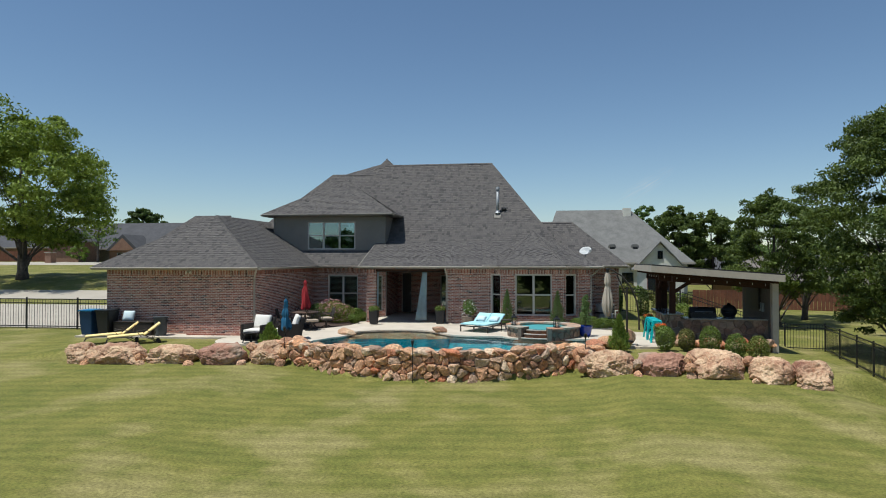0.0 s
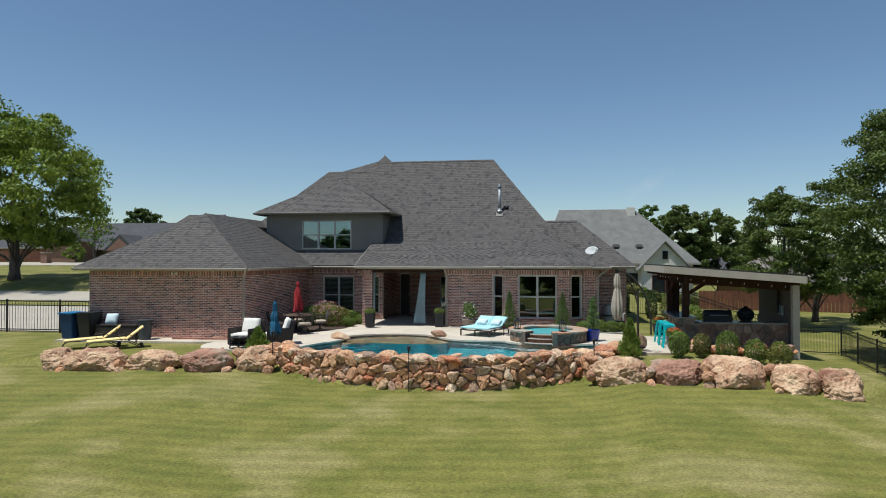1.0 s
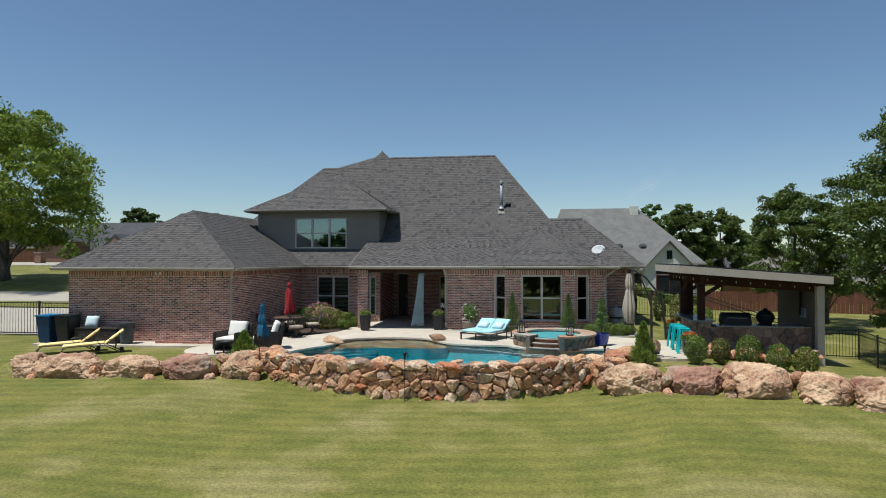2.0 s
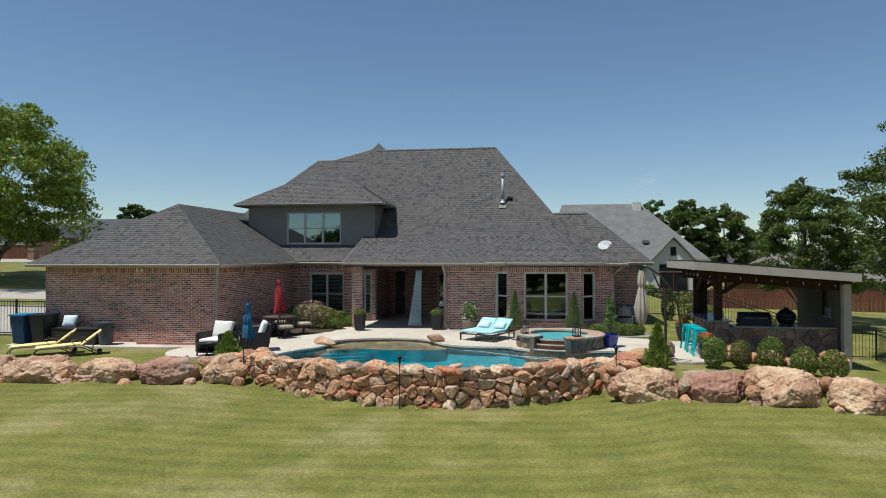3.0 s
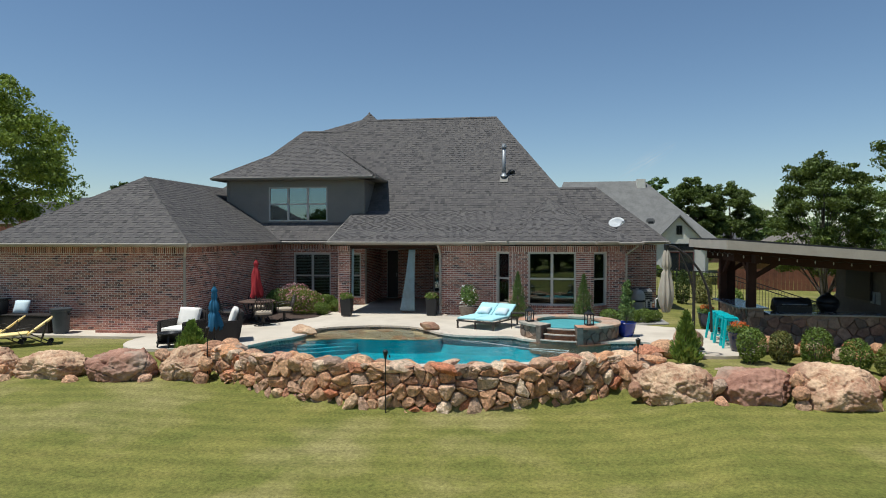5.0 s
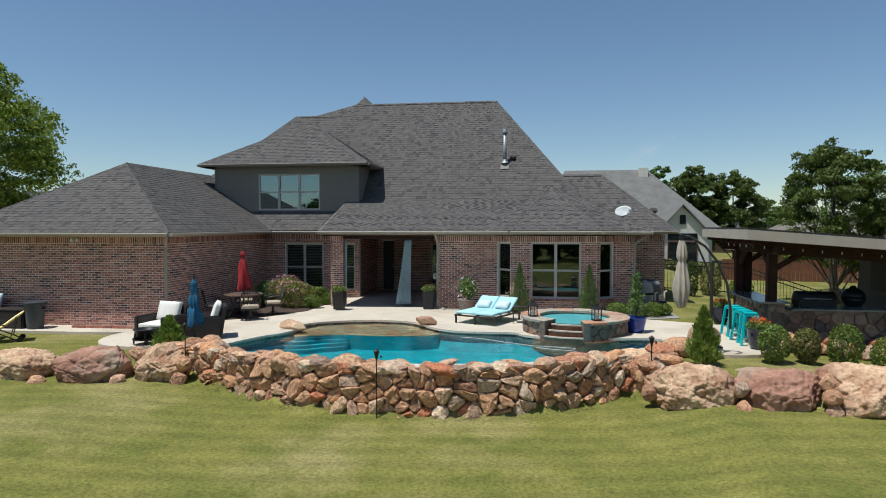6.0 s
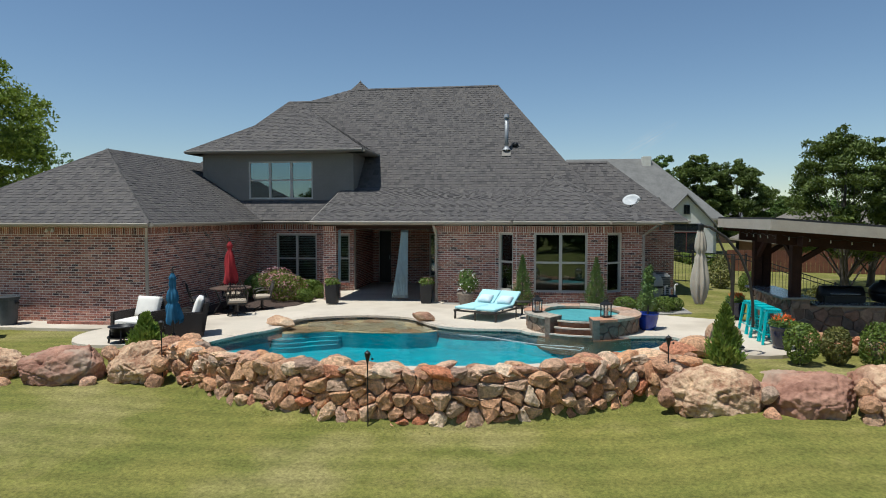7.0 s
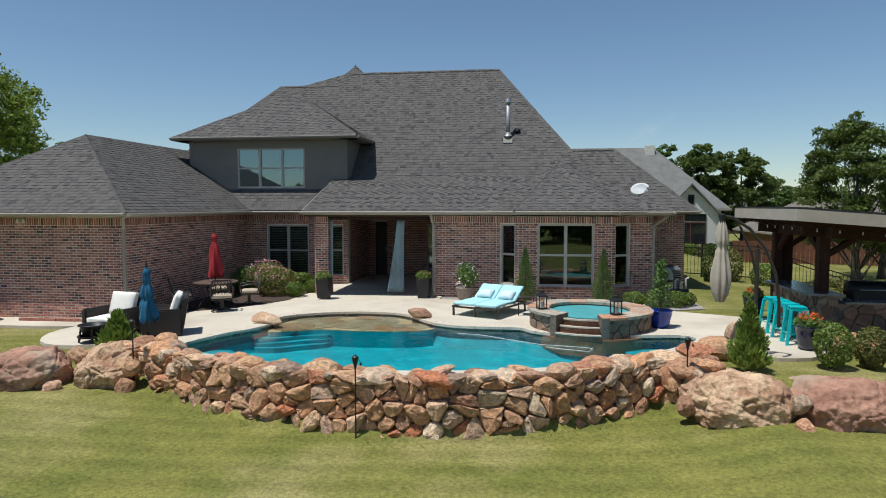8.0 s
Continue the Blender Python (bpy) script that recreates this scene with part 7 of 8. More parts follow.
# ---------- small things on the house ----------
vent = empty("flue_pipe", "galvanised flue pipe with cap on the roof", "flue", at=(2.04, 4.92, 5.23))
part("pipe", tube(bmesh.new(), [(0, 0, -0.15), (0, 0, 1.25)], 0.075, 16), M_STEEL, vent, smooth=True)
part("cap", lathe(bmesh.new(), [(0.1, 1.25), (0.11, 1.3), (0.08, 1.42), (0.0, 1.44)], 16), M_STEEL, vent)
part("collar", lathe(bmesh.new(), [(0.16, 0.05), (0.1, 0.14), (0.08, 0.2)], 16), M_STEEL, vent)
part("flashing", beam(bmesh.new(), (-0.17, -0.14, -0.1), (0.17, -0.14, -0.1), 0.3, 0.012, up=(0, -1, 1)), M_SIDING, vent)
# black lump added beside the flue in place of its cast shadow
flue_shadow = part("roof_vent", rock_mesh(5, sub=2, cuts=2, rough=0.02), M_BLACK, None)
flue_shadow.matrix_world = Matrix.LocRotScale((2.37, 5.1, 5.5), None, (0.26, 0.22, 0.2))
tagged(flue_shadow, "small black lump standing in for the flue's shadow", "roof vent")
dish = empty("satellite_dish", "white satellite dish on a bent mast", "satellite dish", at=(6.35, 2.2, 3.0))
bm = bmesh.new()
lathe(bm, [(0.0, 0.0), (0.15, 0.01), (0.28, 0.045), (0.34, 0.075), (0.335, 0.085), (0.27, 0.055), (0.0, 0.015)], 28)
bmesh.ops.transform(bm, matrix=pose(0, -0.15, 0.22, 48, 0, -25) @ Matrix.Diagonal((0.86, 0.72, 1, 1)), verts=bm.verts)
part("reflector", bm, material("dish_white", (0.5, 0.51, 0.51), rough=0.4), dish, smooth=True)
part("mast", tube(bmesh.new(), [(0.0, 0.1, -0.35), (0.0, 0.1, 0.0), (0, -0.08, 0.18)], 0.022, 8), M_STEEL, dish)
part("feed_arm", tube(bmesh.new(), [(0, -0.12, 0.05), (0.18, -0.5, 0.25)], 0.014, 6), M_STEEL, dish)
part("feed_horn", boxes((0.13, 0.24, -0.56, -0.47, 0.22, 0.31), bevel=0.015), material("lnb_grey", (0.4, 0.4, 0.39), rough=0.5), dish)


def downspout(x, y, z0, z1, ex, ey):
    bm = bmesh.new()
    beam(bm, (x, y, z0), (x, y, z1 - 0.3), 0.07, 0.055)
    beam(bm, (x, y, z1 - 0.3), (ex, ey, z1), 0.07, 0.055)
    part("downspout", bm, M_TRIM, house, "tan painted downspout")


downspout(WX1 + 0.05, WY - 0.06, WB + 0.2, 2.44, WE1 - 0.1, WEY + 0.02)
downspout(0.06, -0.06, 0.02, 2.44, 0.02, LE + 0.05)
downspout(6.42, -0.06, 0.0, 2.44, 6.75, LE + 0.05)
bm = boxes((-0.09, 0.09, -0.03, 0.03, -0.05, 0.05), bevel=0.01)
fl = part("flood_light", bm, M_TRIM, None)
for sx in (-1, 1):
    part("lamp_head", lathe(bmesh.new(), [(0.02, 0.0), (0.05, -0.1), (0.0, -0.1)], 12, (sx * 0.09, -0.06, 0.02)), M_CUSHION_W, fl)
fl.matrix_world = pose(-10.05, WY - 0.04, 2.36)
tagged(fl, "twin-head flood light under the wing eave", "flood light")

# porch curtains
M_CURTAIN = leaf_material("pale_blue_curtain", [(0.5, 0.64, 0.7), (0.53, 0.67, 0.73)], 0.3)


def curtain(x_top, x_bot, y, w_top, w_bot, z0, z1, label):
    bm = bmesh.new()
    n, m = 40, 16
    rows = []
    for j in range(m + 1):
        t = j / m
        w = w_top + (w_bot - w_top) * t ** 1.4
        xc = x_top + (x_bot - x_top) * t
        rows.append([bm.verts.new((xc + w * (k / n - 0.5), y + 0.035 * math.sin(k * 1.5 + t) * (0.6 + t), z1 - (z1 - z0) * t)) for k in range(n + 1)])
    for a, b in zip(rows, rows[1:]):
        for k in range(n):
            bm.faces.new((a[k], a[k + 1], b[k + 1], b[k]))
    ob = part("curtain", bm, M_CURTAIN, None, smooth=True)
    sol = ob.modifiers.new("cloth", "SOLIDIFY")
    sol.thickness = 0.003
    tagged(ob, label, "curtain", "outdoor porch curtains")


curtain(-1.0, -1.17, 0.15, 0.24, 0.56, 0.08, 2.27, "pale blue outdoor curtain hanging in the porch opening")
curtain(-3.2, -3.22, 0.2, 0.08, 0.06, 0.4, 2.27, "pale blue outdoor curtain gathered at the column")
part("curtain_rod", tube(bmesh.new(), [(-3.27, 0.15, 2.3), (0.0, 0.15, 2.3)], 0.014, 8), M_BRONZE, house)
# flower bed mulch and gravel strips
M_MULCH = material("dark_mulch", (0.09, 0.055, 0.04), (0.04, 0.026, 0.02), scale=8, fine=60, bump=1.0, dist=0.03)
M_GRAVEL = material("pale_river_gravel", (0.42, 0.39, 0.35), (0.22, 0.2, 0.18), scale=30, fine=70, bump=1.0, dist=0.02)
mu = filled([(-7.2, 2.75), (-7.2, -3.25), (-6.2, -3.05), (-5.0, -2.45), (-4.12, -1.2), (-4.06, -0.2), (-4.0, 2.75)], None, lambda x, y: deck_z(x) + 0.01, 0.1, M_MULCH, "flower_bed")
tagged(mu, "dark bark mulch bed beside the porch", "flower bed", kind="structure")
mu = filled([(0.12, -0.02), (0.3, -0.58), (1.0, -0.74), (3.0, -1.42), (4.6, -1.46), (6.3, -1.7), (7.6, -1.2), (7.6, 0.1), (6.3, 0.1), (5.8, 0.05), (5.1, -0.45), (2.7, -0.45), (1.95, 0.05)], None, lambda x, y: -0.03, 0.1, M_GRAVEL, "gravel_strip")
tagged(mu, "pale river gravel strip along the brick wall", "gravel bed", kind="structure")
# pool equipment by the corner
pe = empty("pool_filter", "pale domed pool filter tank by the corner", "pool equipment", at=(7.0, 1.4, 0.0))
part("tank", lathe(bmesh.new(), [(0.0, -0.05), (0.26, -0.05), (0.28, 0.1), (0.28, 0.62), (0.2, 0.78), (0.05, 0.83), (0.05, 0.88), (0.0, 0.88)], 24), material("beige_tank", (0.5, 0.47, 0.4), rough=0.4), pe, smooth=True)
part("clamp_band", lathe(bmesh.new(), [(0.29, 0.4), (0.3, 0.41), (0.3, 0.46), (0.29, 0.47)], 24), M_BLACK, pe)
ac = empty("air_conditioner", "grey round-topped air conditioning unit by the house", "air conditioner", at=(7.25, 2.3, 0.0))
part("casing", boxes((-0.38, 0.38, -0.38, 0.38, -0.05, 0.8), bevel=0.06), material("ac_grey", (0.33, 0.33, 0.32), rough=0.5), ac)
for k in range(9):
    part("louvre", boxes((-0.37, 0.37, -0.395, -0.375, 0.1 + k * 0.07, 0.13 + k * 0.07)), M_BLACK, ac)
part("fan_guard", lathe(bmesh.new(), [(0.0, 0.84), (0.3, 0.82), (0.33, 0.8)], 24), M_BLACK, ac)
pp = empty("pool_pump", "white pool pipes and black pump", "pool equipment", at=(7.35, 0.9, 0.0))
for k, (x, h) in enumerate(((-0.1, 0.5), (0.05, 0.42), (0.2, 0.55))):
    part("pipe", tube(bmesh.new(), [(x, 0, -0.03), (x, 0, h), (x + 0.1, 0.15, h)], 0.03, 8), M_CUSHION_W, pp)
part("motor", tube(bmesh.new(), [(-0.25, -0.12, 0.15), (0.25, -0.12, 0.15)], 0.1, 14), M_BLACK, pp)

# chandelier seen through the left window
cd = empty("chandelier", "small chandelier with warm lit bulbs indoors", "lamp", at=(-5.0, 4.1, 1.95))
M_GLOW = bpy.data.materials.new("lit_bulb")
M_GLOW.use_nodes = True
M_GLOW.node_tree.nodes["Principled BSDF"].inputs["Emission Color"].default_value = (1, 0.75, 0.4, 1)
M_GLOW.node_tree.nodes["Principled BSDF"].inputs["Emission Strength"].default_value = 6.0
part("bar", tube(bmesh.new(), [(-0.3, 0, 0), (0.3, 0, 0)], 0.012, 6), M_BRONZE, cd)
part("stem", tube(bmesh.new(), [(0, 0, 0), (0, 0, 0.47)], 0.01, 6), M_BRONZE, cd)
for k in range(5):
    part("bulb", lathe(bmesh.new(), [(0.0, -0.02), (0.03, 0.0), (0.025, 0.05), (0.0, 0.06)], 10, (-0.26 + 0.13 * k, 0, 0)), M_GLOW, cd)

# ---------- fences ----------
def metal_fence(points, label, height=1.37, gap=0.13, group="black metal fences"):
    """Posts at the corners and every 2.4 m, two rails and thin pickets a bay."""
    f = empty("metal_fence", label, "fence", group)
    post_me = mesh_of("post", [(a, b, z) for z in (-0.15, height + 0.06) for a, b in ((-0.03, -0.03), (0.03, -0.03), (0.03, 0.03), (-0.03, 0.03))], [(0, 1, 5, 4), (1, 2, 6, 5), (2, 3, 7, 6), (3, 0, 4, 7), (4, 5, 6, 7)], M_BLACK)
    for (x0, y0), (x1, y1) in zip(points, points[1:]):
        n = max(1, round(math.hypot(x1 - x0, y1 - y0) / 2.4))
        for i in range(n):
            a = Vector((x0 + (x1 - x0) * i / n, y0 + (y1 - y0) * i / n, 0))
            b = Vector((x0 + (x1 - x0) * (i + 1) / n, y0 + (y1 - y0) * (i + 1) / n, 0))
            a.z, b.z = ground_z(a.x, a.y), ground_z(b.x, b.y)
            p = link_mesh("post", post_me, f)
            p.matrix_basis = Matrix.Translation(a)
            for h in (height - 0.02, height - 0.2, 0.13):
                part("rail", beam(bmesh.new(), a + Vector((0, 0, h)), b + Vector((0, 0, h)), 0.035, 0.04), M_BLACK, f)
            k = int((b - a).length / gap)
            bm = bmesh.new()
            for j in range(1, k):
                c = a.lerp(b, j / k)
                beam(bm, c + Vector((0, 0, 0.05)), c + Vector((0, 0, height)), 0.013)
            tagged(part("picket_infill", bm, M_BLACK, f), kind="stuff")
    p = link_mesh("post", post_me, f)
    p.matrix_basis = Matrix.Translation((*points[-1], ground_z(*points[-1])))
    return f


metal_fence([(-13.85, -2.5), (-16.4, -2.5), (-24, -2.6), (-34, -2.8)], "black metal picket fence along the driveway")
metal_fence([(7.7, 8.2), (11.8, 7.8), (15.0, 7.2), (18.6, 6.5)], "black metal picket fence across the back lawn")
metal_fence([(18.6, 6.5), (17.8, 1.5), (16.7, -5.0), (16.2, -12), (16.0, -18)], "black metal picket fence down the side slope")

# ---------- driveway, road ----------
def paving(name, x0, x1, y0, y1, mat, label, step=1.5, skew=0.0, lift=0.03):
    xs = np.arange(x0, x1 + step / 2, step)
    ys = np.arange(y0, y1 + step / 2, step)
    vs = [(x, y + skew * (x - x0), ground_z(x, y + skew * (x - x0)) + lift) for y in ys for x in xs]
    w = len(xs)
    fs = [(j * w + i, j * w + i + 1, j * w + i + w + 1, j * w + i + w) for j in range(len(ys) - 1) for i in range(w - 1)]
    ob = new(name, mesh_of(name, vs, fs, mat, True))
    tagged(ob, label, "road" if name == "road" else "driveway", kind="structure")


paving("driveway", -48, -14.3, -2.2, 11.0, M_DRIVE, "pale concrete driveway beside the house")
paving("driveway_spur", -60, -14.3, 16.6, 23.2, M_DRIVE, "pale concrete drive spur across the grass")
paving("road", -160, 0, 52, 62, M_DRIVE, "pale concrete street", 2.0)


# ---------- neighbouring houses ----------
def hip_roof(parent, x0, x1, y0, y1, z0, ridge_x0, ridge_x1, ridge_y, z1, mat, name="roof"):
    bm = bmesh.new()
    e = [bm.verts.new(p) for p in ((x0, y0, z0), (x1, y0, z0), (x1, y1, z0), (x0, y1, z0))]
    a, b = bm.verts.new((ridge_x0, ridge_y, z1)), bm.verts.new((ridge_x1, ridge_y, z1))
    for f in ((e[0], e[1], b, a), (e[1], e[2], b), (e[2], e[3], a, b), (e[3], e[0], a), (e[3], e[2], e[1], e[0])):
        bm.faces.new(f)
    r = part(name, bm, mat, parent)
    bm = bmesh.new()
    for p, q in (((x0, y0), (x1, y0)), ((x1, y0), (x1, y1)), ((x0, y1), (x0, y0))):
        beam(bm, (*p, z0 - 0.08), (*q, z0 - 0.08), 0.12, 0.2)
    part("fascia", bm, M_TRIM, parent)
    return r


def roof_rows(name, colour):
    """Far roof shingles: fine rows and patches."""
    m = material(name, colour, tuple(c * 0.7 for c in colour), rough=0.95, scale=1.2, fine=9, bump=0.4, dist=0.03)
    return m


M_ROOF_N = roof_rows("grey_brown_far_shingles", (0.185, 0.18, 0.17))
M_ROOF_L = roof_rows("charcoal_far_shingles", (0.085, 0.083, 0.088))
M_ROOF_T = roof_rows("tan_far_shingles", (0.2, 0.175, 0.15))
M_WHITEBRICK = material("white_painted_brick", (0.68, 0.65, 0.58), (0.58, 0.55, 0.49), rough=0.85, scale=2, fine=14, bump=0.5)
M_FARBRICK = material("far_red_brick", (0.27, 0.16, 0.11), (0.2, 0.11, 0.08), rough=0.9, scale=2, fine=14, bump=0.4)
M_DARKGLASS = material("dark_far_glass", (0.02, 0.024, 0.028), (0.015, 0.018, 0.02), rough=0.08, bump=0.0, spec=0.7)


def far_window(parent, x0, x1, y, z0, z1, mat=None):
    w = new("window")
    w.parent = parent
    part("pane", boxes((x0, x1, y - 0.03, y + 0.03, z0, z1)), M_DARKGLASS, w)
    bm = bmesh.new()
    for r in ((x0 - 0.06, x1 + 0.06, z0 - 0.08, z0), (x0 - 0.06, x1 + 0.06, z1, z1 + 0.08), (x0 - 0.06, x0, z0, z1), (x1, x1 + 0.06, z0, z1), ((x0 + x1) / 2 - 0.03, (x0 + x1) / 2 + 0.03, z0, z1)):
        box(bm, r[0], r[1], y - 0.06, y + 0.02, r[2], r[3])
    part("frame", bm, mat or M_FRAME, w)


nh = empty("white_house", "white brick neighbouring house with steep grey roof", "house")
part("wall", boxes((5.0, 20.0, 42.8, 57, -2.0, 2.5)), M_WHITEBRICK, nh)
hip_roof(nh, 4.2, 20.6, 42.0, 58, 2.5, 6.4, 15.0, 49.5, 8.7, M_ROOF_N)
part("gable_wall", prism(bmesh.new(), [(14.4, 40.4), (19.1, 40.4), (19.1, 43), (14.4, 43)], -2.0, 2.1), M_WHITEBRICK, nh)
bm = bmesh.new()
f0 = [bm.verts.new((x, y, z)) for y in (40.4, 43.0) for x, z in ((14.4, 2.1), (19.1, 2.1), (16.75, 4.5))]
bm.faces.new(f0[:3])
bm.faces.new(f0[3:][::-1])
bm.faces.new((f0[0], f0[2], f0[5], f0[3]))
bm.faces.new((f0[2], f0[1], f0[4], f0[5]))
part("gable", bm, M_WHITEBRICK, nh)
for s, xa in ((-1, 14.05), (1, 19.45)):
    bm = bmesh.new()
    q = [(xa, 40.05, 1.8), (xa, 46.5, 1.8), (16.75, 46.5, 4.75), (16.75, 40.05, 4.75)]
    v = [bm.verts.new(p) for p in q] + [bm.verts.new((p[0], p[1], p[2] - 0.14)) for p in q]
    for f in ((0, 1, 2, 3), (7, 6, 5, 4), (0, 3, 7, 4), (0, 4, 5, 1), (3, 2, 6, 7)):
        bm.faces.new([v[i] for i in f])
    bmesh.ops.recalc_face_normals(bm, faces=bm.faces)
    part("gable_roof", bm, M_ROOF_N, nh)
part("chimney", boxes((14.1, 15.0, 48.5, 49.4, 7.2, 8.85), bevel=0.03), M_WHITEBRICK, nh)
far_window(nh, 16.55, 16.95, 40.37, 2.95, 3.65, M_BLACK)
far_window(nh, 15.5, 18.0, 40.37, -1.2, 1.2, material("red_brown_frame", (0.16, 0.05, 0.04), rough=0.6))
far_window(nh, 15.5, 18.0, 40.37, 1.45, 1.95, M_BLACK)
for x in (12.3, 14.75):
    dv = new("roof_vent")
    dv.parent = nh
    part("hood", boxes((x - 0.4, x + 0.4, 43.8, 45.2, 3.4, 4.5), bevel=0.12), M_ROOF_N, dv)
    part("louvre", boxes((x - 0.25, x + 0.25, 43.77, 43.8, 3.55, 4.2)), M_BLACK, dv)
far_window(nh, 9.5, 11, 42.78, 0.2, 1.9)
# no real opening: a dark slab on the wall stands in for porch shade
part("porch_shade_panel", boxes((13.2, 14.6, 42.74, 42.8, -1.6, 1.4)), M_DARKGLASS, nh)

lh = empty("grey_roof_house", "long dark-roofed house across the street", "house")
part("wall", boxes((-74, -50, 70, 84, 0.8, 4.6)), material("taupe_wall", (0.25, 0.22, 0.19), rough=0.85, scale=1, fine=10), lh)
hip_roof(lh, -75, -46, 69, 85, 4.6, -74.5, -53, 77, 9.3, M_ROOF_L)
bm = bmesh.new()
f0 = [bm.verts.new((x, y, z)) for y in (66.5, 72.0) for x, z in ((-65.6, 4.2), (-59.6, 4.2), (-62.6, 6.9))]
for f in ((0, 1, 2), (5, 4, 3), (0, 2, 5, 3), (2, 1, 4, 5)):
    bm.faces.new([f0[i] for i in f])
part("porch_gable", bm, M_ROOF_L, lh)
part("porch_wall", boxes((-65.1, -60.1, 66.8, 70, 0.8, 4.2)), M_FARBRICK, lh)
bm = bmesh.new()
f0 = [bm.verts.new((x, 66.45, z)) for x, z in ((-64.9, 4.25), (-60.3, 4.25), (-62.6, 6.3))]
bm.faces.new(f0)
part("gable_stone", bm, M_FARBRICK, lh)
far_window(lh, -63.6, -61.6, 66.75, 2.0, 3.8)
bh = empty("brick_house", "far red brick house with hipped grey roofs", "house")
part("wall", boxes((-112, -83, 88, 100, 0.5, 5.2)), M_FARBRICK, bh)
hip_roof(bh, -113, -82, 87, 101, 5.2, -106, -90, 94, 9.6, M_ROOF_L)
for x in (-108, -102, -97):
    far_window(bh, x, x + 1.6, 87.96, 2.2, 4.2)
ch2 = empty("brick_outhouse", "square brick garage end with a hipped grey roof", "house")
part("wall", boxes((-73.3, -68.0, 63.4, 67.8, 0.5, 5.75)), M_FARBRICK, ch2)
hip_roof(ch2, -73.8, -67.5, 62.9, 68.3, 5.75, -70.7, -70.2, 65.6, 7.9, M_ROOF_L)
pil = empty("brick_pillar", "brick entrance pillar beside the street", "pillar", at=(-68.9, 58.5, ground_z(-68.9, 58.5)))
part("shaft", boxes((-0.5, 0.5, -0.5, 0.5, -0.2, 1.5)), M_FARBRICK, pil)
part("cap", boxes((-0.6, 0.6, -0.6, 0.6, 1.5, 1.65), bevel=0.04), M_TRIM, pil)
rh = empty("tan_roof_house", "far tan-roofed brick house beyond the fence", "house")
part("wall", boxes((26, 40, 46, 56, -2.2, 0.2)), M_FARBRICK, rh)
hip_roof(rh, 25.2, 41, 45, 57, 0.2, 29.5, 37, 51, 3.2, M_ROOF_T)
far_window(rh, 30, 31.5, 45.96, -1.2, -0.1)


def plank_fence(points, height, label, mat):
    f = empty("plank_fence", label, "fence", "wooden plank fences")
    cnt = 0
    for (x0, y0), (x1, y1) in zip(points, points[1:]):
        L = math.hypot(x1 - x0, y1 - y0)
        n = int(L / 0.3)
        for j in range(n):
            a = Vector((x0 + (x1 - x0) * j / n, y0 + (y1 - y0) * j / n, 0))
            b = Vector((x0 + (x1 - x0) * (j + 0.94) / n, y0 + (y1 - y0) * (j + 0.94) / n, 0))
            z = ground_z(a.x, a.y)
            a.z = b.z = z + height / 2
            part("plank", beam(bmesh.new(), a, b, 0.03, height), mat, f)
            cnt += 1
    return f


M_REDWOOD = material("red_stained_cedar", (0.17, 0.065, 0.035), (0.11, 0.042, 0.024), rough=0.8, scale=2, fine=14, bump=0.2, obj=0.15)
plank_fence([(18.5, 34), (26, 33), (36, 30)], 1.7, "red-brown cedar plank fence across the lawn", M_REDWOOD)
plank_fence([(-98, 74), (-78, 72)], 1.9, "red-brown cedar plank fence by the street", M_REDWOOD)

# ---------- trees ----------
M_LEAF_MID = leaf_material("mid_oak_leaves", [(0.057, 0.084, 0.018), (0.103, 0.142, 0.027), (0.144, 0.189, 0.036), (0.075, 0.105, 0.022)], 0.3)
# brighter leaf copy for the left oak, with sunlight put into its colours
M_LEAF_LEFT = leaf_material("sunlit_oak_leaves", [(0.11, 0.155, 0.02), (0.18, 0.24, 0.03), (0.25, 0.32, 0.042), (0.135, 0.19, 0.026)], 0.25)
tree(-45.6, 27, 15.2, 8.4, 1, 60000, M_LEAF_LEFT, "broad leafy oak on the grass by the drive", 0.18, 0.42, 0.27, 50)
tree(21.2, 4.3, 11.8, 4.3, 2, 90000, M_LEAF_MID, "tall dense dark-green oak beyond the fence", 0.085, 0.26, 0.16, 90)
tree(20.7, 19.0, 9.2, 3.2, 3, 40000, M_LEAF_MID, "dark-green oak beyond the fence", 0.1, 0.22, 0.28, 60)
tree(27.5, 9.5, 11.0, 4.4, 4, 40000, M_LEAF_MID, "large dark-green oak beyond the fence", 0.11, 0.26, 0.22, 70)
tree(24.5, 24, 8.0, 3.2, 5, 16000, M_LEAF, "leafy green oak beyond the fence", 0.1, 0.2, 0.3, 46)
tree(22.6, 60, 11.2, 3.7, 6, 42000, M_LEAF_MID, "rounded dark oak behind the white house", 0.17, 0.25, 0.2, 50)
tree(27.3, 61, 10.6, 3.8, 7, 42000, M_LEAF_MID, "rounded dark oak behind the white house", 0.17, 0.25, 0.2, 50)
tree(19.0, 64, 12.0, 2.4, 8, 9000, M_LEAF, "green tree behind the white house", 0.2, 0.2, 0.3, 26)
tree(33.5, 66, 6.6, 3.6, 9, 9000, M_LEAF, "green tree in the distance", 0.22, 0.25, 0.15, 34)
tree(-62, 60, 9.5, 2.6, 10, 900, M_LEAF, "sparse half-bare tree by the street", 0.2, 0.16, 0.3, 26)
tree(-89, 112, 12.0, 4.8, 12, 7000, M_LEAF_DARK, "distant round green tree", 0.5, 0.3, 0.25, 34)
tree(-66.5, 61.5, 3.0, 1.6, 13, 2500, M_LEAF_BRIGHT, "small bright-green tree by the street", 0.16, 0.1, 0.25, 18)
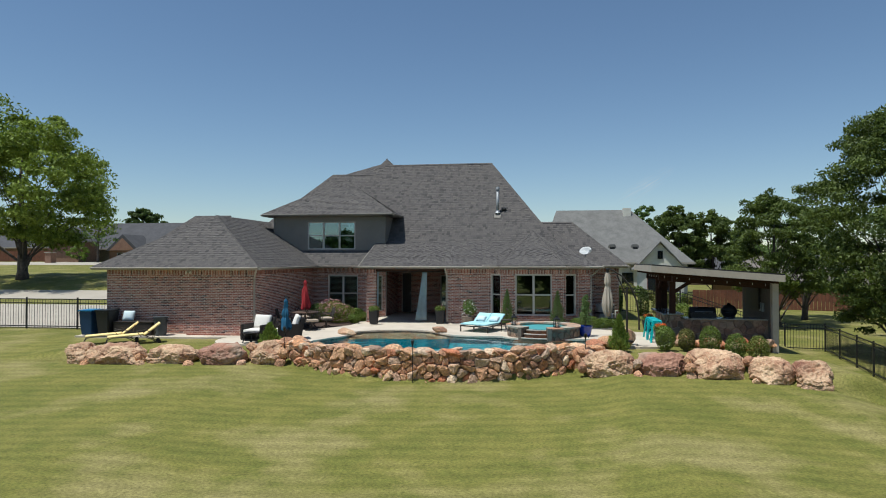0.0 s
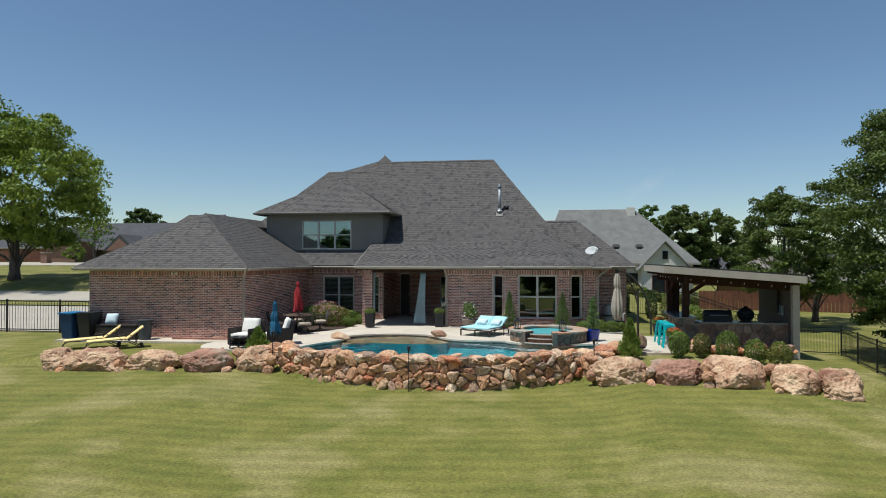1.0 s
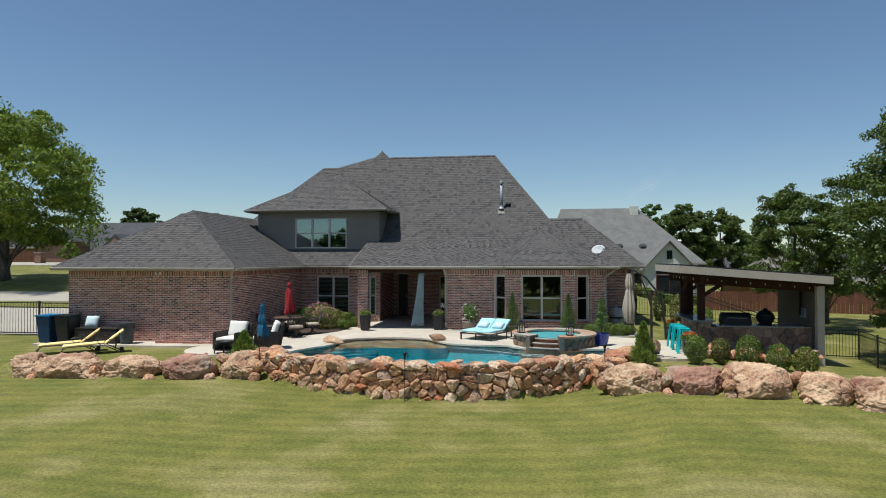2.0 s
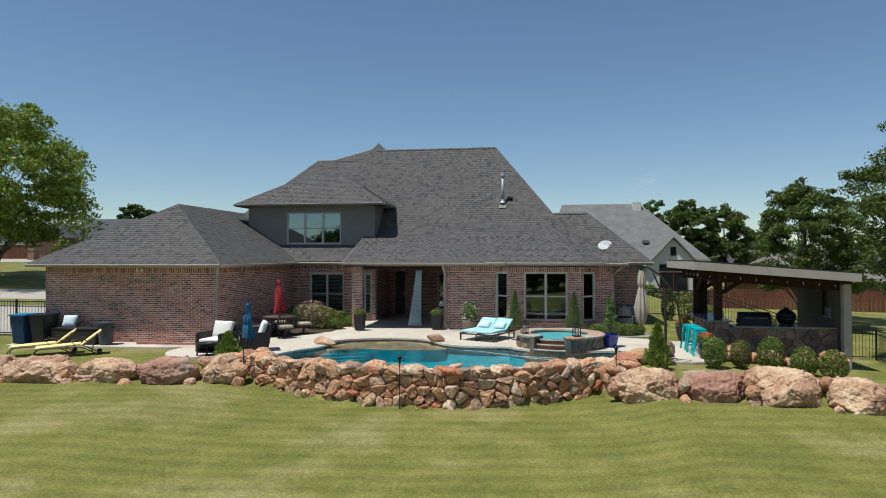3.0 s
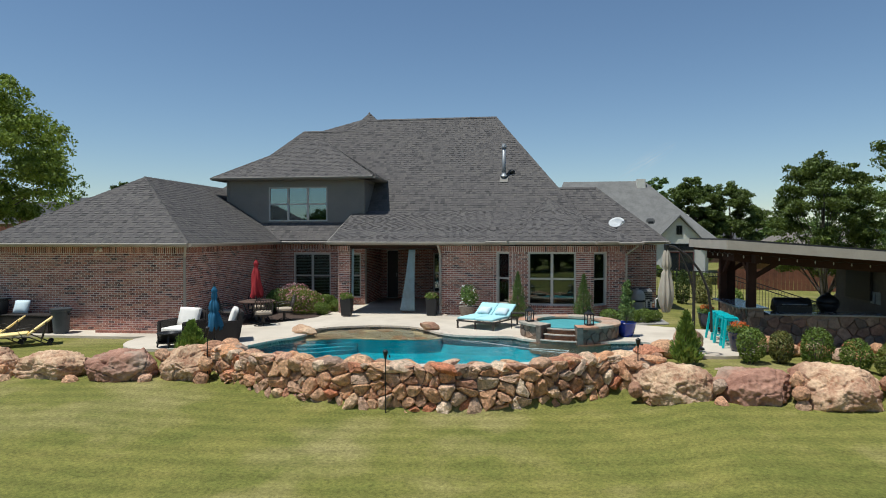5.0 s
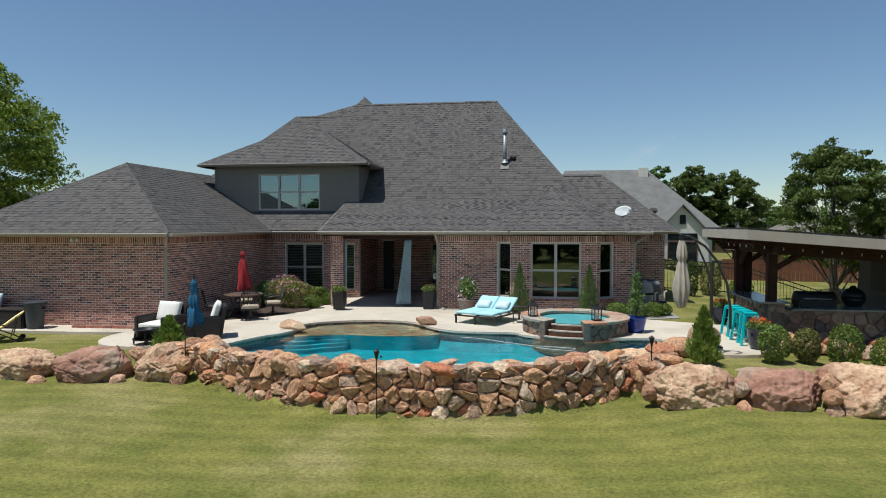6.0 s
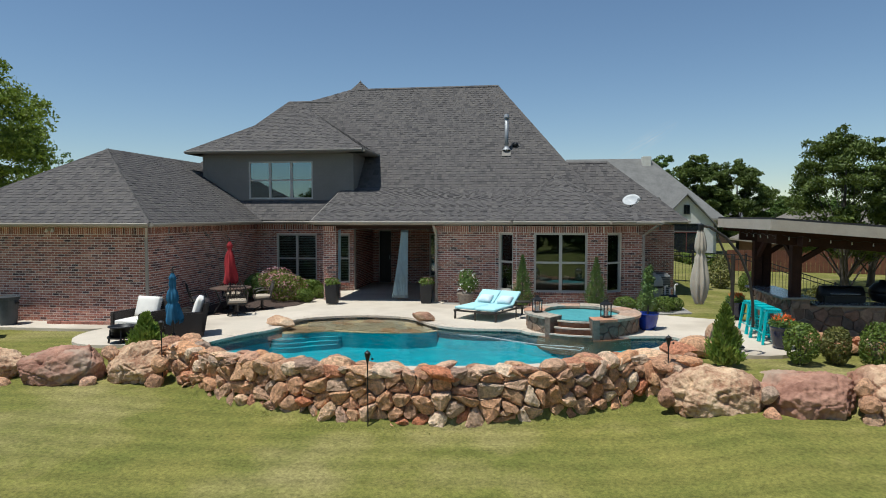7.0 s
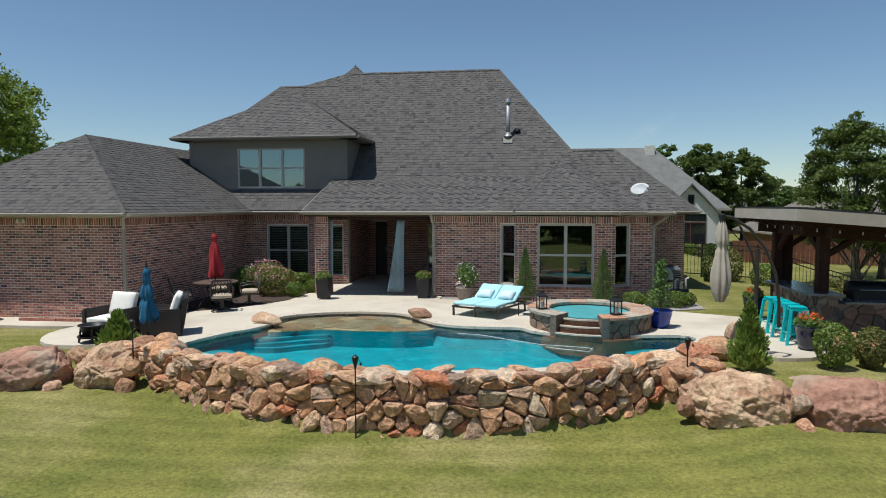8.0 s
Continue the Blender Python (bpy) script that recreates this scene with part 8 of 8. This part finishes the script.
tree(22.6, -1.6, 10.6, 4.4, 16, 80000, M_LEAF_DARK, "dense dark-green oak on the side slope", 0.09, 0.24, 0.1, 90)
for k, (x, y, h, s) in enumerate(((-24, -58, 8, 6), (-8, -62, 7.5, 6), (6, -58, 8.5, 6.5), (20, -62, 8, 6), (34, -58, 8, 6), (-40, -60, 8.5, 7))):
    tree(x, y, h, s, 30 + k, 3500, M_LEAF_DARK, "leafy oak at the far edge of the lawn", 0.5, 0.3, 0.12, 30, z=-1.6)
shrub(8.3, 7.4, 0.4, 1.5, 81, M_LEAF, "tall loose green bush by the house corner", 3200, 0.06, z=-0.2, group="bushes by the fence")
shrub(10.6, 7.0, 0.4, 1.3, 82, M_SHRUB_B, "bronze-leaved young bush by the fence", 1500, 0.05, z=-0.3, group="bushes by the fence")
shrub(11.6, 6.2, 0.5, 0.95, 83, M_BOX, "round green bush by the fence", 1800, 0.05, z=-0.4, group="bushes by the fence")
shrub(9.6, 6.2, 0.3, 1.5, 84, M_LEAF_DARK, "narrow dark bush by the fence", 1300, 0.05, z=-0.25, group="bushes by the fence")
shrub(13.0, 3.5, 0.5, 1.2, 85, M_SHRUB_B, "red-tipped bush by the fence", 1500, 0.06, z=-0.9, group="bushes by the fence")
for k in range(8):
    x = 13.2 + k * 1.05
    shrub(x, 39.2 + 0.2 * math.sin(k * 3), 0.75, 1.1, 110 + k, M_BOX if k % 2 else M_SHRUB_B, "rounded foundation shrub before the white house", 500, 0.13, z=ground_z(x, 39.2), group="shrubs before the white house")


def far_woods():
    """A wooded skyline right round, far off."""
    rnd = random.Random(6)
    vs = []
    for k in range(120):
        a = -1.35 + 2.7 * (k + rnd.random()) / 120
        d = rnd.uniform(170, 330)
        x, y = d * math.sin(a), d * math.cos(a)
        r = rnd.uniform(7, 12)
        top = (2.9 if x < -20 else 1.2) + d * rnd.uniform(0.004, 0.020)
        z = top - r * 0.5
        vs.append(leaf_ball((x, y, z), (r * 1.4, r, r * 0.55), 170, 1.1, 900 + k, shell=0.5))
    ob = new("far_woods", quad_mesh("far_woods", np.concatenate(vs), M_LEAF_DARK))
    tagged(ob, "distant wooded skyline of green trees", "woods", kind="stuff")


far_woods()


def distant_roofs():
    rnd = random.Random(9)
    for k, (x, y, w, z) in enumerate(((36, 90, 16, 3.0), (48, 105, 18, 3.4), (60, 96, 16, 3.0), (30, 110, 15, 3.6), (-130, 120, 24, 6.5))):
        h = empty("distant_house", "distant house with a low grey roof", "house", "distant houses")
        part("wall", boxes((x - w / 2, x + w / 2, y, y + 10, -3, z - 2.0)), M_FARBRICK, h)
        hip_roof(h, x - w / 2 - 0.6, x + w / 2 + 0.6, y - 0.6, y + 10.6, z - 2.0, x - w / 4, x + w / 4, y + 5, z + 1.6, M_ROOF_T if k % 2 else M_ROOF_L)


distant_roofs()


# ---------- grass blades ----------
def grass_blades(count, x0, x1, y0, y1, seed):
    nr = np.random.default_rng(seed)
    x = nr.uniform(x0, x1, count)
    y = nr.uniform(y0, y1, count)
    gx = np.linspace(x0, x1, 140)
    gy = np.linspace(y0, y1, 70)
    G = np.array([[ground_z(a, b) + 0.02 * noise.noise((a * 0.4, b * 0.4, 0)) for a in gx] for b in gy])
    fx = (x - x0) / (x1 - x0) * 139
    fy = (y - y0) / (y1 - y0) * 69
    i, j = np.minimum(fx.astype(int), 138), np.minimum(fy.astype(int), 68)
    u, v = fx - i, fy - j
    z = (G[j, i] * (1 - u) + G[j, i + 1] * u) * (1 - v) + (G[j + 1, i] * (1 - u) + G[j + 1, i + 1] * u) * v
    fr = np.interp(x, [r[0] for r in FRONT], [r[1] for r in FRONT])
    keep = (y < fr + 0.02) & (y > fr - 0.05 - 0.5 * nr.random(count) ** 3)
    x, y, z = x[keep], y[keep], z[keep]
    k = len(x)
    a = nr.uniform(0, 2 * math.pi, k)
    h = nr.uniform(0.01, 0.035, k)
    w = nr.uniform(0.003, 0.007, k)
    lean = nr.normal(size=(k, 2)) * 0.035
    p0 = np.stack([x - np.cos(a) * w, y - np.sin(a) * w, z - 0.004], axis=1)
    p1 = np.stack([x + np.cos(a) * w, y + np.sin(a) * w, z - 0.004], axis=1)
    p2 = np.stack([x + lean[:, 0] + np.cos(a) * w * 0.3, y + lean[:, 1] + np.sin(a) * w * 0.3, z + h], axis=1)
    p3 = np.stack([x + lean[:, 0] - np.cos(a) * w * 0.3, y + lean[:, 1] - np.sin(a) * w * 0.3, z + h], axis=1)
    ob = new("grass_blades", quad_mesh("grass_blades", np.stack([p0, p1, p2, p3], axis=1).reshape(-1, 3), M_BLADE))
    tagged(ob, "fringe of longer grass along the stones", "grass", kind="stuff")


M_BLADE = leaf_material("grass_blade", [(0.19, 0.22, 0.045), (0.25, 0.27, 0.06), (0.32, 0.29, 0.1), (0.21, 0.24, 0.05), (0.38, 0.33, 0.14)], 0.3)
grass_blades(110000, -13, 14, -10.5, -7.4, 3)


def cirrus():
    """One thin wisp of high cloud, far behind everything; its glow stands in for sunlight."""
    m = bpy.data.materials.new("thin_cloud_glow")
    m.use_nodes = True
    n, l = m.node_tree.nodes, m.node_tree.links
    em, tr, mixs = n.new("ShaderNodeEmission"), n.new("ShaderNodeBsdfTransparent"), n.new("ShaderNodeMixShader")
    em.inputs["Strength"].default_value = 0.62
    tc, no, gr, mu, mp = n.new("ShaderNodeTexCoord"), n.new("ShaderNodeTexNoise"), n.new("ShaderNodeTexGradient"), n.new("ShaderNodeMath"), n.new("ShaderNodeMapping")
    gr.gradient_type = "SPHERICAL"
    no.inputs["Scale"].default_value = 2.2
    no.inputs["Detail"].default_value = 6
    no.inputs["Distortion"].default_value = 0.5
    mp.inputs["Scale"].default_value = (0.8, 2.4, 1)
    l.new(tc.outputs["Object"], mp.inputs[0])
    l.new(mp.outputs[0], no.inputs["Vector"])
    l.new(tc.outputs["Object"], gr.inputs["Vector"])
    mr = n.new("ShaderNodeMapRange")
    mr.inputs["From Min"].default_value, mr.inputs["From Max"].default_value = 0.42, 0.85
    mr.inputs["To Max"].default_value = 0.75
    l.new(no.outputs["Fac"], mr.inputs["Value"])
    mu.operation = "MULTIPLY"
    l.new(mr.outputs[0], mu.inputs[0])
    l.new(gr.outputs["Fac"], mu.inputs[1])
    l.new(mu.outputs[0], mixs.inputs[0])
    l.new(tr.outputs[0], mixs.inputs[1])
    l.new(em.outputs[0], mixs.inputs[2])
    l.new(mixs.outputs[0], n["Material Output"].inputs["Surface"])
    me = mesh_of("cloud", [(-1, -1, 0), (1, -1, 0), (1, 1, 0), (-1, 1, 0)], [(0, 1, 2, 3)], m)
    for c, w, h, roll in (((88, 488, 60), 27, 7, 33), ((140, 470, 28), 14, 4, -10)):
        ob = new("cloud", me)
        ob.matrix_world = Matrix.LocRotScale(c, Euler((radians(90), 0, 0)), (1, 1, 1)) @ pose(0, 0, 0, 0, 0, roll) @ Matrix.Diagonal((w, h, 1, 1))
        ob.visible_shadow = False
        tagged(ob, "thin white wisp of high cloud", "cloud", "wisps of cloud", kind="structure")


cirrus()
